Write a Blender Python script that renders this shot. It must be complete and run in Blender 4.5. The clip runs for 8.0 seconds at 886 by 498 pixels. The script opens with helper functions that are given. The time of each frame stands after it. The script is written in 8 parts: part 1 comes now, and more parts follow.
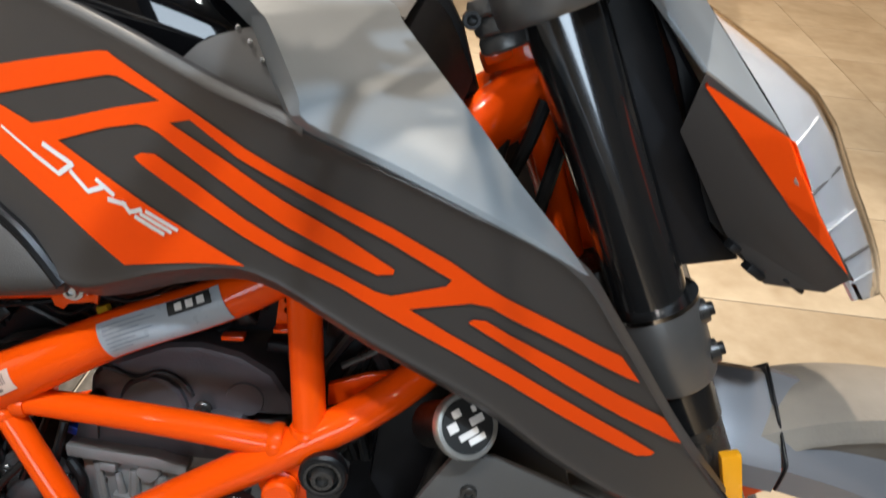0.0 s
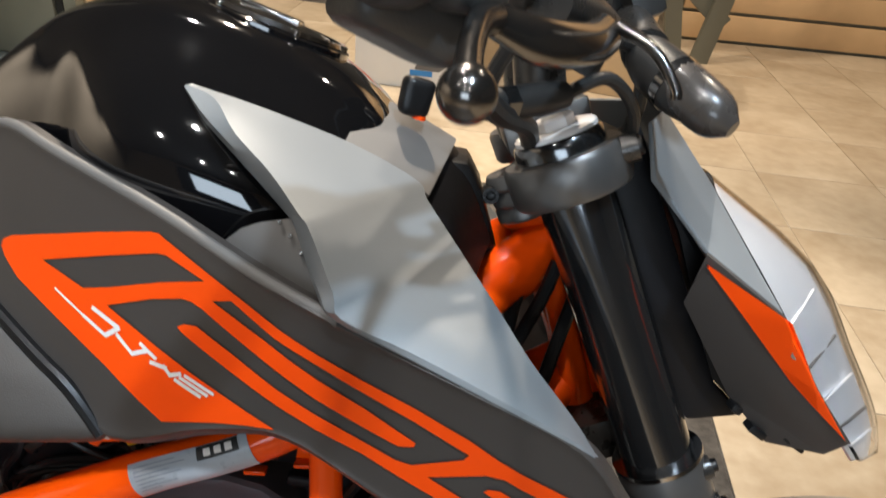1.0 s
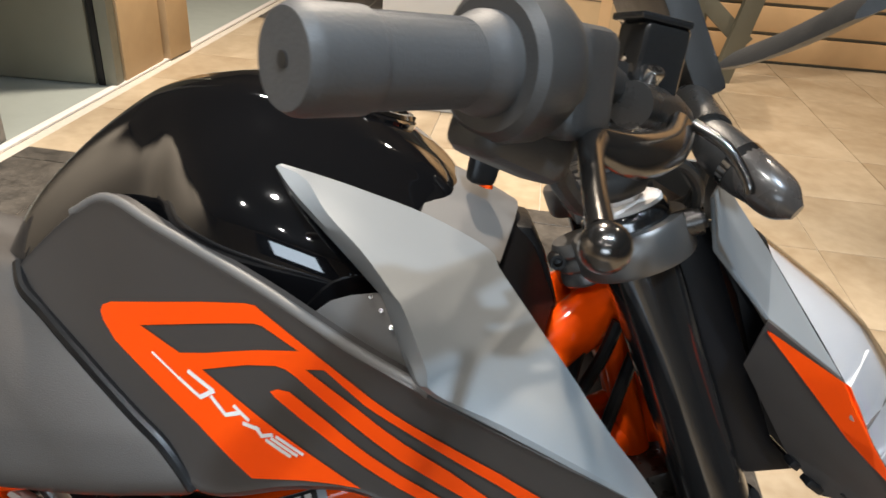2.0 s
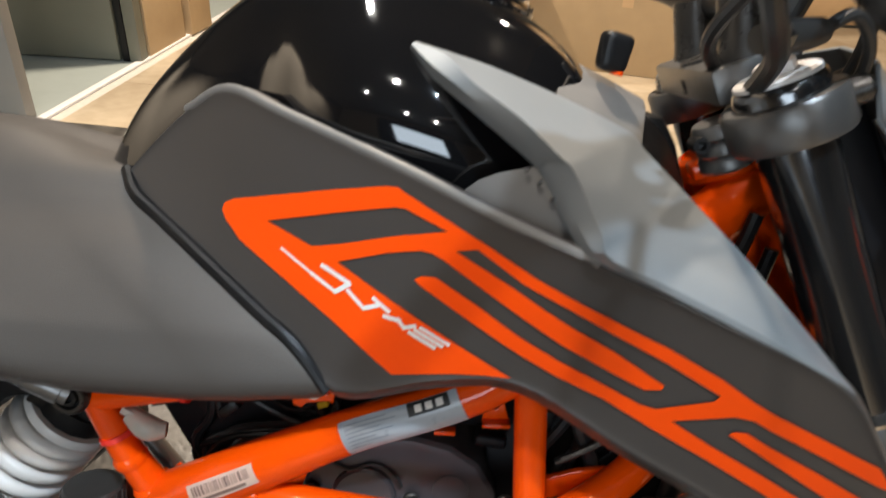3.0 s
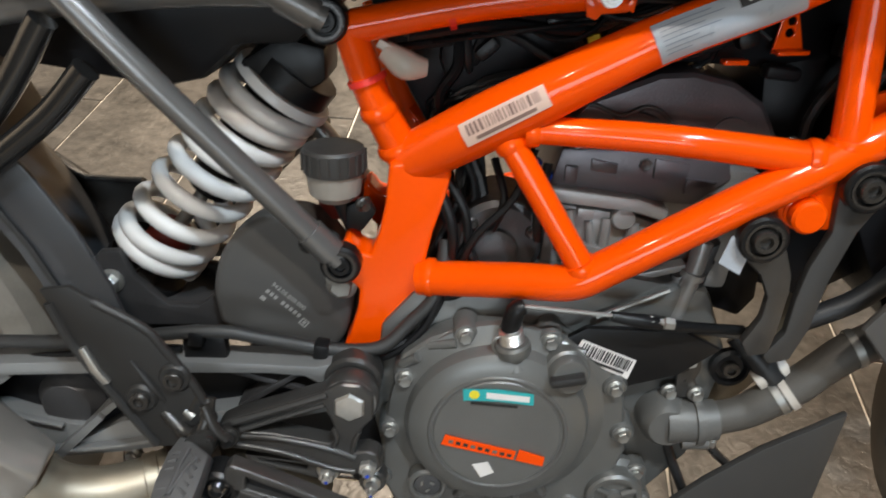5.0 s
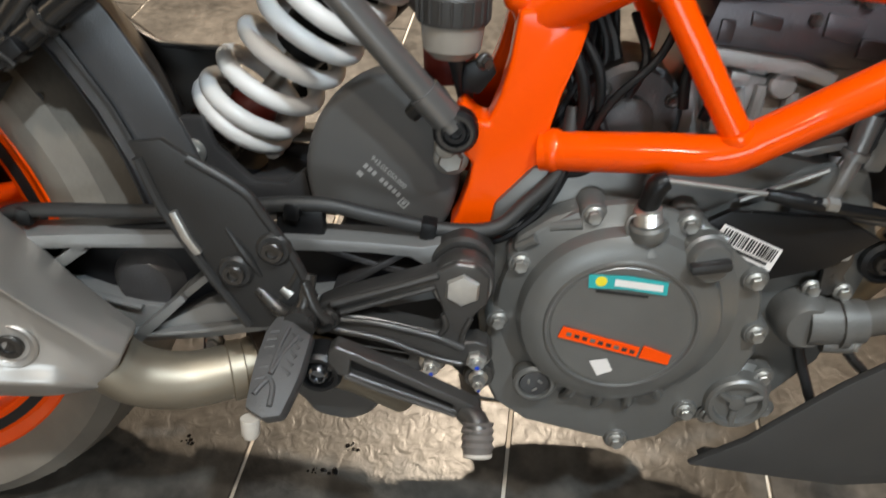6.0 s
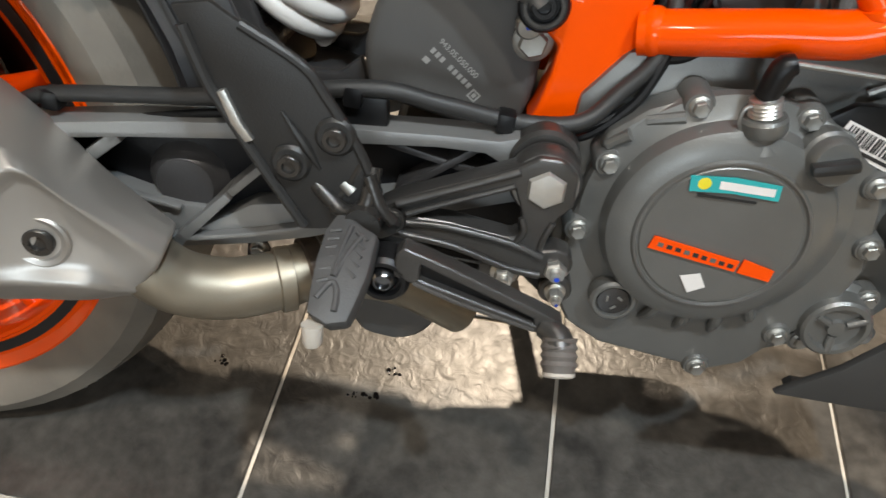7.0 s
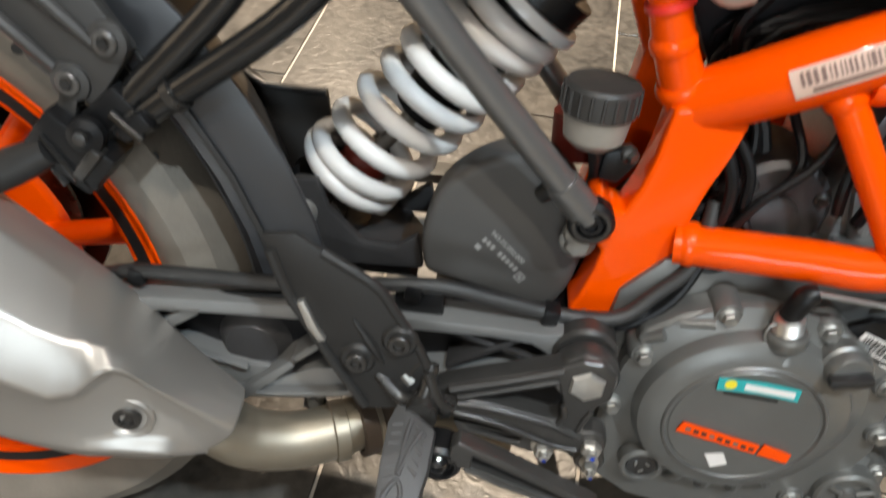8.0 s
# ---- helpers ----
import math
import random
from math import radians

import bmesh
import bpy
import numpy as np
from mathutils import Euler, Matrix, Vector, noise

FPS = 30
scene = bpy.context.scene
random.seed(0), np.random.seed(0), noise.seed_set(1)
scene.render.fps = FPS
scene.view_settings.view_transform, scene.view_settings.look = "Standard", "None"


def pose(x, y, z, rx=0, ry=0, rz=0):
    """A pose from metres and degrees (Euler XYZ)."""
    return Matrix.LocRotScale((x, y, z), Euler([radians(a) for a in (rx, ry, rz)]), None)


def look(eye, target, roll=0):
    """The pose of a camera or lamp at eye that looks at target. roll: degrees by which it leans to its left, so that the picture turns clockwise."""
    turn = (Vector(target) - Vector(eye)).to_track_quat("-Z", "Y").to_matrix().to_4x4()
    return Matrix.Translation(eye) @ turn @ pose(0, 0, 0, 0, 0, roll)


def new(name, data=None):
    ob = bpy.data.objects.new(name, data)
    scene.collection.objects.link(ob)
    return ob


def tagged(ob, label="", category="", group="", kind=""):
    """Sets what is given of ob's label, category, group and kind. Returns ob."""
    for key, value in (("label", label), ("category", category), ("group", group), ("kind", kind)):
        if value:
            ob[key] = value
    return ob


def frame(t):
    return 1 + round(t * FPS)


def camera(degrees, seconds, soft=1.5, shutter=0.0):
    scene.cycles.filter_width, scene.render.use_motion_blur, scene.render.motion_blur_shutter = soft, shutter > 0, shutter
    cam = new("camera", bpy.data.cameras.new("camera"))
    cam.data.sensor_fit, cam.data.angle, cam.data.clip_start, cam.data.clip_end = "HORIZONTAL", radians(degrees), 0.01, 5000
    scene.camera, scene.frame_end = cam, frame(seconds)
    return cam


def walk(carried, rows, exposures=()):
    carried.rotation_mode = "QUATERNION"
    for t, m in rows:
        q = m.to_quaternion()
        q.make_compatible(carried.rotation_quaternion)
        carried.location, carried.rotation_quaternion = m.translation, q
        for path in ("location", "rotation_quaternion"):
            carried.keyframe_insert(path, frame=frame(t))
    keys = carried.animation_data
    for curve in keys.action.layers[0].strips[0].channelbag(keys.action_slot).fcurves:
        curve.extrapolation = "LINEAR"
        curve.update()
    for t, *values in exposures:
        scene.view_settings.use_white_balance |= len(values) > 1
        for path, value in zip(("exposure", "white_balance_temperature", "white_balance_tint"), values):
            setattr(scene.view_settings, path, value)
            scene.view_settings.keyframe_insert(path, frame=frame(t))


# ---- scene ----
cam = camera(63.2, 8.0, 1.5, 0.4)
METRES, EYE, TILT, LEAN, TURN = 0.864, 0.977, -35.28, -4.27, 1.17
ROWS = [
    (0.0, 0.0, 0.0, 0.0, 0.0, 0.0, 0.0),
    (0.5, 0.0003, -0.0129, 0.0384, 0.11, 2.41, -0.88),
    (1.0, -0.0081, -0.038, 0.0749, 0.62, 4.58, -1.23),
    (1.2, -0.0094, -0.0461, 0.0887, 1.1, 5.26, -1.27),
    (2.3, -0.0748, -0.0847, 0.1091, 2.44, 5.83, -0.92),
    (2.5, -0.0935, -0.0774, 0.0886, 2.85, 6.01, -0.65),
    (3.0, -0.1462, -0.0459, 0.0411, 3.06, 4.29, 0.11),
    (3.5, -0.2005, -0.0092, -0.0175, 2.75, 1.73, 1.15),
    (4.0, -0.2561, 0.024, -0.0829, 2.43, -0.59, 1.96),
    (4.5, -0.3314, 0.0276, -0.1278, 2.11, -3.04, 2.43),
    (5.0, -0.3957, 0.0141, -0.1631, 2.41, -5.32, 2.23),
    (5.2, -0.4142, 0.0183, -0.1787, 3.35, -5.37, 2.0),
    (6.3, -0.4999, 0.0933, -0.2452, 4.32, -11.68, 0.61),
    (6.5, -0.5056, 0.1073, -0.2564, 4.72, -12.7, 0.42),
    (7.0, -0.5356, 0.1246, -0.2711, 5.3, -14.3, -0.08),
    (7.5, -0.5724, 0.1151, -0.2243, 5.82, -14.85, -0.82),
    (8.0, -0.5717, 0.1046, -0.1237, 6.12, -14.06, -1.7),
]
walk(cam, [(t, pose(0, 0, EYE, TILT, LEAN, TURN) @ pose(METRES * x, METRES * y, METRES * z, 90 + pitch, roll, yaw)) for t, x, y, z, yaw, pitch, roll in ROWS],
     [(0.0, -0.06, 6280, 10), (2.5, -0.04, 6320, 10), (4.0, 0.04, 6680, 10), (5.2, 0.12, 6680, 10), (6.5, 0.20, 6820, 10), (8.0, 0.28, 6800, 10)])

# ---- light ----
LEAN_BIKE = 15.23
world = bpy.data.worlds.new("showroom_air")
scene.world = world
world.use_nodes = True
world.node_tree.nodes["Background"].inputs[0].default_value = (0.9, 0.95, 1.0, 1)
world.node_tree.nodes["Background"].inputs[1].default_value = 0.008


def lamp(name, kind, energy, where, target, color=(1, 0.9, 0.78), size=0.1, size_y=0.0, cone=60):
    data = bpy.data.lights.new(name, kind)
    data.energy, data.color = energy, color
    if kind == "AREA":
        data.size = size
        if size_y:
            data.shape, data.size_y = "RECTANGLE", size_y
    else:
        data.shadow_soft_size = size
    if kind == "SPOT":
        data.spot_size, data.spot_blend = radians(cone), 0.5
    ob = new(name, data)
    ob.matrix_world = look(where, target)
    return ob


WARM = (1.0, 0.84, 0.66)
DAY = (0.70, 0.86, 1.0)
NEUTRAL = (1.0, 0.95, 0.88)
SPOTS = [((-0.25, 2.15, 2.95), (-0.40, 0.35, 0.1), 450, WARM), ((-0.45, -0.55, 2.95), (-0.35, 0.2, 0.2), 115, NEUTRAL), ((-0.62, 0.95, 2.95), (-0.5, 0.3, 0.1), 45, NEUTRAL), ((0.42, -0.55, 2.95), (0.0, 0.25, 0.4), 215, DAY),
         ((1.25, 1.5, 2.95), (1.2, 1.55, 0), 125, WARM), ((-1.3, 3.3, 2.95), (-1.2, 3.3, 0), 600, WARM), ((0.6, 3.4, 2.95), (0.6, 3.5, 0), 150, WARM), ((2.2, 3.6, 2.95), (2.2, 4.4, 0.4), 240, WARM)]
# weak fill lamps added on the near side, with no fixture known there
SPOTS += [((-1.5, -1.3, 2.95), (-0.8, 0.2, 0.3), 26, NEUTRAL), ((-0.6, -2.3, 2.95), (-0.3, 0.2, 0.5), 18, NEUTRAL), ((0.35, -2.2, 2.95), (0.1, 0.2, 0.7), 18, NEUTRAL)]
for where, target, watts, tint in SPOTS:
    lamp("ceiling_and_fill_spot", "SPOT", watts, where, target, tint, 0.05, cone=95)
# unseen downlights added over the aisle in front of the machine, as fill
for where, watts in (((0.25, -1.55, 2.95), 150), ((1.35, -0.75, 2.95), 150), ((-1.35, -1.35, 2.95), 170)):
    lamp("ceiling_and_fill_spot", "SPOT", watts, where, (where[0], where[1] - 0.2, 0), WARM, 0.05, cone=72)
# unseen lamps added to wash the side wall warm for the tank's reflection
for y in (-0.9, 1.0):
    lamp("ceiling_and_fill_spot", "SPOT", 480, (-4.1, y, 2.95), (-5.5, y, 1.1), WARM, 0.05, cone=115)
lamp("window_daylight", "AREA", 50, (-0.6, -3.85, 1.75), (-0.5, 0.4, 0.7), (0.76, 0.89, 1.0), 2.0, 1.1)

# ---- materials ----


def mat(name, color, rough=0.5, metal=0.0, var=0.2, scale=30.0, bump=0.0, bscale=400.0, coat=0.0, rvar=0.1, spec=0.5, dirt=None, coat_rough=0.04):
    """A painted, cast or moulded surface: colour mottled at a coarse and a fine scale, uneven gloss, fine relief."""
    m = bpy.data.materials.new(name)
    m.use_nodes = True
    t = m.node_tree
    b = t.nodes["Principled BSDF"]
    tc = t.nodes.new("ShaderNodeTexCoord")
    n1 = t.nodes.new("ShaderNodeTexNoise")
    n1.inputs["Scale"].default_value, n1.inputs["Detail"].default_value = scale, 6
    t.links.new(tc.outputs["Object"], n1.inputs["Vector"])
    mix = t.nodes.new("ShaderNodeMix")
    mix.data_type = "RGBA"
    c2 = dirt if dirt else tuple(min(1, c * (1 + var)) for c in color)
    mix.inputs[6].default_value = (*[c * (1 - var * 0.6) for c in color], 1)
    mix.inputs[7].default_value = (*c2, 1)
    t.links.new(n1.outputs["Fac"], mix.inputs[0])
    t.links.new(mix.outputs[2], b.inputs["Base Color"])
    n2 = t.nodes.new("ShaderNodeTexNoise")
    n2.inputs["Scale"].default_value, n2.inputs["Detail"].default_value = bscale, 4
    t.links.new(tc.outputs["Object"], n2.inputs["Vector"])
    n3 = t.nodes.new("ShaderNodeTexNoise")
    n3.inputs["Scale"].default_value, n3.inputs["Detail"].default_value = scale * 2.7, 5
    t.links.new(tc.outputs["Object"], n3.inputs["Vector"])
    mr = t.nodes.new("ShaderNodeMapRange")
    mr.inputs["To Min"].default_value, mr.inputs["To Max"].default_value = max(0.01, rough - rvar), min(1, rough + rvar)
    t.links.new(n3.outputs["Fac"], mr.inputs["Value"])
    t.links.new(mr.outputs["Result"], b.inputs["Roughness"])
    b.inputs["Metallic"].default_value = metal
    b.inputs["Specular IOR Level"].default_value = spec
    b.inputs["Coat Weight"].default_value = coat
    b.inputs["Coat Roughness"].default_value = coat_rough
    if bump:
        bp = t.nodes.new("ShaderNodeBump")
        bp.inputs["Strength"].default_value, bp.inputs["Distance"].default_value = min(1, bump), 0.0006
        t.links.new(n2.outputs["Fac"], bp.inputs["Height"])
        t.links.new(bp.outputs["Normal"], b.inputs["Normal"])
    return m


ORANGE = mat("orange_powder_coat", (0.89, 0.079, 0.0010), 0.34, var=0.08, scale=12, bump=0.05, bscale=350, coat=0.6, rvar=0.05, spec=0.05, coat_rough=0.07)
DECAL = mat("orange_decal", (0.91, 0.074, 0.0010), 0.45, var=0.06, scale=20, bump=0.05, bscale=900, spec=0.18)
DECAL_WHITE = mat("white_decal", (0.72, 0.70, 0.68), 0.45, var=0.15, scale=300)
PANEL = mat("matt_dark_grey_plastic", (0.045, 0.0395, 0.0365), 0.45, var=0.14, scale=9, bump=0.16, bscale=1500, rvar=0.06)
SILVER = mat("satin_silver_paint", (0.218, 0.234, 0.246), 0.44, metal=0.3, var=0.06, scale=8, bump=0.05, bscale=2200, rvar=0.05)
GUARD = mat("smoky_silver_paint", (0.190, 0.190, 0.203), 0.42, metal=0.35, var=0.1, scale=8, bump=0.05, bscale=2200, rvar=0.05)
CARRY = mat("satin_black_forging", (0.062, 0.059, 0.056), 0.34, metal=0.5, var=0.3, scale=40, bump=0.35, bscale=600, rvar=0.1, spec=0.7)
TANK = mat("black_gloss_paint", (0.004, 0.004, 0.0045), 0.06, var=0.3, scale=14, coat=1.0, rvar=0.03)
SEAT = mat("grey_vinyl", (0.058, 0.051, 0.0455), 0.50, var=0.12, scale=10, bump=0.35, bscale=1300, rvar=0.08)
BLACK = mat("black_plastic", (0.0065, 0.0065, 0.007), 0.36, var=0.4, scale=25, bump=0.3, bscale=900, rvar=0.12, spec=0.3)
COVER = mat("charcoal_plastic", (0.018, 0.0174, 0.0168), 0.45, var=0.25, scale=18, bump=0.3, bscale=1100, rvar=0.1)
SHIELD_PL = mat("grey_brown_plastic", (0.068, 0.064, 0.060), 0.5, var=0.2, scale=18, bump=0.3, bscale=1100, rvar=0.1)
FORK = mat("black_anodised_tube", (0.085, 0.086, 0.089), 0.17, metal=0.9, var=0.15, scale=30, coat=1.0, rvar=0.04, coat_rough=0.05)
MACHINED = mat("satin_machined_alloy", (0.13, 0.125, 0.12), 0.36, metal=0.6, var=0.15, scale=60, bump=0.15, bscale=1400, rvar=0.06)
SOFT_GREY = mat("worn_black_plastic", (0.020, 0.0197, 0.0194), 0.40, var=0.3, scale=25, bump=0.3, bscale=900, rvar=0.1)
FORGED = mat("dark_forged_metal", (0.046, 0.043, 0.040), 0.29, metal=0.5, var=0.3, scale=40, bump=0.3, bscale=600, rvar=0.1, spec=0.8)
GLOSS = mat("black_gloss_tube", (0.012, 0.012, 0.012), 0.22, var=0.3, scale=30, bump=0.1, bscale=500, coat=0.5, rvar=0.06)
HUGGER = mat("blue_black_plastic", (0.030, 0.032, 0.036), 0.36, var=0.22, scale=14, bump=0.25, bscale=900, rvar=0.1, spec=0.8)
PLUM = mat("plum_grey_paint", (0.086, 0.076, 0.082), 0.34, 0.35, 0.25, 16, 0.3, 500)
CASE = mat("grey_engine_paint", (0.158, 0.157, 0.149), 0.36, metal=0.5, var=0.22, scale=26, bump=0.3, bscale=800, rvar=0.1)
DULL = mat("dull_grey_casting", (0.115, 0.112, 0.105), 0.5, metal=0.35, var=0.35, scale=24, bump=0.5, bscale=450, rvar=0.14)
CYL = mat("grey_cylinder_casting", (0.235, 0.231, 0.226), 0.36, metal=0.4, var=0.3, scale=30, bump=0.5, bscale=450, rvar=0.14)
HEAD = mat("dark_engine_casting", (0.050, 0.048, 0.0485), 0.46, metal=0.4, var=0.35, scale=25, bump=0.5, bscale=450, rvar=0.14)
SWING = mat("grey_cast_swingarm", (0.20, 0.199, 0.195), 0.38, metal=0.35, var=0.18, scale=16, bump=0.25, bscale=600, rvar=0.1)
TUBE_GREY = mat("grey_satin_tube", (0.185, 0.181, 0.176), 0.30, metal=0.6, var=0.15, scale=14, bump=0.1, bscale=900, rvar=0.06)
STEEL = mat("zinc_plated_steel", (0.36, 0.355, 0.335), 0.48, metal=0.95, var=0.2, scale=120, bump=0.2, bscale=1200, rvar=0.12)
ZINC = mat("bright_zinc", (0.62, 0.61, 0.58), 0.36, metal=0.9, var=0.2, scale=140, bump=0.2, bscale=1200, rvar=0.1)
CHROME = mat("polished_alloy", (0.55, 0.54, 0.53), 0.14, metal=1.0, var=0.1, scale=60, rvar=0.05)
ALU = mat("brushed_silencer_steel", (0.49, 0.467, 0.437), 0.40, metal=0.75, var=0.05, scale=6, bump=0.08, bscale=2600, rvar=0.03)
PIPE = mat("heat_tinted_pipe", (0.25, 0.198, 0.135), 0.47, metal=0.85, var=0.35, scale=12, bump=0.12, bscale=700, dirt=(0.43, 0.385, 0.31), rvar=0.1)
SPRING = mat("white_spring_coating", (0.66, 0.645, 0.625), 0.38, var=0.06, scale=40, bump=0.15, bscale=500, coat=0.2)
RUST = mat("rust_brown_steel", (0.085, 0.062, 0.046), 0.55, metal=0.6, var=0.4, scale=40, bump=0.4, bscale=300)
RED = mat("dark_red_rubber", (0.16, 0.018, 0.012), 0.5, var=0.4, scale=50, bump=0.3)
RUBBER = mat("tyre_rubber", (0.10, 0.088, 0.075), 0.72, var=0.5, scale=13, bump=0.6, bscale=220, dirt=(0.27, 0.235, 0.19), rvar=0.12)
DUSTY = mat("dusty_rubber", (0.040, 0.036, 0.032), 0.6, var=0.4, scale=24, bump=0.3, bscale=500, dirt=(0.105, 0.095, 0.082))
HOSE = mat("worn_rubber_hose", (0.022, 0.0215, 0.021), 0.5, var=0.6, scale=26, bump=0.4, bscale=700)
SOFT = mat("soft_black_rubber", (0.013, 0.013, 0.0135), 0.45, var=0.25, scale=40, bump=0.3, bscale=900)
CONTROL = mat("dull_grey_plastic", (0.040, 0.039, 0.038), 0.45, var=0.2, scale=30, bump=0.3, bscale=800)
GRIP = mat("grey_rubber_grip", (0.062, 0.061, 0.061), 0.55, var=0.2, scale=40, bump=0.3, bscale=700)
MILKY = mat("yellowed_translucent_plastic", (0.25, 0.225, 0.195), 0.4, var=0.25, scale=50)
BELLY = mat("worn_charcoal_plastic", (0.036, 0.0345, 0.033), 0.45, var=0.25, scale=18, bump=0.3, bscale=1100, rvar=0.1)
CAP = mat("faded_black_plastic", (0.034, 0.032, 0.030), 0.5, var=0.25, scale=30, bump=0.3, bscale=900)
WHITE_PL = mat("milky_white_plastic", (0.46, 0.42, 0.37), 0.42, var=0.2, scale=60)
STICKER = mat("grey_label_film", (0.36, 0.39, 0.43), 0.3, var=0.1, scale=60)
PALE_GREY = mat("mid_grey_plastic", (0.125, 0.118, 0.111), 0.5, var=0.12, scale=20, bump=0.2, bscale=900)
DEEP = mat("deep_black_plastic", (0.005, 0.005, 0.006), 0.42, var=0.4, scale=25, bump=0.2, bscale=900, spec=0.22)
PAPER = mat("white_label_film", (0.74, 0.70, 0.67), 0.4, var=0.08, scale=80)
INK = mat("black_print", (0.012, 0.012, 0.012), 0.5)
PRINT_GREY = mat("pale_grey_print", (0.27, 0.262, 0.25), 0.6, var=0.2, scale=200)
PEACH = mat("peach_label_film", (0.66, 0.46, 0.37), 0.4, var=0.15, scale=80)
FADED_BAR = mat("faded_bar_print", (0.20, 0.12, 0.10), 0.5, var=0.3, scale=200)
FADED = mat("faded_print", (0.21, 0.235, 0.27), 0.4, var=0.3, scale=300)
TEAL = mat("teal_label", (0.02, 0.36, 0.36), 0.4, var=0.1)
YELLOW = mat("yellow_print", (0.75, 0.62, 0.03), 0.45)
BLUE = mat("blue_plastic", (0.01, 0.06, 0.5), 0.4)
AMBER = mat("amber_reflector", (0.8, 0.33, 0.01), 0.25)
LEVER = mat("polished_dark_lever", (0.15, 0.142, 0.135), 0.17, metal=0.95, var=0.15, scale=70, rvar=0.05)
BOWL = mat("bright_reflector", (0.72, 0.74, 0.76), 0.34, metal=0.75, var=0.1, scale=40)
SMOKE = mat("smoked_lens", (0.050, 0.044, 0.040), 0.28, var=0.15, scale=30, coat=0.3)


def glass(name, color, rough=0.03):
    m = bpy.data.materials.new(name)
    m.use_nodes = True
    b = m.node_tree.nodes["Principled BSDF"]
    b.inputs["Base Color"].default_value = (*color, 1)
    b.inputs["Transmission Weight"].default_value = 1.0
    b.inputs["Roughness"].default_value = rough
    b.inputs["IOR"].default_value = 1.2
    return m


LENS = glass("clear_lens", (0.96, 0.97, 1.0))

# ---- shape helpers ----


def part(name, bm, material, parent, label="", sharp=32, flip=True):
    """Link a bmesh as one mesh object under a thing or a part."""
    if flip:
        bmesh.ops.recalc_face_normals(bm, faces=bm.faces[:])
    lim = radians(sharp)
    for fc in bm.faces:
        fc.smooth = True
    for e in bm.edges:
        e.smooth = not (len(e.link_faces) == 2 and e.calc_face_angle(0.0) > lim)
    me = bpy.data.meshes.new(name)
    bm.to_mesh(me)
    bm.free()
    me.materials.append(material)
    ob = new(name, me)
    ob.parent = parent
    if label:
        ob["label"] = label
    return ob


def cr(pts, n, closed=False):
    """Points of a smooth curve through pts, n steps a span."""
    p = [Vector(q) for q in pts]
    k = len(p)
    if k == 2:
        return [p[0].lerp(p[1], i / n) for i in range(n + 1)]
    out = []
    spans = k if closed else k - 1
    for i in range(spans):
        if closed:
            a, b, c, d = p[i - 1], p[i], p[(i + 1) % k], p[(i + 2) % k]
        else:
            b, c = p[i], p[i + 1]
            a = p[i - 1] if i else b * 2 - c
            d = p[i + 2] if i + 2 < k else c * 2 - b
        for j in range(n):
            t = j / n
            out.append(0.5 * ((2 * b) + (c - a) * t + (2 * a - 5 * b + 4 * c - d) * t * t + (3 * b - a - 3 * c + d) * t ** 3))
    if not closed:
        out.append(p[-1])
    return out


def tube(pts, r, seg=14, n=5, bm=None, caps=True, flat=1.0):
    """A round bar along pts; r is one radius or one for each point."""
    bm = bm or bmesh.new()
    path = cr(pts, n) if n > 1 else [Vector(q) for q in pts]
    m = len(path)
    if isinstance(r, (int, float)):
        rad = [r] * m
    else:
        rad = [v.x for v in cr([(q, 0, 0) for q in r], n)] if n > 1 else list(r)
    tang = [(path[min(i + 1, m - 1)] - path[max(i - 1, 0)]).normalized() for i in range(m)]
    side = tang[0].orthogonal().normalized()
    if flat != 1.0:
        side = tang[0].cross(Vector((0, 1, 0)))
        side = side.normalized() if side.length > 0.1 else tang[0].orthogonal().normalized()
    rings = []
    for i in range(m):
        side = (side - tang[i] * side.dot(tang[i])).normalized()
        up = tang[i].cross(side)
        rings.append([bm.verts.new(path[i] + rad[i] * (math.cos(2 * math.pi * k / seg) * side + flat * math.sin(2 * math.pi * k / seg) * up)) for k in range(seg)])
    for i in range(m - 1):
        for k in range(seg):
            bm.faces.new((rings[i][k], rings[i][(k + 1) % seg], rings[i + 1][(k + 1) % seg], rings[i + 1][k]))
    if caps:
        bm.faces.new(rings[0][::-1])
        bm.faces.new(rings[-1])
    return bm


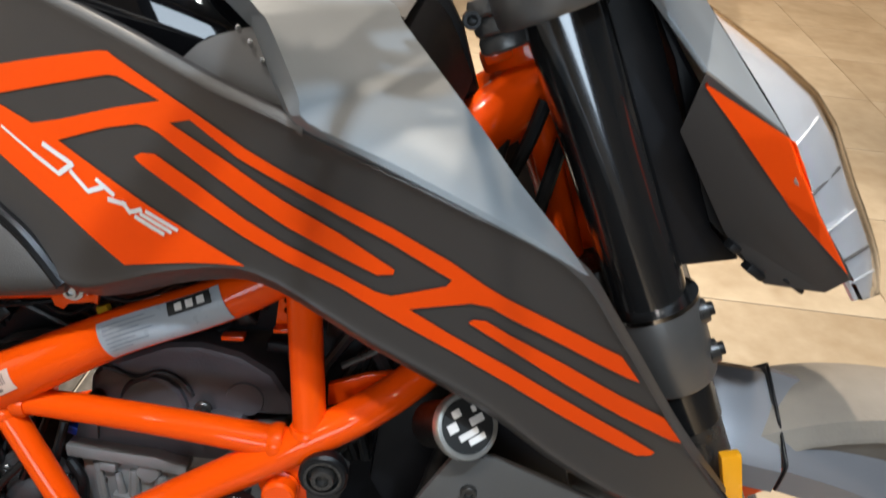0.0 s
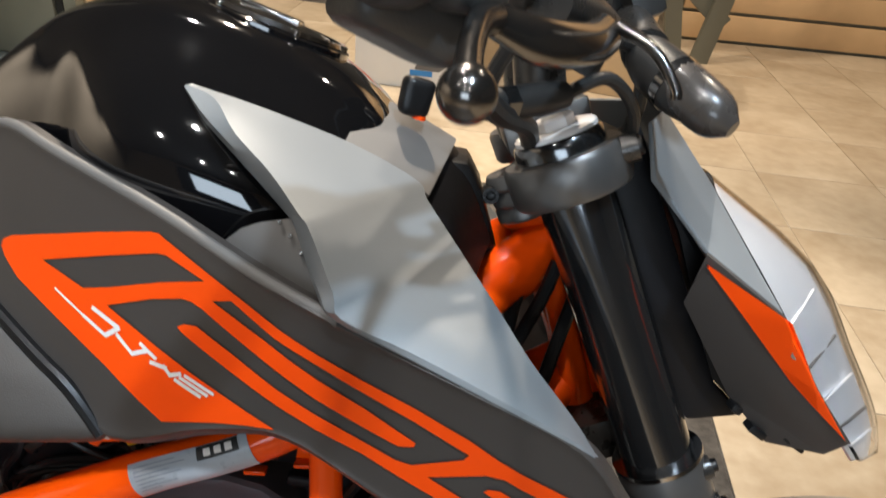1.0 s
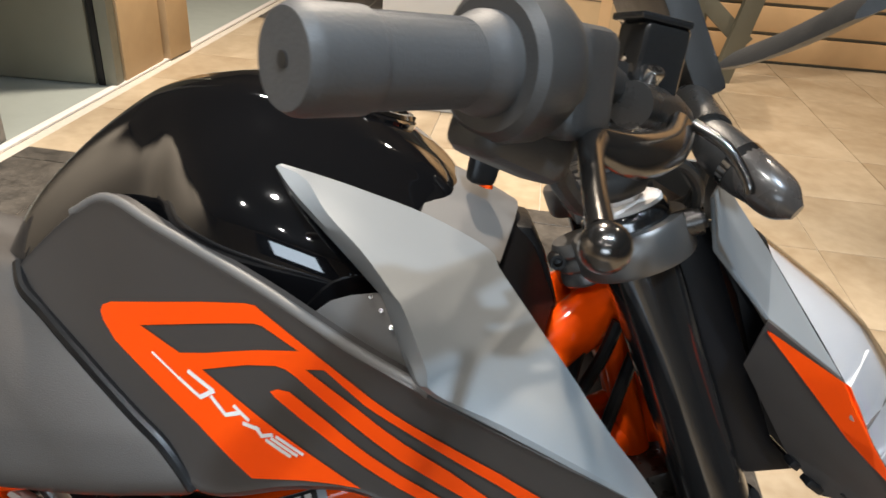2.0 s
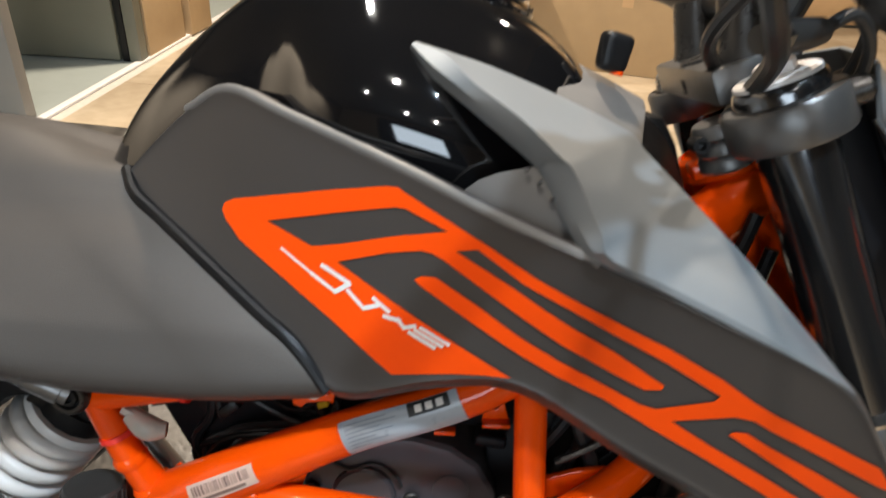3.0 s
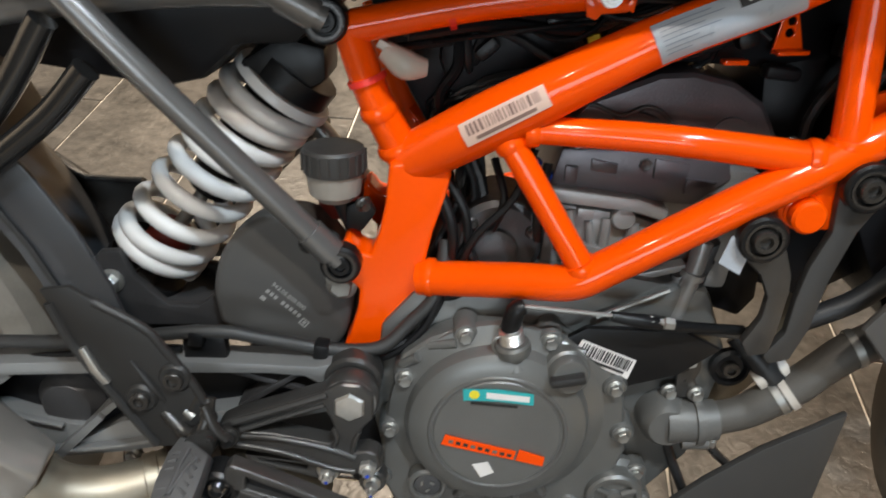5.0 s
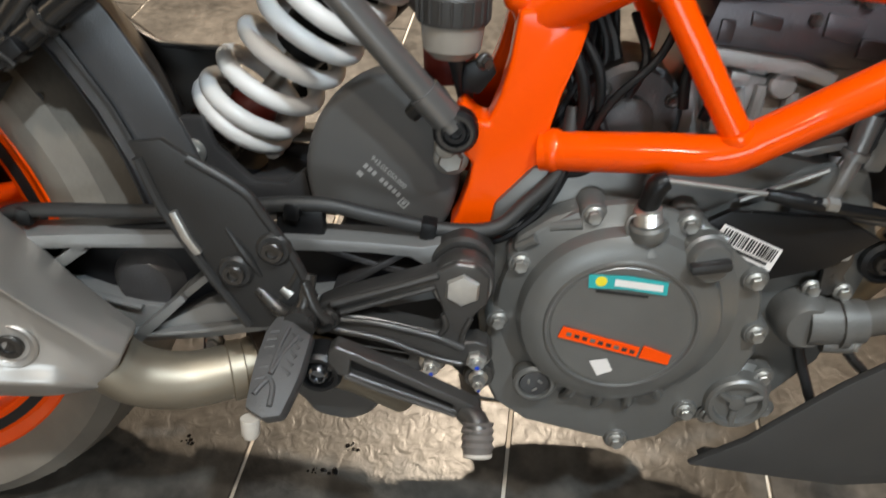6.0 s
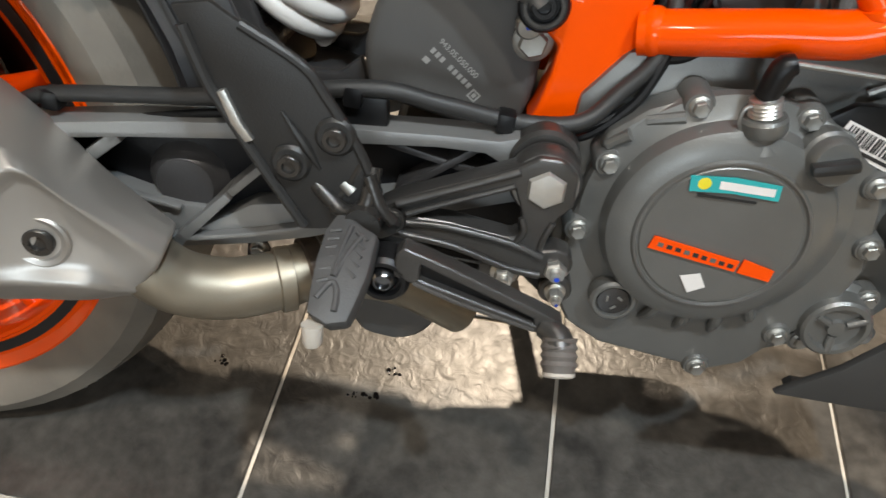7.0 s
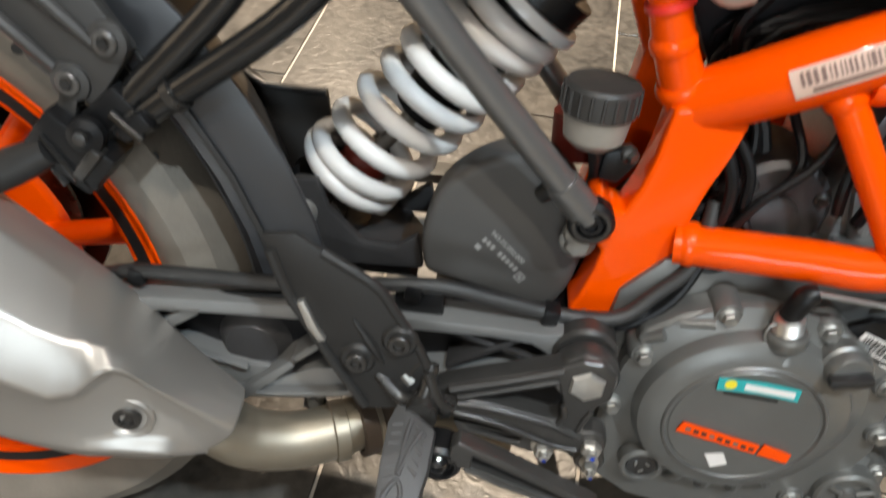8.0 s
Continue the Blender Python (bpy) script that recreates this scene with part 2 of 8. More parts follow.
def lathe(profile, origin, axis, seg=32, bm=None, turn=0.0):
    """A turned body: profile rows (radius, height along axis)."""
    bm = bm or bmesh.new()
    q = Vector((0, 0, 1)).rotation_difference(Vector(axis).normalized())
    o = Vector(origin)
    rings = []
    for r, h in profile:
        if r < 1e-6:
            rings.append([bm.verts.new(o + q @ Vector((0, 0, h)))])
        else:
            rings.append([bm.verts.new(o + q @ Vector((r * math.cos(turn + 2 * math.pi * k / seg), r * math.sin(turn + 2 * math.pi * k / seg), h))) for k in range(seg)])
    for a, b in zip(rings, rings[1:]):
        for k in range(seg):
            quad = [a[k % len(a)], a[(k + 1) % len(a)], b[(k + 1) % len(b)], b[k % len(b)]]
            quad = [v for i, v in enumerate(quad) if v not in quad[:i]]
            if len(quad) > 2:
                bm.faces.new(quad)
    r0, r1, top = profile[0][0], profile[-1][0], max(r for r, h in profile)
    if min(r0, r1) > 1e-6 and abs(r0 - r1) < 0.35 * top:
        if profile[0] != profile[-1]:
            for k in range(seg):
                bm.faces.new((rings[-1][k], rings[-1][(k + 1) % seg], rings[0][(k + 1) % seg], rings[0][k]))
        else:
            bmesh.ops.remove_doubles(bm, verts=rings[0] + rings[-1], dist=1e-6)
        return bm
    for ring, rev in ((rings[0], True), (rings[-1], False)):
        if len(ring) > 1:
            bm.faces.new(ring[::-1] if rev else ring)
    return bm


def plate(outline, y0, y1, bevel=0.0015, holes=(), bm=None, curve=0, segs=2):
    """A plate cut in the side view (x, z), from depth y0 to y1, with rounded edges and real holes."""
    mine = bmesh.new()
    edges = []
    for k, loop in enumerate((outline, *holes)):
        loop = [(p.x, p.y) for p in cr([(a, b, 0) for a, b in loop], curve, True)] if curve and k == 0 else loop
        vs = [mine.verts.new((a, y0, b)) for a, b in loop]
        edges += [mine.edges.new((vs[i], vs[(i + 1) % len(vs)])) for i in range(len(vs))]
    if holes:
        bmesh.ops.triangle_fill(mine, use_beauty=True, use_dissolve=False, edges=edges)
    else:
        mine.faces.new(mine.verts[:])
    geo = bmesh.ops.extrude_face_region(mine, geom=mine.faces[:])
    bmesh.ops.translate(mine, vec=(0, y1 - y0, 0), verts=[v for v in geo["geom"] if isinstance(v, bmesh.types.BMVert)])
    bmesh.ops.recalc_face_normals(mine, faces=mine.faces[:])
    if bevel:
        es = [e for e in mine.edges if len(e.link_faces) == 2 and e.calc_face_angle(0) > 0.5]
        bmesh.ops.bevel(mine, geom=es, offset=bevel, segments=segs, profile=0.6, affect="EDGES", clamp_overlap=True)
    return join(bm, mine) if bm else mine


def join(bm, other):
    me = bpy.data.meshes.new("joined")
    other.to_mesh(me)
    other.free()
    bm.from_mesh(me)
    bpy.data.meshes.remove(me)
    return bm


def box(center, size, rot=(0, 0, 0), bevel=0.002, bm=None, taper=1.0, segs=2):
    mine = bmesh.new()
    bmesh.ops.create_cube(mine, size=1)
    for v in mine.verts:
        if v.co.z > 0:
            v.co.x *= taper
            v.co.y *= taper
    bmesh.ops.transform(mine, matrix=pose(*center, *rot) @ Matrix.Diagonal((*size, 1)), verts=mine.verts[:])
    if bevel:
        bmesh.ops.bevel(mine, geom=mine.edges[:], offset=bevel, segments=segs, profile=0.6, affect="EDGES", clamp_overlap=True)
    return join(bm, mine) if bm else mine


def loft(rows, nu=4, nv=4, thick=0.0, bm=None, closed=False, mirror=False):
    """A skin through rows of points, smooth both ways; thick gives it a back."""
    mine = bmesh.new()
    fine = [cr(r, nv, closed) for r in rows]
    cols = [cr([r[k] for r in fine], nu) for k in range(len(fine[0]))]
    vs = [[mine.verts.new(cols[k][i]) for k in range(len(cols))] for i in range(len(cols[0]))]
    w = len(cols)
    for i in range(len(vs) - 1):
        for k in range(w if closed else w - 1):
            mine.faces.new((vs[i][k], vs[i][(k + 1) % w], vs[i + 1][(k + 1) % w], vs[i + 1][k]))
    if closed:
        mine.faces.new(vs[0])
        mine.faces.new(vs[-1][::-1])
    bmesh.ops.remove_doubles(mine, verts=mine.verts[:], dist=1e-5)
    bmesh.ops.recalc_face_normals(mine, faces=mine.faces[:])
    if thick:
        bmesh.ops.solidify(mine, geom=mine.faces[:], thickness=thick)
    return join(bm, mine) if bm else mine


def mirrored(bm):
    """The same shape on the other side of the machine."""
    other = bm.copy()
    bmesh.ops.scale(other, vec=(1, -1, 1), verts=other.verts[:])
    bmesh.ops.reverse_faces(other, faces=other.faces[:])
    return other


def bolt(parent, at, axis=(0, -1, 0), r=0.007, h=0.005, material=None, kind="hex", washer=True, name="bolt", label=""):
    """A bolt head: hex with a flange, or a socket cap with a recess."""
    if kind == "hex":
        bm = lathe([(0, -0.002), (r * 1.35, -0.002), (r * 1.35, 0.0008), (r * 1.05, 0.002)], at, axis, 24) if washer else bmesh.new()
        lathe([(0, 0), (r, 0), (r, h * 0.85), (r * 0.86, h), (r * 0.5, h * 0.96), (0, h * 0.92)], at, axis, 6, bm, 0.3)
    else:
        bm = lathe([(0, -0.002), (r, -0.002), (r, h * 0.8), (r * 0.9, h), (r * 0.55, h), (r * 0.5, h * 0.4), (0, h * 0.35)], at, axis, 24)
    return part(name, bm, material or STEEL, parent, label)


def ribbon(points, width, surface, lift=0.0007, step=0.008, across=4, taper=None):
    """A flat decal strip laid on a skin: points (x, z), projected on surface along y."""
    bm = bmesh.new()
    pts = [Vector((a, b)) for a, b in points]
    path = []
    for a, b in zip(pts, pts[1:]):
        k = max(1, int((b - a).length / step))
        path += [a.lerp(b, i / k) for i in range(k)]
    path.append(pts[-1])
    rows = []
    for i, p in enumerate(path):
        d0 = (path[i] - path[i - 1]).normalized() if i else (path[1] - path[0]).normalized()
        d1 = (path[i + 1] - path[i]).normalized() if i + 1 < len(path) else d0
        nrm = Vector((-d0.y - d1.y, d0.x + d1.x)).normalized()
        k = nrm.dot(Vector((-d0.y, d0.x)))
        w = width / max(0.6, k)
        row = []
        for j in range(across + 1):
            q = p + nrm * w * (j / across - 0.5)
            row.append(bm.verts.new(lay(q.x, q.y, surface, lift)))
        rows.append(row)
    for a, b in zip(rows, rows[1:]):
        for j in range(across):
            bm.faces.new((a[j], a[j + 1], b[j + 1], b[j]))
    return bm


def lay(x, z, surface, lift):
    hit = surface.ray_cast(Vector((x, -0.6, z)), Vector((0, 1, 0)))
    if hit[0] is None:
        near = surface.find_nearest(Vector((x, -0.2, z)))[0]
        return (x, near.y - lift, z)
    return (x, hit[0].y - lift, z)


def patch(corners, surface, nu=10, nv=6, lift=0.0007):
    """A four-cornered decal laid on a skin; corners (x, z) in turn."""
    bm = bmesh.new()
    a, b, c, d = [Vector(q) for q in corners]
    vs = []
    for i in range(nu + 1):
        row = []
        for j in range(nv + 1):
            q = a.lerp(b, i / nu).lerp(d.lerp(c, i / nu), j / nv)
            row.append(bm.verts.new(lay(q.x, q.y, surface, lift)))
        vs.append(row)
    for i in range(nu):
        for j in range(nv):
            bm.faces.new((vs[i][j], vs[i + 1][j], vs[i + 1][j + 1], vs[i][j + 1]))
    return bm


def face_label(corners, depth=0.0006, bm=None):
    """A thin label: four corner places in turn, given a little thickness."""
    mine = bmesh.new()
    mine.faces.new([mine.verts.new(c) for c in corners])
    bmesh.ops.recalc_face_normals(mine, faces=mine.faces[:])
    bmesh.ops.solidify(mine, geom=mine.faces[:], thickness=depth)
    return join(bm, mine) if bm else mine


def empty(name, m, label, category, group=""):
    ob = new(name)
    ob.matrix_world = m
    return tagged(ob, label, category, group)

# ---- room ----


def tile_material(name, c1, c2, rough, bump, scale, wave=2.0):
    m = bpy.data.materials.new(name)
    m.use_nodes = True
    t = m.node_tree
    b = t.nodes["Principled BSDF"]
    tc = t.nodes.new("ShaderNodeTexCoord")
    info = t.nodes.new("ShaderNodeObjectInfo")
    add = t.nodes.new("ShaderNodeVectorMath")
    add.operation = "ADD"
    sc = t.nodes.new("ShaderNodeMath")
    sc.operation, sc.inputs[1].default_value = "MULTIPLY", 40
    t.links.new(info.outputs["Random"], sc.inputs[0])
    t.links.new(tc.outputs["Object"], add.inputs[0])
    t.links.new(sc.outputs[0], add.inputs[1])
    n1 = t.nodes.new("ShaderNodeTexNoise")
    n1.inputs["Scale"].default_value, n1.inputs["Detail"].default_value, n1.inputs["Distortion"].default_value = scale, 8, 0.8
    t.links.new(add.outputs[0], n1.inputs["Vector"])
    n2 = t.nodes.new("ShaderNodeTexNoise")
    n2.inputs["Scale"].default_value, n2.inputs["Detail"].default_value = scale * 9, 6
    t.links.new(add.outputs[0], n2.inputs["Vector"])
    ramp = t.nodes.new("ShaderNodeValToRGB")
    ramp.color_ramp.elements[0].position, ramp.color_ramp.elements[1].position = 0.35, 0.68
    ramp.color_ramp.elements[0].color, ramp.color_ramp.elements[1].color = (*c1, 1), (*c2, 1)
    mixf = t.nodes.new("ShaderNodeMath")
    mixf.operation = "MULTIPLY_ADD"
    mixf.inputs[1].default_value, mixf.inputs[2].default_value = 0.35, 0.0
    t.links.new(n2.outputs["Fac"], mixf.inputs[0])
    mix2 = t.nodes.new("ShaderNodeMath")
    mix2.operation = "MULTIPLY_ADD"
    mix2.inputs[1].default_value = 0.65
    t.links.new(n1.outputs["Fac"], mix2.inputs[0])
    t.links.new(mixf.outputs[0], mix2.inputs[2])
    t.links.new(mix2.outputs[0], ramp.inputs["Fac"])
    t.links.new(ramp.outputs["Color"], b.inputs["Base Color"])
    mr = t.nodes.new("ShaderNodeMapRange")
    mr.inputs["To Min"].default_value, mr.inputs["To Max"].default_value = rough - 0.1, rough + 0.12
    t.links.new(n2.outputs["Fac"], mr.inputs["Value"])
    t.links.new(mr.outputs["Result"], b.inputs["Roughness"])
    bp = t.nodes.new("ShaderNodeBump")
    bp.inputs["Strength"].default_value, bp.inputs["Distance"].default_value = bump, 0.004
    n3 = t.nodes.new("ShaderNodeTexNoise")
    n3.inputs["Scale"].default_value, n3.inputs["Detail"].default_value, n3.inputs["Distortion"].default_value = scale * 7, 5, wave
    t.links.new(add.outputs[0], n3.inputs["Vector"])
    t.links.new(n3.outputs["Fac"], bp.inputs["Height"])
    t.links.new(bp.outputs["Normal"], b.inputs["Normal"])
    return m


SLATE = tile_material("slate_look_tile", (0.029, 0.0265, 0.024), (0.108, 0.098, 0.086), 0.33, 0.26, 8, 1.2)
BEIGE = tile_material("beige_stone_tile", (0.31, 0.235, 0.150), (0.49, 0.405, 0.290), 0.45, 0.12, 2.2)
GROUT = mat("pale_grout", (0.52, 0.48, 0.42), 0.85, var=0.2, scale=60, bump=0.5, bscale=500)
PLASTER = mat("warm_white_plaster", (0.26, 0.245, 0.22), 0.8, var=0.06, scale=6, bump=0.3, bscale=200)
DARK_CEILING = mat("dark_grey_ceiling_paint", (0.075, 0.073, 0.07), 0.8, var=0.1, scale=6, bump=0.3, bscale=200)
SLATS = mat("pale_wood_slat", (0.60, 0.40, 0.21), 0.5, var=0.18, scale=7, bump=0.15, bscale=120)
GREEN = mat("olive_grey_laminate", (0.165, 0.165, 0.128), 0.5, var=0.1, scale=8, bump=0.1, bscale=300)
GREY_FLOOR = mat("grey_green_vinyl", (0.30, 0.33, 0.31), 0.45, var=0.08, scale=5, bump=0.1, bscale=200)
CARTON = mat("brown_cardboard", (0.47, 0.33, 0.18), 0.7, var=0.15, scale=10, bump=0.25, bscale=160)
CARTON_WHITE = mat("white_cardboard", (0.68, 0.66, 0.62), 0.5, var=0.06, scale=12)


def solid(name, bm, material, label, category, kind="", group=""):
    ob = part(name, bm, material, None)
    return tagged(ob, label, category, group, kind)


floor = solid("floor", box((0, 1.5, -0.03), (11, 11, 0.052), bevel=0), GROUT, "pale grout bed under dark slate and beige tiles", "floor", "structure")
solid("ceiling", box((0, 1.5, 3.08), (11.4, 11.4, 0.16), bevel=0), DARK_CEILING, "plain dark grey ceiling above the showroom", "ceiling", "structure")
solid("wall_north", box((0, 7.05, 1.5), (11.2, 0.2, 3.1), bevel=0), PLASTER, "plain warm white wall behind the display", "wall", "structure")
solid("wall_east", box((5.6, 1.5, 1.5), (0.2, 10.9, 3.1), bevel=0), PLASTER, "plain warm white side wall of the showroom", "wall", "structure")
solid("wall_west", box((-5.6, 1.5, 1.5), (0.2, 10.9, 3.1), bevel=0), PLASTER, "plain warm white side wall of the showroom", "wall", "structure")
bm = box((-3.9, -4.05, 1.5), (3.2, 0.2, 3.1), bevel=0)
box((3.3, -4.05, 1.5), (4.4, 0.2, 3.1), bevel=0, bm=bm)
box((-0.6, -4.05, 0.4), (3.4, 0.2, 0.9), bevel=0, bm=bm)
box((-0.6, -4.05, 2.95), (3.4, 0.2, 0.2), bevel=0, bm=bm)
solid("wall_south", bm, PLASTER, "plain wall with a wide shop window", "wall", "structure")

GA = 4.6
GRID = pose(0, 0, 0, 0, 0, -GA)


def tiles(u0, u1, v0, v1, w, l, bond, material, gap, skip=None, name="tile"):
    """Tiles of one field as pieces of the floor, in the turned grid."""
    shared = {}
    c = 0
    u = u0
    while u < u1 - 1e-6:
        off = (bond * (c % 2)) * l
        v = v0 - l + off
        while v < v1 - 1e-6:
            a, b = max(v, v0), min(v + l, v1)
            uu = min(u + w, u1)
            if b - a > 0.03 and not (skip and skip((u + uu) / 2, (a + b) / 2)):
                key = (round(uu - u, 3), round(b - a, 3))
                if key not in shared:
                    t = box((0, 0, 0), (uu - u - gap, b - a - gap, 0.008), bevel=0.0012, segs=1)
                    shared[key] = part(name, t, material, floor)
                    ob = shared[key]
                else:
                    ob = new(name, shared[key].data)
                    ob.parent = floor
                ob.matrix_world = GRID @ pose((u + uu) / 2, (a + b) / 2, -0.004)
            v += l
        u += w
        c += 1


tiles(-1.8355, 0.5126, -1.37, 2.25, 0.2935, 0.587, 0.5, SLATE, 0.0045)
tiles(0.5126, 4.1, -1.37, 5.7, 0.448, 0.448, 0.0, BEIGE, 0.003)
tiles(-1.8355, 0.5126, 2.25, 4.56, 0.4696, 0.462, 0.0, BEIGE, 0.003)
tiles(-1.8355, -0.9, 4.56, 5.73, 0.2935, 0.587, 0.5, SLATE, 0.0045)
tiles(-0.9, 0.5126, 4.56, 5.73, 0.4708, 0.462, 0.0, BEIGE, 0.003)
# the same beige tiles over the rest of the hall
verts, faces4 = [], []
for u0, u1, v0, v1 in ((-5.1, 5.1, -3.61, -1.374), (-5.1, -1.84, -1.37, 0.42), (4.104, 5.1, -1.37, 5.7)):
    nu, nv = max(1, round((u1 - u0) / 0.448)), max(1, round((v1 - v0) / 0.448))
    for i in range(nu):
        for j in range(nv):
            a0, a1 = u0 + (u1 - u0) * i / nu + 0.0015, u0 + (u1 - u0) * (i + 1) / nu - 0.0015
            b0, b1 = v0 + (v1 - v0) * j / nv + 0.0015, v0 + (v1 - v0) * (j + 1) / nv - 0.0015
            k = len(verts)
            verts += [(a0, b0, -0.008), (a1, b0, -0.008), (a1, b1, -0.008), (a0, b1, -0.008), (a0, b0, 0), (a1, b0, 0), (a1, b1, 0), (a0, b1, 0)]
            faces4 += [tuple(k + q for q in f) for f in ((4, 5, 6, 7), (0, 1, 5, 4), (1, 2, 6, 5), (2, 3, 7, 6), (3, 0, 4, 7))]
far = bpy.data.meshes.new("far_tiles")
far.from_pydata(verts, [], faces4)
far.materials.append(BEIGE)
far_ob = new("far_tiles", far)
far_ob.matrix_world = GRID
tagged(far_ob, "beige stone tiles over the rest of the hall", "floor tiles", kind="stuff")
edge = part("threshold_strip", box((-1.9, 3.1, 0.003), (0.035, 5.2, 0.01), bevel=0.001), PAPER, None)
edge.matrix_world = GRID
tagged(edge, "white metal edge strip along the vinyl floor", "floor trim", kind="structure")
vin = part("vinyl_floor", box((-2.9, 3.1, 0.0), (1.95, 5.2, 0.006), bevel=0), GREY_FLOOR, None)
vin.matrix_world = GRID
tagged(vin, "smooth grey-green vinyl floor beside the tiles", "floor", kind="structure")

# display wall of wooden slats
bm = box((3.3, 4.66, 1.2), (3.9, 0.05, 2.4), bevel=0)
slat_wall = solid("slat_wall", bm, GREEN, "display wall of pale wooden slats with dark gaps", "wall", "structure")
slat = None
for i in range(14):
    z = 0.095 + i * 0.172
    if slat is None:
        slat = part("slat", box((0, 0, 0), (3.9, 0.022, 0.150), bevel=0.003), SLATS, slat_wall)
    else:
        o = new("slat", slat.data)
        o.parent = slat_wall
        slat = o
    slat.matrix_world = pose(3.3, 4.624, z)

# sloping stand in front of the slat wall
stand = empty("display_stand", pose(1.5, 4.1, 0), "olive grey slanted wooden display stand before the slats", "display stand")
part("leg", box((-0.03, 0.0, 0.78), (0.10, 0.05, 1.62), (0, 9, 0), 0.004), GREEN, stand)
part("leg", box((-0.46, 0.02, 0.78), (0.09, 0.05, 1.62), (0, -12, 0), 0.004), GREEN, stand)
part("brace", box((-0.22, 0.03, 0.34), (0.42, 0.035, 0.09), (0, 38, 0), 0.003), GREEN, stand)
part("shelf_panel", box((-0.24, 0.02, 1.02), (0.46, 0.06, 0.10), (0, 0, 0), 0.003), GREEN, stand)

# door, cartons and column at the back
cab = empty("cupboard", pose(-2.05, 3.12, 0), "olive grey cupboard with a closed door and dark frame", "cupboard")
part("body", box((-0.10, 0.035, 0.9), (0.98, 0.03, 1.8), bevel=0.004), GREEN, cab)
part("door", box((-0.14, 0.0, 0.905), (0.90, 0.03, 1.79), bevel=0.004), GREEN, cab)
part("post", box((0.332, 0.02, 0.9), (0.030, 0.05, 1.8), bevel=0.004), BLACK, cab, "dark door post")
part("post", box((0.378, 0.03, 0.9), (0.055, 0.07, 1.8), bevel=0.004), GREEN, cab)
for n, (x, y, rz, w, d, h0, h1) in enumerate([(-1.755, 3.39, -4, 0.26, 0.37, 0.004, 0.42), (-1.755, 3.39, -5, 0.26, 0.37, 0.422, 0.86), (-1.76, 3.39, -4, 0.26, 0.37, 0.862, 1.3), (-1.71, 3.72, -6, 0.27, 0.22, 0.004, 0.45), (-1.71, 3.72, -5, 0.27, 0.22, 0.452, 0.92)]):
    c = empty("carton", pose(x, y, h0, 0, 0, rz), "closed brown cardboard carton in a stack by the cupboard", "carton", "stacked cartons")
    part("box_body", box((0, 0, (h1 - h0) / 2), (w, d, h1 - h0 - 0.002), bevel=0.004), CARTON, c)
    part("tape", box((-0.03, -d / 2 - 0.0005, (h1 - h0) / 2), (0.05, 0.001, (h1 - h0) * 0.98), bevel=0), CARTON_WHITE if n == 9 else SLATS, c, "brown packing tape")
solid("column", box((-1.895, 2.385, 1.5), (0.31, 0.06, 2.99), bevel=0.004), PLASTER, "square warm white column", "column", "structure")

# product carton behind the motorcycle
wb = empty("product_carton", pose(-0.2, 3.34, 0, 0, 0, -3), "white product carton with orange band and printed appliance", "carton")
part("box_body", box((0, 0, 0.27), (0.50, 0.34, 0.54), bevel=0.004), CARTON_WHITE, wb)
part("band", box((0, -0.1715, 0.40), (0.496, 0.002, 0.035), bevel=0), DECAL, wb, "orange printed band")
bm = plate([(0.02, 0.09), (0.13, 0.085), (0.16, 0.11), (0.15, 0.16), (0.11, 0.18), (0.105, 0.24), (0.13, 0.36), (0.115, 0.365), (0.085, 0.25), (0.08, 0.19), (0.05, 0.16)], -0.1725, -0.171, 0)
part("printed_picture", bm, PALE_GREY, wb, "dark print of an appliance")
part("printed_picture", plate([(0.0, 0.06), (0.1, 0.06), (0.1, 0.085), (0.0, 0.085)], -0.174, -0.1726, 0), mat("blue_print", (0.03, 0.2, 0.5), 0.5), wb, "blue print")

# large plain carton beside it
big = empty("large_carton", pose(0.53, 3.62, 0, 0, 0, -14), "large plain brown cardboard carton standing on the tiles", "carton")
part("box_body", box((0, 0, 0.29), (0.80, 0.46, 0.578), bevel=0.004), CARTON, big)
part("flap_seam", box((0, -0.2305, 0.50), (0.79, 0.001, 0.004), bevel=0), COVER, big)
part("tape", box((0.05, -0.2306, 0.44), (0.05, 0.001, 0.27), bevel=0), SLATS, big, "brown packing tape")

# ---- motorcycle ----
YC = 0.294
bike = empty("motorcycle", pose(0, YC, 0, -LEAN_BIKE, 0, 0), "orange, grey and black naked motorcycle leaning on its side stand", "motorcycle")


def bp(name, bm, material, label="", parent=None, sharp=32):
    return part(name, bm, material, parent or bike, label, sharp)


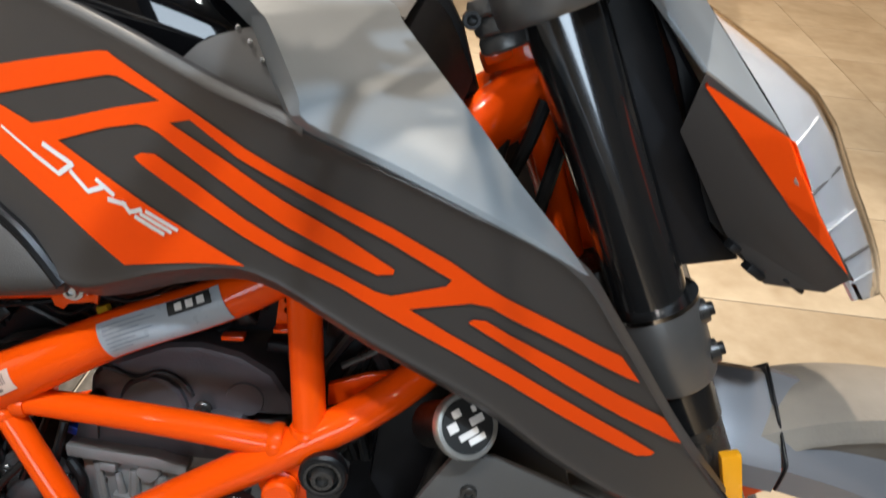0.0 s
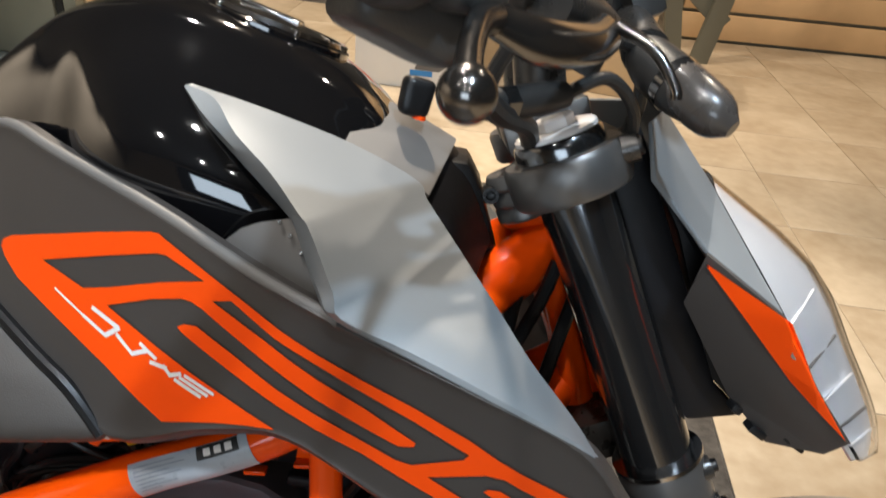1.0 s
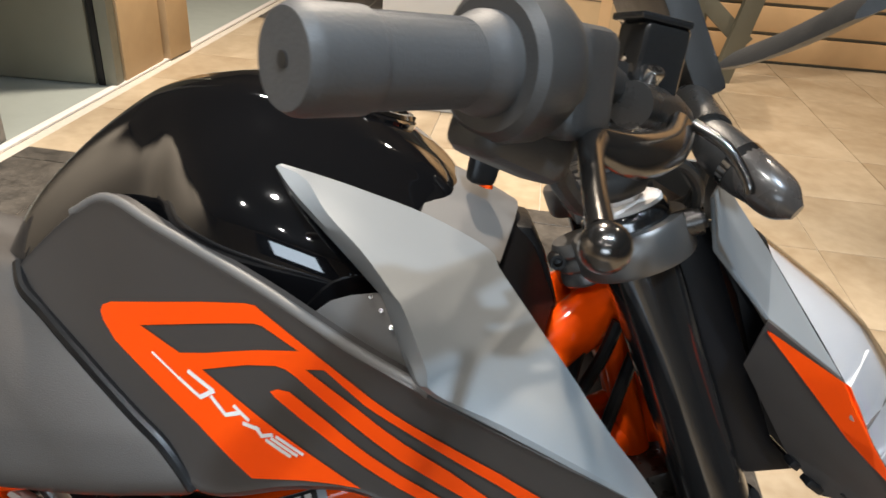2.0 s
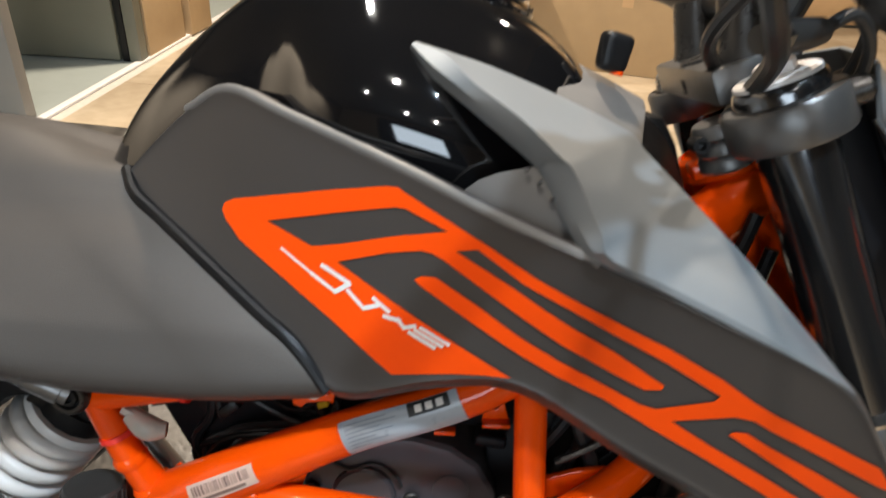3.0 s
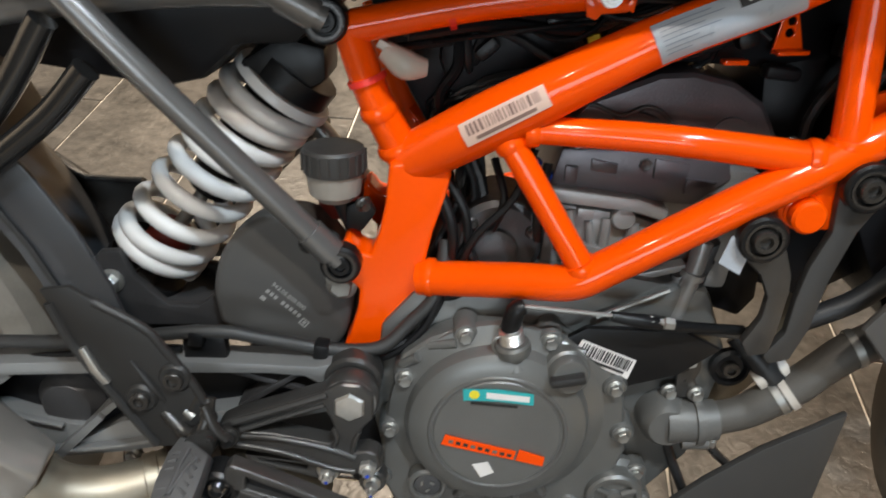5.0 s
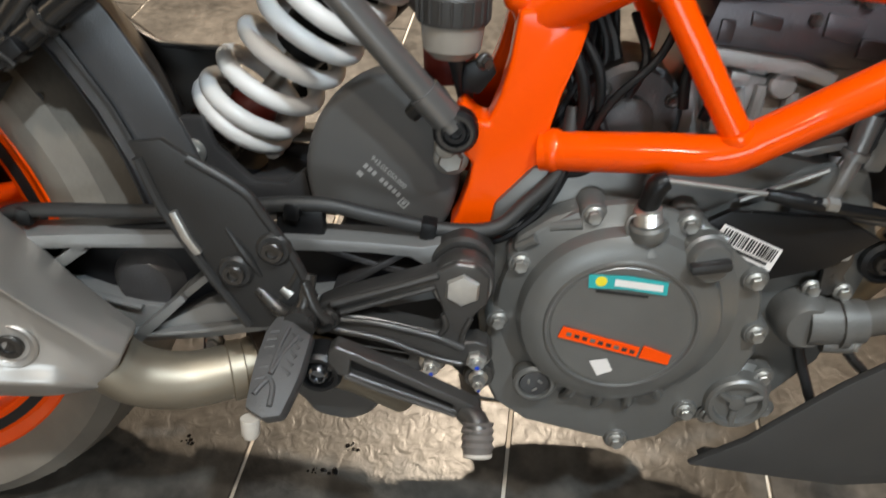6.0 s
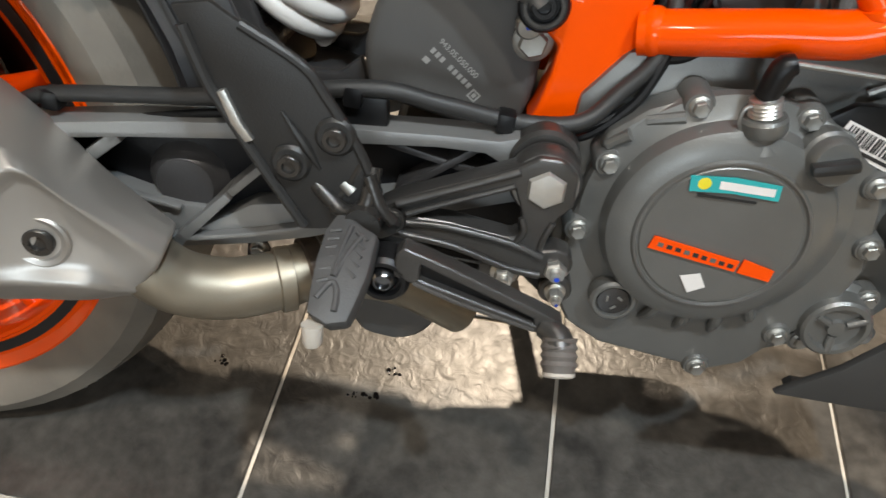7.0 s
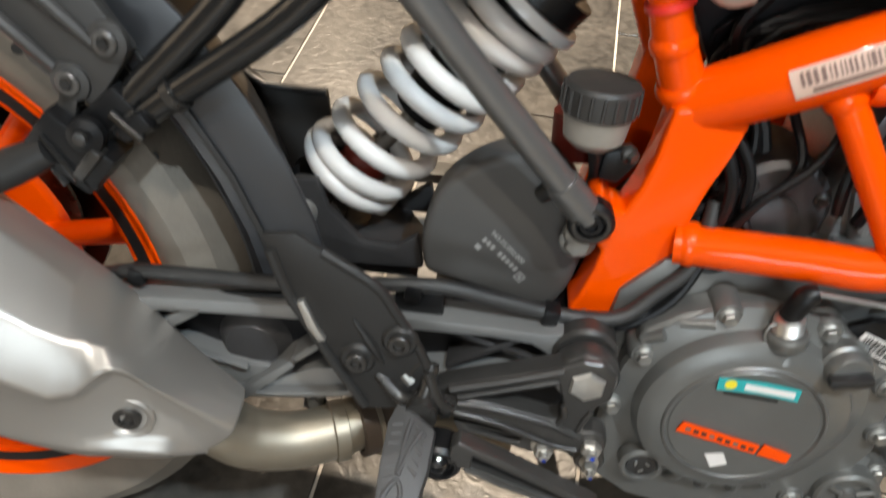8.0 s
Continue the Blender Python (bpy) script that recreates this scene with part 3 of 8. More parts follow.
# trellis frame: both sides
FD0 = (0.4405, 0, -0.898)
frame_ob = bp("frame", tube([(0.062, 0, 0.838), (0.150, 0, 0.655)], 0.031, 24, 1), ORANGE, "glossy orange steel trellis frame")
TUBES = [
    ([(-0.368, -0.058, 0.527), (-0.299, -0.088, 0.574), (-0.206, -0.100, 0.627), (-0.094, -0.098, 0.680), (0.030, -0.048, 0.775), (0.080, -0.016, 0.808)], [0.020, 0.0205, 0.0165, 0.0165, 0.0215, 0.024]),
    ([(-0.355, -0.078, 0.440), (-0.285, -0.098, 0.451), (-0.243, -0.111, 0.458), (-0.215, -0.113, 0.474), (-0.158, -0.114, 0.510), (-0.078, -0.112, 0.557), (-0.023, -0.100, 0.587), (0.025, -0.075, 0.622), (0.105, -0.022, 0.70)], 0.0138),
    ([(-0.078, -0.102, 0.685), (-0.070, -0.110, 0.560)], 0.0118),
    ([(-0.278, -0.093, 0.566), (-0.185, -0.105, 0.565), (-0.088, -0.112, 0.557)], [0.0098, 0.0105, 0.0115]),
    ([(-0.292, -0.092, 0.556), (-0.235, -0.112, 0.468)], 0.0098),
    ([(-0.405, -0.078, 0.628), (-0.389, -0.068, 0.577), (-0.366, -0.058, 0.528)], [0.0115, 0.0125, 0.0145]),
    ([(-0.405, -0.078, 0.628), (-0.316, -0.078, 0.646), (-0.236, -0.080, 0.656)], 0.0115),
]
for pts, r in TUBES:
    t = tube(pts, r, 18, 6)
    part("tube", mirrored(t), ORANGE, frame_ob)
    part("tube", t, ORANGE, frame_ob)
for j, (at, r, ax) in enumerate([((-0.278, -0.093, 0.566), 0.0125, (1, -0.1, 0)), ((-0.292, -0.091, 0.556), 0.0125, (0.5, -0.1, -0.85)), ((-0.092, -0.112, 0.558), 0.0135, (-1, 0, 0)),
                                 ((-0.236, -0.112, 0.470), 0.0125, (-0.5, 0, 0.85)), ((-0.071, -0.110, 0.566), 0.014, (0, 0, 1)), ((-0.347, -0.0795, 0.4415), 0.0153, (1, -0.3, 0.15)),
                                 ((-0.372, -0.060, 0.540), 0.017, (-0.4, -0.1, 0.9)), ((-0.386, -0.067, 0.568), 0.014, (-0.3, -0.1, 0.95))]):
    w = lathe([(0, -0.004), (r * 0.92, -0.004), (r, -0.001), (r, 0.003), (r * 0.9, 0.006), (0, 0.006)], at, ax, 20)
    part("weld_bead", w, ORANGE, frame_ob)
PLATE = [(-0.378, 0.534), (-0.345, 0.540), (-0.3320, 0.5270), (-0.3371, 0.5049), (-0.3447, 0.4810), (-0.3498, 0.4577), (-0.3520, 0.4370), (-0.3579, 0.4238), (-0.3640, 0.4034), (-0.3675, 0.3720), (-0.3750, 0.3620), (-0.4120, 0.3660), (-0.4160, 0.3750),
         (-0.4105, 0.3878), (-0.4040, 0.4120), (-0.4020, 0.4280), (-0.4150, 0.4400), (-0.4160, 0.4660), (-0.4100, 0.4730), (-0.4010, 0.4610), (-0.3930, 0.4590), (-0.3862, 0.4780), (-0.3815, 0.5003)]
pl = plate(PLATE, -0.080, -0.048, 0.0115, segs=4)
part("pivot_plate", mirrored(pl), ORANGE, frame_ob)
part("pivot_plate", pl, ORANGE, frame_ob)
part("head_collar", lathe([(0.031, 0), (0.036, 0.002), (0.037, 0.006), (0.037, 0.016), (0.034, 0.019), (0.031, 0.019)], (0.061, 0, 0.840), FD0, 32), ORANGE, frame_ob)
part("head_collar", lathe([(0.031, 0), (0.0345, 0.002), (0.0345, 0.014), (0.031, 0.016)], (0.142, 0, 0.675), FD0, 32), ORANGE, frame_ob)
part("stop_lug", box((0.040, -0.030, 0.826), (0.020, 0.020, 0.012), (0, -24, 0), 0.003), ORANGE, frame_ob)
part("brace", tube([(0.070, -0.030, 0.795), (0.088, -0.032, 0.745), (0.112, -0.030, 0.675)], [0.012, 0.0105, 0.012], 16, 4), ORANGE, frame_ob)
part("brace", tube([(0.070, 0.030, 0.795), (0.088, 0.032, 0.745), (0.112, 0.030, 0.675)], [0.012, 0.0105, 0.012], 16, 4), ORANGE, frame_ob)
for sgn in (1, -1):
    part("tube_gusset", plate([(-0.062, 0.572), (-0.062, 0.590), (-0.035, 0.600), (-0.012, 0.604), (-0.028, 0.584)], -0.086 * sgn, -0.080 * sgn, 0.0015), ORANGE, frame_ob)
part("engine_mount_lug", plate([(-0.092, 0.545), (-0.060, 0.553), (-0.052, 0.530), (-0.068, 0.505), (-0.104, 0.508), (-0.110, 0.528)], -0.112, -0.094, 0.004), ORANGE, frame_ob)
bolt(frame_ob, (-0.090, -0.113, 0.520), r=0.010, h=0.007, material=ORANGE)
part("lug_washer", lathe([(0, 0), (0.0078, 0), (0.0074, 0.0014), (0, 0.0014)], (-0.2341, -0.0925, 0.6546), (0, -1, 0), 24), ZINC, frame_ob)
bolt(frame_ob, (-0.2341, -0.0935, 0.6546), r=0.0050, h=0.005, material=ZINC, kind="cap")
part("seat_lug", plate([(-0.2530, 0.6640), (-0.2513, 0.6510), (-0.2485, 0.6410), (-0.2426, 0.6389), (-0.2391, 0.6432), (-0.2221, 0.6456), (-0.2191, 0.6437), (-0.2166, 0.6598), (-0.2190, 0.6660)], -0.092, -0.088, 0.001, holes=[[(x + 0.0027 * math.cos(a), z + 0.0027 * math.sin(a)) for a in [k * math.pi / 5 for k in range(10)]] for x, z in ((-0.2446, 0.6562), (-0.2240, 0.6534))]), ORANGE, frame_ob, "orange lug with two holes")
part("lug_web", box((-0.2345, -0.0845, 0.6505), (0.026, 0.008, 0.016), (0, -6, 0), 0.002), ORANGE, frame_ob)
for x, z, ax in ((-0.336, 0.642, (1, 0, 0.15)), (-0.394, 0.592, (0.35, 0, -0.9))):
    part("cable_tie", lathe([(0.0118, -0.0022), (0.0145, -0.0022), (0.0145, 0.0022), (0.0118, 0.0022)], (x, -0.0745 if z > 0.6 else -0.0705, z), ax, 18), mat("red_nylon", (0.7, 0.03, 0.02), 0.4), frame_ob, "red cable tie")

# labels on the frame's main tube
MAIN = cr([Vector(q) for q in TUBES[0][0]], 24)
MAIN_R = [v.x for v in cr([(q, 0, 0) for q in TUBES[0][1]], 24)]


def on_tube(i0, i1, half, push, material, name, label, parent):
    """A label wrapped on the main tube between two steps of its axis, facing the side; half: its angles."""
    bm = bmesh.new()
    rows = []
    n = max(2, int(abs(i1 - i0)))
    for k in range(n + 1):
        f = i0 + (i1 - i0) * k / n
        i = int(f)
        p = MAIN[i].lerp(MAIN[i + 1], f - i)
        r = MAIN_R[i] * (1 - f + i) + MAIN_R[i + 1] * (f - i)
        ax = (MAIN[i + 1] - MAIN[i]).normalized()
        up = ax.cross(Vector((0, 1, 0))).normalized()
        up = up if up.z > 0 else -up
        out = ax.cross(up)
        out = out if out.y < 0 else -out
        rows.append([bm.verts.new(p + (r + push) * (math.cos(th) * out + math.sin(th) * up)) for th in [half[0] + (half[1] - half[0]) * j / 8 for j in range(9)]])
    for p, q in zip(rows, rows[1:]):
        for k in range(8):
            bm.faces.new((p[k], p[k + 1], q[k + 1], q[k]))
    return part(name, bm, material, parent, label)


L0T, L1T = 48.0, 65.6
at = lambda s: L0T + (L1T - L0T) * s
lab = on_tube(at(0), at(1), (-0.80, 0.90), 0.0006, STICKER, "info_label", "silver grey specification label with fine print", frame_ob)
on_tube(at(0.60), at(0.93), (0.30, 0.86), 0.0011, INK, "label_panel", "black printed logo panel", lab)
for i in range(3):
    on_tube(at(0.66 + 0.085 * i), at(0.715 + 0.085 * i), (0.42, 0.72), 0.0015, PAPER, "print_bar", "", lab)
for i in range(7):
    h = 0.70 - i * 0.175
    on_tube(at(0.05), at((0.42, 0.50, 0.36, 0.46, 0.30, 0.40, 0.24)[i]), (h - 0.04, h), 0.0010, FADED, "print_line", "", lab)
B0T, B1T = 17.9, 32.7
bt = lambda s: B0T + (B1T - B0T) * s
bar = on_tube(bt(0), bt(1), (-0.20, 0.60), 0.0006, PEACH, "barcode_label", "faded pale barcode sticker", frame_ob)
rng = random.Random(5)
x = 0.08
while x < 0.92:
    w = rng.choice((0.012, 0.02, 0.03))
    on_tube(bt(x), bt(x + w), (0.12, 0.48), 0.0010, FADED_BAR, "bar", "", bar)
    x += w + rng.choice((0.016, 0.024, 0.03))
on_tube(bt(0.15), bt(0.85), (-0.10, 0.02), 0.0010, FADED_BAR, "print_line", "", bar)

# rear subframe
sub = bp("subframe", tube([(-0.419, -0.087, 0.634), (-0.470, -0.096, 0.662), (-0.56, -0.108, 0.708), (-0.72, -0.10, 0.79)], 0.0105, 18, 4), TUBE_GREY, "satin grey tubular rear subframe")
for pts, r in (([(-0.446, -0.088, 0.649), (-0.511, -0.080, 0.646), (-0.60, -0.075, 0.637), (-0.70, -0.075, 0.62)], 0.0085), ([(-0.416, -0.086, 0.457), (-0.506, -0.099, 0.560), (-0.562, -0.108, 0.627), (-0.66, -0.108, 0.74)], 0.0098)):
    t = tube(pts, r, 18, 4)
    part("tube", mirrored(t), TUBE_GREY, sub)
    part("tube", t, TUBE_GREY, sub)
t = tube([(-0.419, -0.087, 0.634), (-0.56, -0.108, 0.708), (-0.72, -0.10, 0.79)], 0.0105, 18, 4)
part("tube", mirrored(t), TUBE_GREY, sub)
for x, z, y in ((-0.4185, 0.6335, -0.080), (-0.4145, 0.455, -0.080)):
    part("end_lug", lathe([(0, 0), (0.0155, 0), (0.0155, 0.012), (0.0135, 0.0145), (0.0095, 0.0145), (0.0095, 0.010), (0, 0.010)], (x, y, z), (0, -1, 0), 28), BLACK, sub)
    part("lug_ring", lathe([(0.0098, 0), (0.0128, 0), (0.0122, 0.0008), (0.0102, 0.0008)], (x, y - 0.0142, z), (0, -1, 0), 28), FORGED, sub)
    bolt(sub, (x, y - 0.010, z), r=0.0078, h=0.005, material=BLACK, kind="cap")
part("sleeve", tube([(-0.424, -0.088, 0.637), (-0.446, -0.0915, 0.6495)], 0.0122, 18, 1), TUBE_GREY, sub)
part("sleeve", tube([(-0.421, -0.087, 0.463), (-0.437, -0.089, 0.481)], 0.0115, 18, 1), TUBE_GREY, sub)

# tank
def tank_row(x, top, w, low=0.70, steep=0.0):
    """Half a cross-section from the crest to the lower side; steep: how far the flank is cut upright for the knees."""
    out = []
    for y0, y1, d0, d1 in ((0, 0, 0, 0), (0.30, 0.36, 0.0015, 0.002), (0.46, 0.58, 0.007, 0.007), (0.55, 0.70, 0.0135, 0.014), (0.63, 0.79, 0.025, 0.026), (0.82, 0.89, 0.052, 0.050), (0.95, 0.95, 0.078, 0.076), (1.0, 1.0, 0.108, 0.106)):
        out.append((x, -w * (y0 + (y1 - y0) * steep), top - d0 - (d1 - d0) * steep))
    return out + [(x, -w * (0.94 + 0.06 * steep), (top - 0.098) * 0.6 + low * 0.4), (x, -w * 0.8, low)]


TROWS = [tank_row(-0.425, 0.765, 0.045, 0.69), tank_row(-0.405, 0.808, 0.054, steep=0.6), tank_row(-0.375, 0.856, 0.062, steep=1.0), tank_row(-0.335, 0.899, 0.071, steep=1.0), tank_row(-0.29, 0.935, 0.082, steep=1.0), tank_row(-0.264, 0.948, 0.091, steep=0.85),
         tank_row(-0.236, 0.955, 0.113, steep=0.3), tank_row(-0.20, 0.958, 0.128), tank_row(-0.15, 0.947, 0.133), tank_row(-0.10, 0.926, 0.124), tank_row(-0.065, 0.902, 0.106), tank_row(-0.045, 0.875, 0.088), tank_row(-0.038, 0.84, 0.074)]
bm = loft(TROWS, 4, 4)
join(bm, mirrored(bm))
bmesh.ops.remove_doubles(bm, verts=bm.verts[:], dist=1e-4)
tank = bp("fuel_tank", bm, TANK, "glossy black fuel tank", sharp=60)
cap = part("filler_cap", lathe([(0.058, 0.0), (0.058, 0.004), (0.053, 0.0075), (0.047, 0.008), (0.0465, 0.0055), (0.043, 0.0055), (0.041, 0.009), (0.02, 0.0115), (0, 0.012)], (-0.148, 0.0, 0.9385), (0.30, 0, 1), 44), TANK, tank, "black filler cap with polished rim")
part("cap_ring", lathe([(0.051, 0.0055), (0.0555, 0.0062), (0.0535, 0.0092), (0.050, 0.0092)], (-0.148, 0.0, 0.9385), (0.30, 0, 1), 44), CHROME, cap)
part("lock_flap", box((-0.148, 0, 0.951), (0.045, 0.018, 0.004), (0, 16.7, 0), 0.0015), CHROME, cap)
for k in range(6):
    a = k * math.pi / 3
    c = Vector((-0.148, 0, 0.9385)) + Vector((0.958, 0, -0.287)) * 0.0535 * math.cos(a) + Vector((0, 1, 0)) * 0.0535 * math.sin(a) + Vector((0.287, 0, 0.958)) * 0.006
    bolt(cap, c, (0.3, 0, 1), 0.0028, 0.003, CHROME, "cap")

# side shroud
TOP = [(-0.377, -0.064, 0.796), (-0.366, -0.065, 0.812), (-0.325, -0.079, 0.849), (-0.291, -0.097, 0.866), (-0.248, -0.119, 0.855), (-0.173, -0.151, 0.832), (-0.108, -0.185, 0.811), (-0.059, -0.206, 0.797), (0.012, -0.214, 0.770), (0.072, -0.213, 0.742), (0.105, -0.205, 0.702), (0.159, -0.177, 0.626), (0.211, -0.150, 0.561)]
BOT = [(-0.376, -0.066, 0.789), (-0.352, -0.081, 0.775), (-0.315, -0.101, 0.754), (-0.285, -0.115, 0.737), (-0.246, -0.131, 0.714), (-0.208, -0.146, 0.682), (-0.142, -0.159, 0.701), (-0.092, -0.171, 0.708), (-0.030, -0.177, 0.676), (0.040, -0.176, 0.638), (0.095, -0.166, 0.594), (0.150, -0.156, 0.560), (0.208, -0.149, 0.553)]


def shroud_rows(side=1):
    rows = []
    for a, b in zip(TOP, BOT):
        a, b = Vector(a), Vector(b)
        row = []
        inner = a + Vector((0.004, 0.012, 0.002))
        row.append(inner)
        for s in (0, 0.06, 0.3, 0.55, 0.8, 0.95, 1.0):
            p = a.lerp(b, s)
            p.y += 0.002 * 4 * s * (1 - s) * min(1, (a - b).length / 0.1)
            row.append(p)
        k = min(1, (a - b).length / 0.1)
        row.append(b + Vector((0.0, 0.016 * k, -0.012 * k)))
        row.append(b + Vector((0.0, 0.035 * k, -0.020 * k)))
        rows.append([(p.x, p.y * side, p.z) for p in row])
    return rows


bm = loft(shroud_rows(), 5, 3, 0.003)
shroud = bp("side_shroud", bm, PANEL, "matt dark grey side panel with orange stripes", sharp=50)
bmb = bmesh.new()
bmb.from_mesh(shroud.data)
from mathutils.bvhtree import BVHTree
SKIN = BVHTree.FromBMesh(bmb)
bmb.free()
bp("side_shroud", loft(shroud_rows(-1), 3, 2, 0.003), PANEL, "matt dark grey side panel on the far side", sharp=50)

part("edge_bead", tube([tuple(Vector(q) + Vector((0, 0.0025, 0.0005))) for q in TOP[2:8]], 0.0036, 12, 5), PALE_GREY, shroud)


def decal(name, outline, holes=(), lift=0.0011, material=DECAL, label="", step=0.006):
    """A film cut to an outline in the side view, with holes, laid on the panel."""
    bm = bmesh.new()
    edges = []
    for loop in (outline, *holes):
        fine = []
        for a, b in zip(loop, loop[1:] + loop[:1]):
            k = max(1, int(math.dist(a, b) / step))
            fine += [(a[0] + (b[0] - a[0]) * i / k, a[1] + (b[1] - a[1]) * i / k) for i in range(k)]
        vs = [bm.verts.new((x, 0, z)) for x, z in fine]
        edges += [bm.edges.new((vs[i], vs[(i + 1) % len(vs)])) for i in range(len(vs))]
    bmesh.ops.triangle_fill(bm, use_beauty=True, use_dissolve=False, edges=edges)
    for v in bm.verts:
        v.co = lay(v.co.x, v.co.z, SKIN, lift)
    return part(name, bm, material, shroud, label)


# outline of the striped figure: round its upper stripe, the lower stripes and the field behind the logo
EDGE_LEFT = [(-0.1709, 0.7017), (-0.2114, 0.7300), (-0.2794, 0.7707), (-0.2907, 0.7823), (-0.2936, 0.7882), (-0.2919, 0.7930), (-0.2844, 0.7968), (-0.2140, 0.8130), (-0.1783, 0.8203), (-0.1716, 0.8206)]
STRIPE_TOP = [(-0.1678, 0.8184), (-0.1186, 0.7964), (-0.0915, 0.7830), (-0.0702, 0.7738), (-0.0159, 0.7515), (0.0146, 0.7361), (0.0326, 0.7242), (0.0457, 0.7170), (0.0769, 0.7032), (0.1088, 0.6890), (0.1233, 0.6707), (0.1152, 0.6735), (0.0793, 0.6907), (0.0473, 0.7050), (0.0369, 0.7107), (0.0267, 0.7117), (-0.0057, 0.7023)]
STRIPE_LOW = [(0.0193, 0.6877), (0.0520, 0.6703), (0.0870, 0.6496), (0.1243, 0.6273), (0.1484, 0.6111), (0.1465, 0.6077), (0.1380, 0.6070), (0.1279, 0.6125), (0.0897, 0.6352), (0.0537, 0.6574), (0.0203, 0.6764), (-0.0121, 0.6930), (-0.0439, 0.7100), (-0.0733, 0.7208), (-0.0957, 0.7316), (-0.1233, 0.7463), (-0.1561, 0.7640), (-0.1594, 0.7669), (-0.1545, 0.7699), (-0.1460, 0.7707)]
STRIPE_BACK = [(-0.1221, 0.7585), (-0.0948, 0.7427), (-0.0727, 0.7316), (-0.0438, 0.7196), (-0.0243, 0.7107), (-0.0157, 0.7093), (0.0129, 0.7206), (0.0155, 0.7251), (-0.0156, 0.7420), (-0.0434, 0.7544), (-0.0706, 0.7668), (-0.0967, 0.7775), (-0.1227, 0.7926), (-0.1353, 0.7891)]
STRIPE_MID = [(-0.1016, 0.7736), (-0.0713, 0.7570), (-0.0435, 0.7439), (-0.0142, 0.7265), (-0.0150, 0.7234), (-0.0237, 0.7215), (-0.0437, 0.7300), (-0.0721, 0.7428), (-0.1027, 0.7602), (-0.1421, 0.7823), (-0.1493, 0.7850), (-0.1560, 0.7853), (-0.1766, 0.7800), (-0.2092, 0.7683), (-0.0974, 0.7133), (-0.1132, 0.7121), (-0.1327, 0.7091)]
WINDOW = [(-0.2589, 0.7864), (-0.2072, 0.8000), (-0.1728, 0.8086), (-0.1665, 0.8087), (-0.1406, 0.7997), (-0.1710, 0.7915), (-0.2066, 0.7803), (-0.2269, 0.7753)]
decal("stripe_decal", EDGE_LEFT + STRIPE_TOP + STRIPE_LOW + STRIPE_BACK + STRIPE_MID, [WINDOW], label="orange stripe decal")
decal("stripe_decal", [(0.0263, 0.6984), (0.0290, 0.7008), (0.0356, 0.7011), (0.0489, 0.6934), (0.0818, 0.6772), (0.1167, 0.6578), (0.1447, 0.6431), (0.1611, 0.6220), (0.1542, 0.6232), (0.1209, 0.6411), (0.0845, 0.6626), (0.0502, 0.6838)], label="orange stripe decal")


# slanted white strokes of the logo as plain shapes
def stroke(x0, z0, x1, z1, w):
    part("logo_stroke", ribbon([(x0, z0), (x1, z1)], w, SKIN, 0.0019, 0.006, 2), DECAL_WHITE, shroud)


stroke(-0.2485, 0.7708, -0.2270, 0.7585, 0.0016)
for x0, z0, x1, z1, w in ((-0.2270, 0.7585, -0.2090, 0.7490, 0.0024), (-0.2200, 0.7650, -0.2000, 0.7562, 0.0030), (-0.2100, 0.7492, -0.1995, 0.7568, 0.0030), (-0.2020, 0.7525, -0.1905, 0.7424, 0.0026), (-0.1912, 0.7422, -0.1805, 0.7466, 0.0028),
                          (-0.1850, 0.7506, -0.1735, 0.7430, 0.0026), (-0.1780, 0.7402, -0.1660, 0.7388, 0.0028), (-0.1690, 0.7405, -0.1635, 0.7340, 0.0026), (-0.1645, 0.7348, -0.1565, 0.7378, 0.0026),
                          (-0.1615, 0.7330, -0.1440, 0.7250, 0.0026), (-0.1580, 0.7352, -0.1395, 0.7268, 0.0024), (-0.1545, 0.7372, -0.1355, 0.7288, 0.0024)):
    stroke(x0, z0, x1, z1, w)

# silver upper wing of the shroud
# stations from the tip forward: outer edge, crest of the bevelled strip, inner edge, rise of the face between them
WING = [
    ((-0.1712, -0.1140, 0.9012), (-0.1700, -0.1130, 0.9024), (-0.1680, -0.1110, 0.9030), 0.000),
    ((-0.1570, -0.1285, 0.8900), (-0.1500, -0.1230, 0.8965), (-0.1420, -0.1065, 0.8965), 0.000),
    ((-0.1408, -0.1424, 0.8797), (-0.1307, -0.1488, 0.8817), (-0.1160, -0.1020, 0.8890), 0.001),
    ((-0.1135, -0.1620, 0.8615), (-0.1045, -0.1735, 0.8660), (-0.0720, -0.0880, 0.8730), 0.002),
    ((-0.0935, -0.1765, 0.8475), (-0.0845, -0.1935, 0.8500), (-0.0300, -0.0930, 0.8550), 0.003),
    ((-0.0880, -0.1815, 0.8425), (-0.0770, -0.2000, 0.8430), (-0.0220, -0.1080, 0.8460), 0.001),
    ((-0.0700, -0.2040, 0.8120), (-0.0620, -0.2110, 0.8150), (-0.0030, -0.1320, 0.8270), 0.004),
    ((-0.0600, -0.2125, 0.8025), (-0.0566, -0.2148, 0.8033), (0.0070, -0.1450, 0.8170), 0.005),
    ((-0.0220, -0.2140, 0.7855), (-0.0190, -0.2140, 0.7880), (0.0250, -0.1680, 0.7990), 0.004),
    ((0.0300, -0.2150, 0.7630), (0.0310, -0.2145, 0.7655), (0.0450, -0.1880, 0.7770), 0.002),
    ((0.0620, -0.2140, 0.7480), (0.0630, -0.2130, 0.7495), (0.0680, -0.1960, 0.7530), 0.001),
    ((0.0810, -0.2100, 0.7370), (0.0815, -0.2090, 0.7370), (0.0840, -0.2060, 0.7350), 0.000)]
rows = []
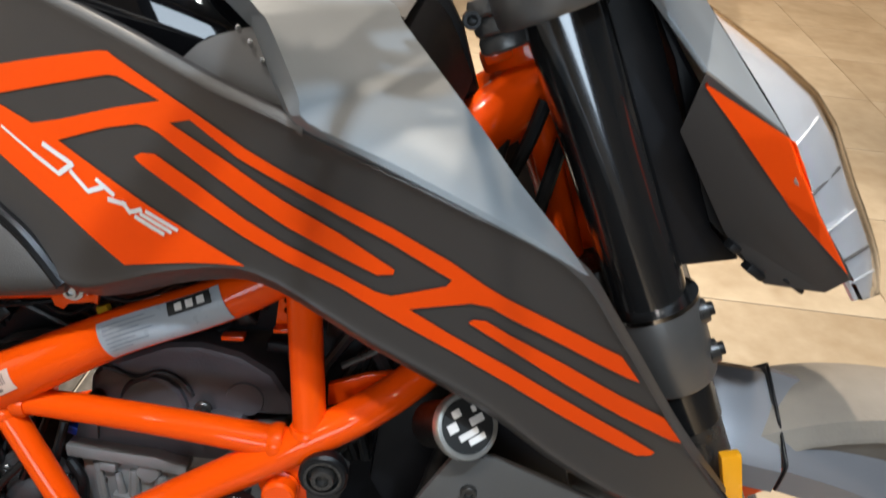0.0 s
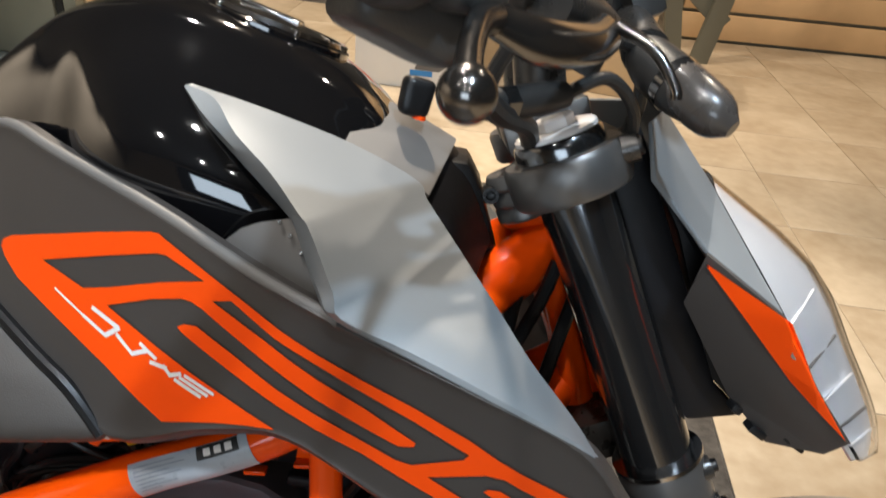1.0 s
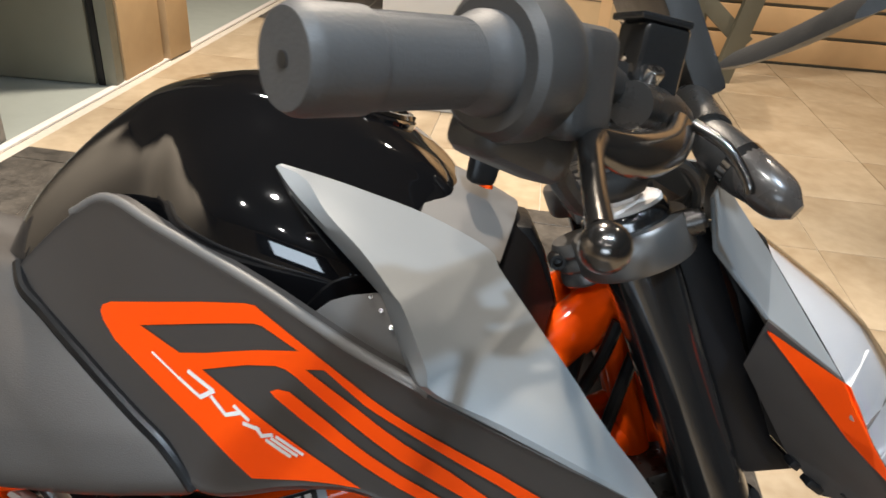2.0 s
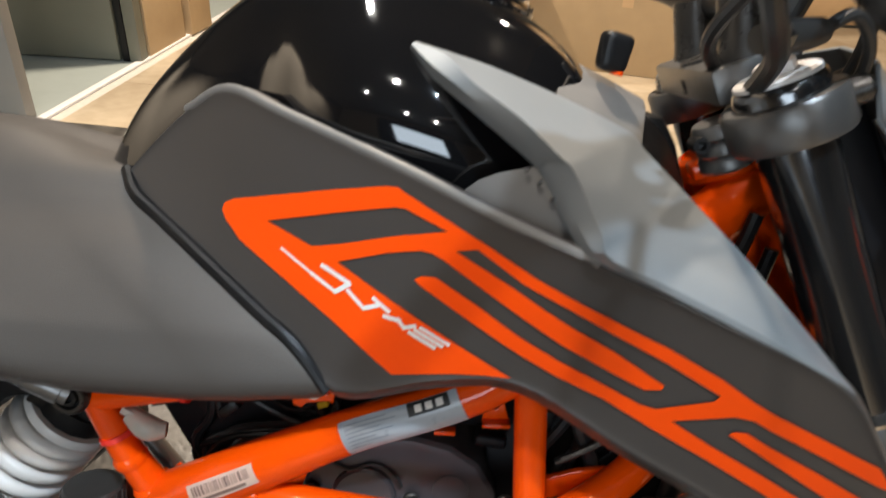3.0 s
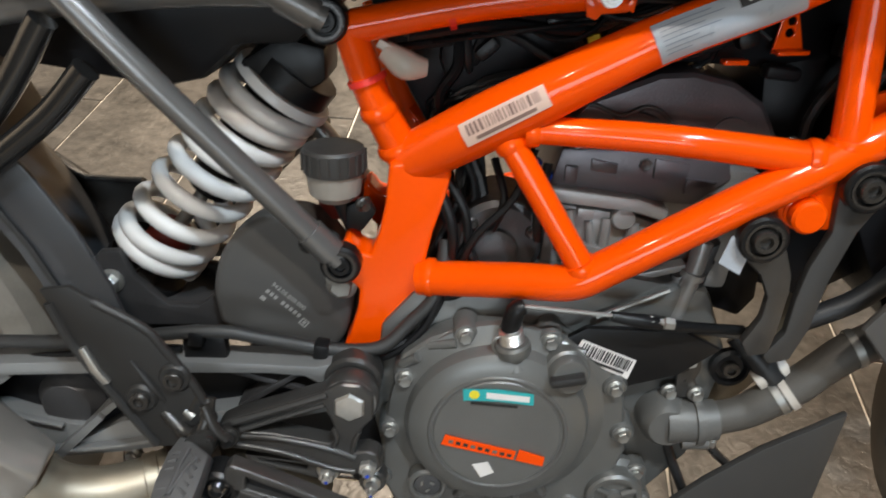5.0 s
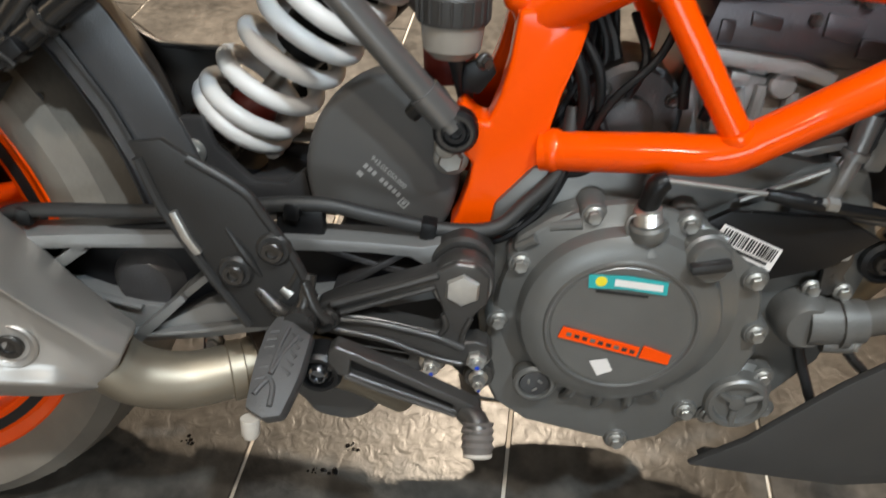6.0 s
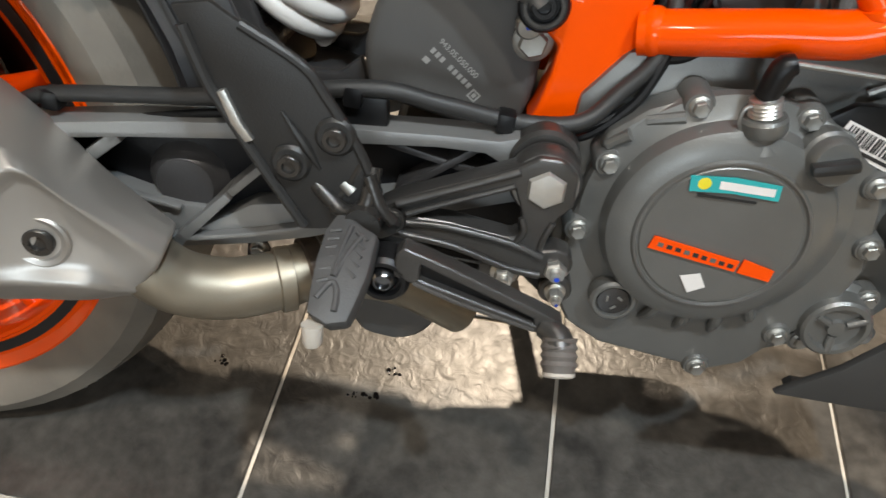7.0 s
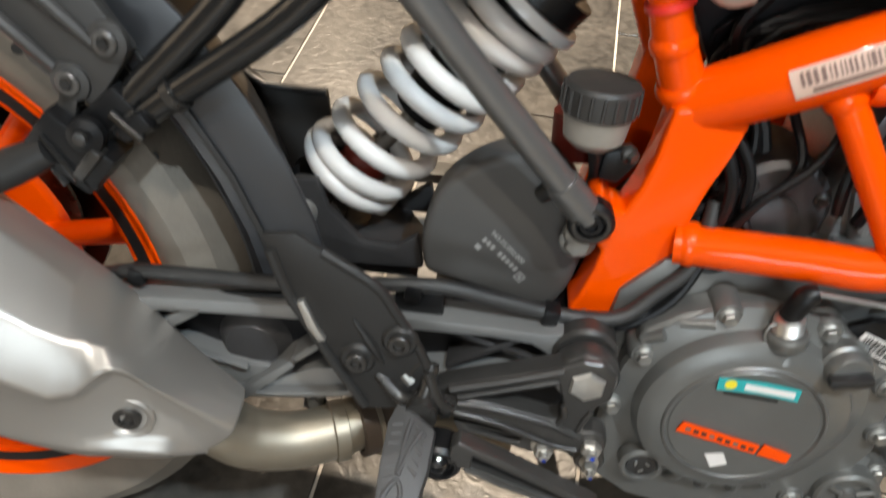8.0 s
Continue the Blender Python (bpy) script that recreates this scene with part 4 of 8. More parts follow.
for outer, crest, inner, rise in WING:
    outer, crest, inner = Vector(outer), Vector(crest), Vector(inner)
    up = Vector((0, -0.85, 0.53)) * rise
    rows.append([outer + Vector((-0.003, 0.012, -0.006)), outer, crest, crest.lerp(inner, 0.22) + up * 0.8, crest.lerp(inner, 0.42) + up, crest.lerp(inner, 0.7) + up * 0.6, inner, inner + Vector((0.002, 0.010, -0.012))])
bm = loft([[tuple(p) for p in r] for r in rows], 4, 1)
loft([[tuple(p + Vector((0.0005, 0.003, -0.001))) for p in r] for r in rows], 4, 1, bm=bm)
wing = bp("upper_wing", bm.copy(), SILVER, "satin silver upper wing of the tank shroud", sharp=28)
bp("upper_wing", mirrored(bm), SILVER, "satin silver upper wing on the far side", sharp=28)
bm.free()
deck = [[(-0.078, -0.091, 0.873), (-0.073, -0.046, 0.893), (-0.071, -0.02, 0.899), (-0.070, 0, 0.900)],
        [(-0.046, -0.090, 0.859), (-0.040, -0.045, 0.881), (-0.038, -0.02, 0.886), (-0.038, 0, 0.887)],
        [(-0.021, -0.094, 0.846), (-0.010, -0.043, 0.867), (-0.007, -0.02, 0.871), (-0.006, 0, 0.872)]]
front = [deck[2], [(-0.004, -0.104, 0.824), (0.009, -0.048, 0.850), (0.010, -0.02, 0.852), (0.010, 0, 0.852)], [(0.012, -0.116, 0.785), (0.027, -0.055, 0.812), (0.028, -0.02, 0.815), (0.028, 0, 0.815)]]


def deck_skin(rows, inset=0.0):
    bm = loft([[(p[0] - inset, p[1] * (1 - inset * 4), p[2] - inset) for p in r] for r in rows], 3, 1)
    join(bm, mirrored(bm))
    bmesh.ops.remove_doubles(bm, verts=bm.verts[:], dist=1e-4)
    bmesh.ops.solidify(bm, geom=bm.faces[:], thickness=0.003)
    return bm


deck_ob = bp("deck_panel", deck_skin(deck), PALE_GREY, "satin silver deck between tank and steering head", sharp=24)
part("deck_front", deck_skin(front, 0.003), DEEP, deck_ob, "black lower front of the deck", sharp=24)
bp("inner_panel", loft([[(-0.150, -0.148, 0.80), (-0.125, -0.152, 0.828), (-0.086, -0.165, 0.842)], [(-0.075, -0.176, 0.772), (-0.072, -0.180, 0.805), (-0.064, -0.186, 0.83)], [(0.0, -0.185, 0.75), (0.0, -0.185, 0.77), (0.0, -0.165, 0.80)]], 3, 3, 0.003), PALE_GREY, "grey inner panel")
for p in ((-0.092, -0.174, 0.832), (-0.085, -0.178, 0.824), (-0.099, -0.169, 0.838)):
    bolt(bike, p, (0.1, -0.9, 0.4), 0.0013, 0.004, CHROME, "cap", name="screw")

# seat
def seat_row(d, drop, w, lift):
    low = [(-0.242, -0.06, 0.660), (-0.231, -0.120, 0.664), (-0.219, -0.143, 0.681), (-0.242, -0.137, 0.708), (-0.268, -0.127, 0.725), (-0.316, -0.104, 0.755), (-0.352, -0.083, 0.775)]
    top = [(-0.373, -0.072, 0.788, 0.0), (-0.384, -0.058, 0.802, 0.15), (-0.398, -0.03, 0.803, 0.8), (-0.402, 0, 0.800, 1.0)]
    row = [(x - d, y * w, z + drop * (0.80 - z) / 0.13) for x, y, z in low]
    return row + [(x - d, y * w, z + lift * k) for x, y, z, k in top]


srows = [seat_row(-0.005, 0, 0.96, 0.0), seat_row(0.0, 0, 1.0, 0.001), seat_row(0.03, -0.002, 1.02, 0.008), seat_row(0.06, -0.005, 1.02, 0.018), seat_row(0.10, -0.008, 1.0, 0.026), seat_row(0.2, -0.006, 0.98, 0.030), seat_row(0.3, 0.02, 0.98, 0.045), seat_row(0.38, 0.04, 0.9, 0.055)]
bm = loft(srows, 5, 4)
join(bm, mirrored(bm))
bmesh.ops.remove_doubles(bm, verts=bm.verts[:], dist=1e-4)
bmesh.ops.holes_fill(bm, edges=bm.edges[:], sides=0)
seat = bp("seat", bm, SEAT, "grey vinyl rider's seat", sharp=60)
# black tube on the seat edge, modelled shade of the gap
part("seat_gap_shade", tube([tuple(Vector(q) + Vector((0.001, -0.001, 0))) for q in seat_row(-0.0045, 0, 0.985, 0)[2:9]], 0.0050, 10, 5), BLACK, seat, "black strip standing in for shade along the seat edge")
bp("seat_base", plate([(-0.225, 0.672), (-0.30, 0.660), (-0.41, 0.652), (-0.52, 0.668), (-0.62, 0.70), (-0.62, 0.71), (-0.40, 0.69), (-0.25, 0.69)], -0.10, 0.10, 0.003), BLACK, "black seat base")
# second black tube that darkens the gap between seat and panel like shade
bp("trim_gap_shade", tube([(-0.374, -0.060, 0.788), (-0.316, -0.090, 0.752), (-0.256, -0.116, 0.712), (-0.216, -0.128, 0.682)], 0.009, 10, 4), BLACK, "black strip standing in for the shaded gap between seat and panel")

# ---- front end ----
FD = Vector((0.4226, 0, -0.9063))


def fk(s, y=-0.102, off=0.0):
    return Vector((0.0530, y, 0.895)) + FD * s + Vector((0.9063, 0, 0.4226)) * off


def shell(faces, thick=0.003, bevel=0.0):
    """A faceted moulded skin from polygons given by their corner places."""
    bm = bmesh.new()
    vs = {}
    for f in faces:
        loop = []
        for p in f:
            k = tuple(round(c, 5) for c in p)
            if k not in vs:
                vs[k] = bm.verts.new(p)
            loop.append(vs[k])
        bm.faces.new(loop)
    bmesh.ops.recalc_face_normals(bm, faces=bm.faces[:])
    if thick:
        bmesh.ops.solidify(bm, geom=bm.faces[:], thickness=thick)
    if bevel:
        es = [e for e in bm.edges if len(e.link_faces) == 2 and e.calc_face_angle(0) > 0.2]
        bmesh.ops.bevel(bm, geom=es, offset=bevel, segments=2, profile=0.6, affect="EDGES", clamp_overlap=True)
    return bm


fork = bp("front_fork", lathe([(0.0, 0), (0.0235, 0), (0.0248, 0.02), (0.0248, 0.30), (0.0, 0.30)], fk(0.03), FD, 36), FORK, "glossy black upside-down fork leg")
for sgn in (-1, 1):
    y = 0.102 * sgn
    if sgn == 1:
        part("outer_tube", lathe([(0.0, 0), (0.0235, 0), (0.0248, 0.02), (0.0248, 0.30), (0.0, 0.30)], fk(0.03, y), FD, 30), FORK, fork)
    part("lower_tube", lathe([(0, 0), (0.0232, 0), (0.0232, 0.14), (0.0215, 0.15), (0.0215, 0.32), (0, 0.32)], fk(0.30, y), FD, 30), FORGED, fork, "dark lower fork tube")
    part("lower_clamp", lathe([(0.0235, 0), (0.0295, 0.0005), (0.0305, 0.004), (0.0305, 0.056), (0.0285, 0.060), (0.0235, 0.060)], fk(0.236, y), FD, 36), MACHINED, fork, "satin black lower fork clamp")
    part("clamp_lip", lathe([(0.0236, 0), (0.0312, 0.0), (0.0312, 0.003), (0.0236, 0.003)], fk(0.2345, y), FD, 36), CHROME, fork)
    part("upper_clamp", lathe([(0.0245, 0), (0.0370, 0.0), (0.0388, 0.003), (0.0388, 0.024), (0.0370, 0.027), (0.0245, 0.027)], fk(0.013, y), FD, 40), MACHINED, fork, "machined dark grey upper fork clamp")
    cap_ob = part("fork_cap", lathe([(0, 0.020), (0.0290, 0.020), (0.0290, 0.006), (0.0282, 0.0015), (0.0270, 0.0), (0.0, 0.0)], fk(0.002, y), FD, 36), FORK, fork)
    part("cap_top", lathe([(0, 0.003), (0.0262, 0.003), (0.0262, -0.0020), (0.0245, -0.0035), (0, -0.0036)], fk(0.0015, y), FD, 36), PAPER if sgn < 0 else STEEL, cap_ob, "pale alloy cap disc")
    part("cap_hex", lathe([(0.0135, 0.0), (0.0135, 0.0060), (0.012, 0.0075), (0, 0.0075)], fk(-0.0018, y), -FD, 6), PAPER if sgn < 0 else STEEL, cap_ob)
for s, z0 in ((0.250, 0), (0.281, 0)):
    part("pinch_boss", tube([fk(s, -0.112, 0.020), fk(s, -0.112, 0.0310)], [0.010, 0.008], 14, 1), FORGED, fork)
    bolt(fork, fk(s, -0.112, 0.0312), (0.898, -0.15, 0.4405), 0.0046, 0.0045, BLACK, "cap")
part("pinch_boss", tube([fk(0.022, -0.115, 0.022), fk(0.022, -0.118, 0.042)], 0.0095, 14, 1), FORGED, fork)
bolt(fork, fk(0.022, -0.1185, 0.041), (0.898, -0.2, 0.4405), 0.006, 0.004, BLACK, "cap")
bm = plate([(0.020, 0.895), (0.075, 0.918), (0.082, 0.896), (0.030, 0.872)], -0.078, 0.078, 0.004)
part("top_yoke", bm, MACHINED, fork, "dark top yoke")
for i, dz in enumerate((0.0, 0.014, 0.028)):
    part("yoke_ear", lathe([(0, 0), (0.017, 0), (0.0185, 0.003), (0.0185, 0.009), (0.017, 0.011), (0, 0.011)], fk(0.018 + 0.012 * i, -0.075 + 0.004 * i, -0.033), FD, 24), MACHINED, fork)
part("steering_nut", lathe([(0, 0), (0.021, 0), (0.021, 0.010), (0.017, 0.012), (0.017, 0.022), (0, 0.022)], (0.046, 0, 0.885), -FD, 28), FORGED, fork)
part("bar_riser", lathe([(0, 0), (0.02, 0), (0.018, 0.012), (0.017, 0.05), (0, 0.05)], (0.050, -0.055, 0.898), (-0.2, 0, 1), 24), FORGED, fork, "dark bar riser")
part("bar_riser", lathe([(0, 0), (0.02, 0), (0.018, 0.012), (0.017, 0.05), (0, 0.05)], (0.050, 0.055, 0.898), (-0.2, 0, 1), 24), FORGED, fork)
part("reflector", plate([(0.208, 0.585), (0.222, 0.588), (0.232, 0.545), (0.220, 0.542)], -0.136, -0.128, 0.002), AMBER, fork, "amber side reflector")
bp("steering_stop", plate([(0.085, 0.672), (0.17, 0.71), (0.185, 0.68), (0.10, 0.645)], -0.075, 0.075, 0.005), FORGED, "dark lower yoke")

# headlight mask and lens
P1, P2, P3, P4, P5, P6 = (0.108, -0.112, 0.907), (0.130, -0.060, 0.912), (0.171, -0.068, 0.862), (0.199, -0.139, 0.803), (0.153, -0.121, 0.833), (0.115, -0.113, 0.873)
Q1, Q2, Q3, Q4, Q5, Q6 = (0.231, -0.135, 0.757), (0.267, -0.125, 0.716), (0.258, -0.116, 0.702), (0.224, -0.103, 0.700), (0.192, -0.100, 0.733), (0.149, -0.108, 0.796)
C1, C2 = (0.137, 0.0, 0.918), (0.182, 0.0, 0.868)
bm = shell([[P1, P2, P3, P5, P6], [P3, P4, P5], [P2, C1, C2, P3]], 0.003, 0.0012)
mask = bp("headlight_mask", bm.copy(), SILVER, "satin silver headlight mask", sharp=20)
part("mask_half", mirrored(bm), SILVER, mask, sharp=20)
bm.free()
bm = shell([[P5, P4, Q1, Q2, Q3, Q5, Q6], [Q3, Q4, Q5]], 0.003, 0.0012)
low = bp("mask_lower", bm.copy(), PANEL, "dark grey lower cheek of the headlight", sharp=20)
part("mask_half", mirrored(bm), PANEL, low, sharp=20)
bm.free()
cheek = bmesh.new()
cheek.from_mesh(low.data)
CHEEK = BVHTree.FromBMesh(cheek)
cheek.free()
part("orange_flash", patch([(0.150, 0.827), (0.203, 0.799), (0.229, 0.758), (0.216, 0.757)], CHEEK, 40, 24, 0.0012), DECAL, low, "orange decal on the cheek")
part("orange_flash", patch([(0.216, 0.757), (0.229, 0.758), (0.262, 0.718), (0.232, 0.743)], CHEEK, 36, 20, 0.0012), DECAL, low)
lens_rows = []
for a, m, c in ((P3, (0.178, -0.035, 0.868), (0.184, 0, 0.868)), (P4, (0.238, -0.085, 0.822), (0.247, 0, 0.822)), (Q1, (0.275, -0.088, 0.768), (0.288, 0, 0.772)), ((0.262, -0.126, 0.722), (0.305, -0.085, 0.722), (0.318, 0, 0.726)), ((0.285, -0.115, 0.697), (0.318, -0.080, 0.693), (0.332, 0, 0.695))):
    lens_rows.append([a, m, c])
bm = loft(lens_rows, 3, 3, 0.003)
lens = bp("headlight_lens", bm.copy(), LENS, "clear headlight lens with silver reflectors", sharp=50)
lens.visible_shadow = False
o = part("lens_half", mirrored(bm), LENS, lens, sharp=50)
o.visible_shadow = False
bm.free()
back = [[tuple(Vector(p) + Vector((-0.0035, 0.0035 if p[1] < -0.01 else 0, -0.0025))) for p in r] for r in lens_rows]
bm = loft(back, 2, 2, 0.002)
refl = part("reflector_bowl", bm.copy(), BOWL, lens, "silver reflector behind the lens")
part("reflector_bowl", mirrored(bm), BOWL, lens)
bm.free()
for k in range(5):
    t = 0.30 + 0.14 * k
    i = min(3, int(t * 4))
    f = t * 4 - i
    a = Vector(lens_rows[i][0]).lerp(Vector(lens_rows[i + 1][0]), f) + Vector((-0.0012, 0.0018, -0.0006))
    b = Vector(lens_rows[i][1]).lerp(Vector(lens_rows[i + 1][1]), f) + Vector((-0.0014, 0.0012, -0.0010))
    part("light_fin", tube([a, a.lerp(b, 0.8)], 0.0011, 8, 1), MACHINED if k % 2 else BOWL, refl)
bp("headlight_shell", plate([(0.108, 0.895), (0.145, 0.835), (0.185, 0.735), (0.220, 0.704), (0.262, 0.70), (0.235, 0.745), (0.19, 0.79), (0.15, 0.84)], -0.085, 0.085, 0.006), DEEP, "black headlight shell")
bp("headlight_shell", plate([(0.075, 0.885), (0.108, 0.905), (0.150, 0.815), (0.19, 0.73), (0.215, 0.708), (0.175, 0.70), (0.135, 0.735), (0.115, 0.80)], -0.088, -0.070, 0.006), DEEP, "black shell beside the fork")
for x, z, w, h in ((0.214, 0.7085, 0.014, 0.006), (0.240, 0.7020, 0.018, 0.004), (0.197, 0.7240, 0.008, 0.006)):
    bp("shell_clip", box((x, -0.106, z), (w, 0.012, h), (0, 32, 0), 0.002), BLACK)

# front mudguard, wheel
RID = [(0.205, 0.580), (0.25, 0.588), (0.297, 0.584), (0.355, 0.568), (0.42, 0.541), (0.49, 0.495), (0.54, 0.44)]
mrows = []
for i, (x, z) in enumerate(RID):
    w = (0.052, 0.060, 0.066, 0.066, 0.064, 0.060, 0.045)[i]
    dx, dz = 0.0, 0.080
    mrows.append([(x - dx, s * w * a, z - d) for s, a, d in ((-1, 0.90, dz), (-1, 1.0, 0.056), (-1, 0.93, 0.047), (-1, 0.52, 0.024), (-1, 0.06, 0.0008), (1, 0.06, 0.0008), (1, 0.52, 0.024), (1, 0.93, 0.047), (1, 1.0, 0.056), (1, 0.90, dz))])
mg = bp("front_mudguard", loft(mrows[2:], 4, 1, 0.003), GUARD, "satin silver front mudguard")
bm = loft([[(p[0] - 0.002, p[1] * 0.985, p[2] - 0.0025) for p in r] for r in mrows[:3]], 4, 1, 0.003)
part("rear_flap", bm, GUARD, mg, "smoky silver rear part of the mudguard")
part("seam", tube([tuple(Vector(p) + Vector((0.0, 0, 0.001))) for p in mrows[2]], 0.0014, 8, 4), BLACK, mg, "dark seam")


def tyre(parent, c, R, rim, half, material=RUBBER):
    prof = [(rim, -half * 0.66), (rim + 0.012, -half * 0.78), (rim + 0.035, -half * 0.98), (R - 0.030, -half), (R - 0.014, -half * 0.86), (R - 0.004, -half * 0.5), (R, -half * 0.15), (R, half * 0.15), (R - 0.004, half * 0.5), (R - 0.014, half * 0.86), (R - 0.030, half), (rim + 0.035, half * 0.98), (rim + 0.012, half * 0.78), (rim, half * 0.66)]
    return part("tyre", lathe(prof, c, (0, -1, 0), 72), material, parent, "worn black road tyre with dust")


def wheel(name, c, R, rim, half, label, colour):
    w = bp(name, lathe([(rim - 0.020, -half * 0.55), (rim - 0.016, -half * 0.66), (rim + 0.004, -half * 0.70), (rim + 0.004, -half * 0.6), (rim - 0.010, -half * 0.4), (rim - 0.012, half * 0.4), (rim + 0.004, half * 0.6), (rim + 0.004, half * 0.70), (rim - 0.016, half * 0.66), (rim - 0.020, half * 0.55), (rim - 0.020, -half * 0.55)], c, (0, -1, 0), 72), colour, label)
    tyre(w, c, R, rim, half)
    part("hub", lathe([(0.018, -half), (0.045, -half * 0.9), (0.05, -half * 0.4), (0.04, 0), (0.05, half * 0.4), (0.045, half * 0.9), (0.018, half)], c, (0, -1, 0), 32), colour, w)
    for k in range(10):
        a = 2 * math.pi * k / 10 + 0.19
        b = a + 0.03
        p0 = Vector(c) + Vector((0.042 * math.cos(a), 0, 0.042 * math.sin(a)))
        p1 = Vector(c) + Vector(((rim - 0.018) * math.cos(b), -half * 0.12, (rim - 0.018) * math.sin(b)))
        part("spoke", tube([p0, p0.lerp(p1, 0.5), p1], [0.015, 0.0115, 0.0125], 12, 3), colour, w)
    return w


REAR = (-0.966, 0, 0.305)
rw = wheel("rear_wheel", REAR, 0.306, 0.231, 0.078, "orange cast rear wheel with black rim stripe", ORANGE)
part("rim_stripe", lathe([(0.2212, 0.0540), (0.2305, 0.0552), (0.2305, 0.0566), (0.2212, 0.0553)], REAR, (0, -1, 0), 96), INK, rw, "black rim stripe")
part("rim_edge", lathe([(0.2185, 0.0495), (0.2350, 0.0535), (0.2440, 0.0605), (0.2450, 0.0625), (0.2430, 0.0630), (0.2345, 0.0552), (0.2185, 0.0537)], REAR, (0, -1, 0), 96), ORANGE, rw)
turns = [2 * math.pi * k / 80 for k in range(80)]
part("hub_flange", plate([(REAR[0] + 0.128 * math.cos(a), REAR[2] + 0.128 * math.sin(a)) for a in turns], -0.004, 0.008, 0.003, holes=[[(REAR[0] + r * math.cos(a), REAR[2] + r * math.sin(a)) for a, r in [(a, 0.076 + 0.016 * abs(math.sin(5 * a + 0.6))) for a in turns]]]), ORANGE, rw, "orange scalloped hub flange")
part("hub_core", lathe([(0.018, 0.0), (0.066, 0.0), (0.070, 0.004), (0.066, 0.012), (0.045, 0.026), (0.018, 0.030)], (REAR[0], 0.014, REAR[2]), (0, -1, 0), 40), HEAD, rw, "dark cush drive hub")
part("sprocket", lathe([(0.070, 0.0), (0.118, 0.0), (0.118, 0.006), (0.070, 0.006)], (REAR[0], 0.078, REAR[2]), (0, -1, 0), 48), DEEP, rw, "black rear sprocket")
part("brake_disc", lathe([(0.055, 0.0), (0.100, 0.0), (0.100, 0.004), (0.055, 0.004)], (REAR[0], 0.060, REAR[2]), (0, -1, 0), 48), FORGED, rw, "steel brake disc")
rng = random.Random(3)
for k in range(16):
    a = math.radians(rng.uniform(-60, 75))
    r = 0.306 - rng.choice((0.016, 0.024, 0.006))
    y = -0.074 if r < 0.285 else (-0.066 if r < 0.295 else -0.03)
    part("tread_cut", lathe([(0, 0), (0.004, 0), (0.004, 0.0015), (0, 0.0015)], (REAR[0] + r * math.cos(a), y, REAR[2] + r * math.sin(a)), (math.cos(a) * 0.6, -0.8, math.sin(a) * 0.6), 10), INK, rw)
wheel("front_wheel", (0.391, 0, 0.290), 0.293, 0.231, 0.055, "orange cast front wheel", ORANGE)
bp("front_axle", tube([(0.326, -0.102, 0.33), (0.391, -0.09, 0.29), (0.391, 0.09, 0.29), (0.326, 0.102, 0.33)], 0.014, 12, 1), FORGED, "dark front axle carrier")
part("side_stand", tube([(-0.36, 0.09, 0.20), (-0.40, 0.20, 0.06), (-0.41, 0.235, -0.052)], [0.012, 0.010, 0.012], 12, 3), BLACK, bike, "black side stand")

# ---- handlebar and controls ----
BARP = [(-0.1040, -0.362, 0.9715), (-0.0485, -0.308, 0.9750), (-0.012, -0.25, 0.977), (0.028, -0.16, 0.965), (0.048, -0.085, 0.948), (0.052, 0.0, 0.945), (0.048, 0.085, 0.948), (0.028, 0.16, 0.965), (-0.02, 0.26, 0.975), (-0.103, 0.392, 0.966)]
hb = bp("handlebar", tube(BARP, 0.011, 16, 5), SOFT_GREY, "black tapered handlebar with grey rubber grips")
ga, gb = Vector(BARP[0]), Vector(BARP[1])
gd = (gb - ga).normalized()
GL = 0.80
bm = lathe([(0, -0.001), (0.0145, -0.001), (0.0162, 0.002), (0.0165, 0.005 * GL), (0.0165, 0.030 * GL), (0.0152, 0.0315 * GL), (0.0150, 0.084 * GL), (0.0172, 0.090 * GL), (0.0185, 0.094 * GL), (0.0185, 0.101 * GL), (0.012, 0.103 * GL)], ga, gd, 40)
grip = part("grip", bm, GRIP, hb, "ribbed grey rubber throttle grip")
part("grip_hole", lathe([(0, 0), (0.0026, 0), (0.0026, 0.0004), (0, 0.0004)], ga - gd * 0.0011, -gd, 16), INK, grip)
for k in range(28):
    part("grip_rib", lathe([(0.0147, 0), (0.01535, 0.0003), (0.01535, 0.0008), (0.0147, 0.0011)], ga + gd * (0.0335 * GL + 0.00142 * k), gd, 32), GRIP, grip)
sw = Vector(BARP[1]) + gd * 0.002
part("throttle_housing", lathe([(0, 0), (0.024, 0), (0.0275, 0.003), (0.0285, 0.007), (0.0285, 0.018), (0.026, 0.024), (0.022, 0.026), (0.022, 0.032), (0, 0.032)], sw, gd, 40), CONTROL, hb, "black throttle housing")
part("switch_box", box(tuple(sw + gd * 0.043 + Vector((0, 0, -0.006))), (0.036, 0.034, 0.044), (0, 0, 54), 0.010, segs=4), CONTROL, hb, "black switch box")
part("switch_lower", box(tuple(sw + gd * 0.040 + Vector((-0.015, -0.002, -0.030))), (0.050, 0.030, 0.024), (0, 18, 40), 0.010, segs=4), CONTROL, hb)
part("switch_button", box(tuple(sw + gd * 0.03 + Vector((-0.022, -0.012, -0.008))), (0.012, 0.012, 0.014), (0, 0, 50), 0.002), INK, hb)
part("master_cylinder", tube([(0.028, -0.20, 0.962), (0.052, -0.165, 0.958), (0.068, -0.14, 0.952)], [0.012, 0.0125, 0.011], 16, 3), FORGED, hb, "dark brake master cylinder")
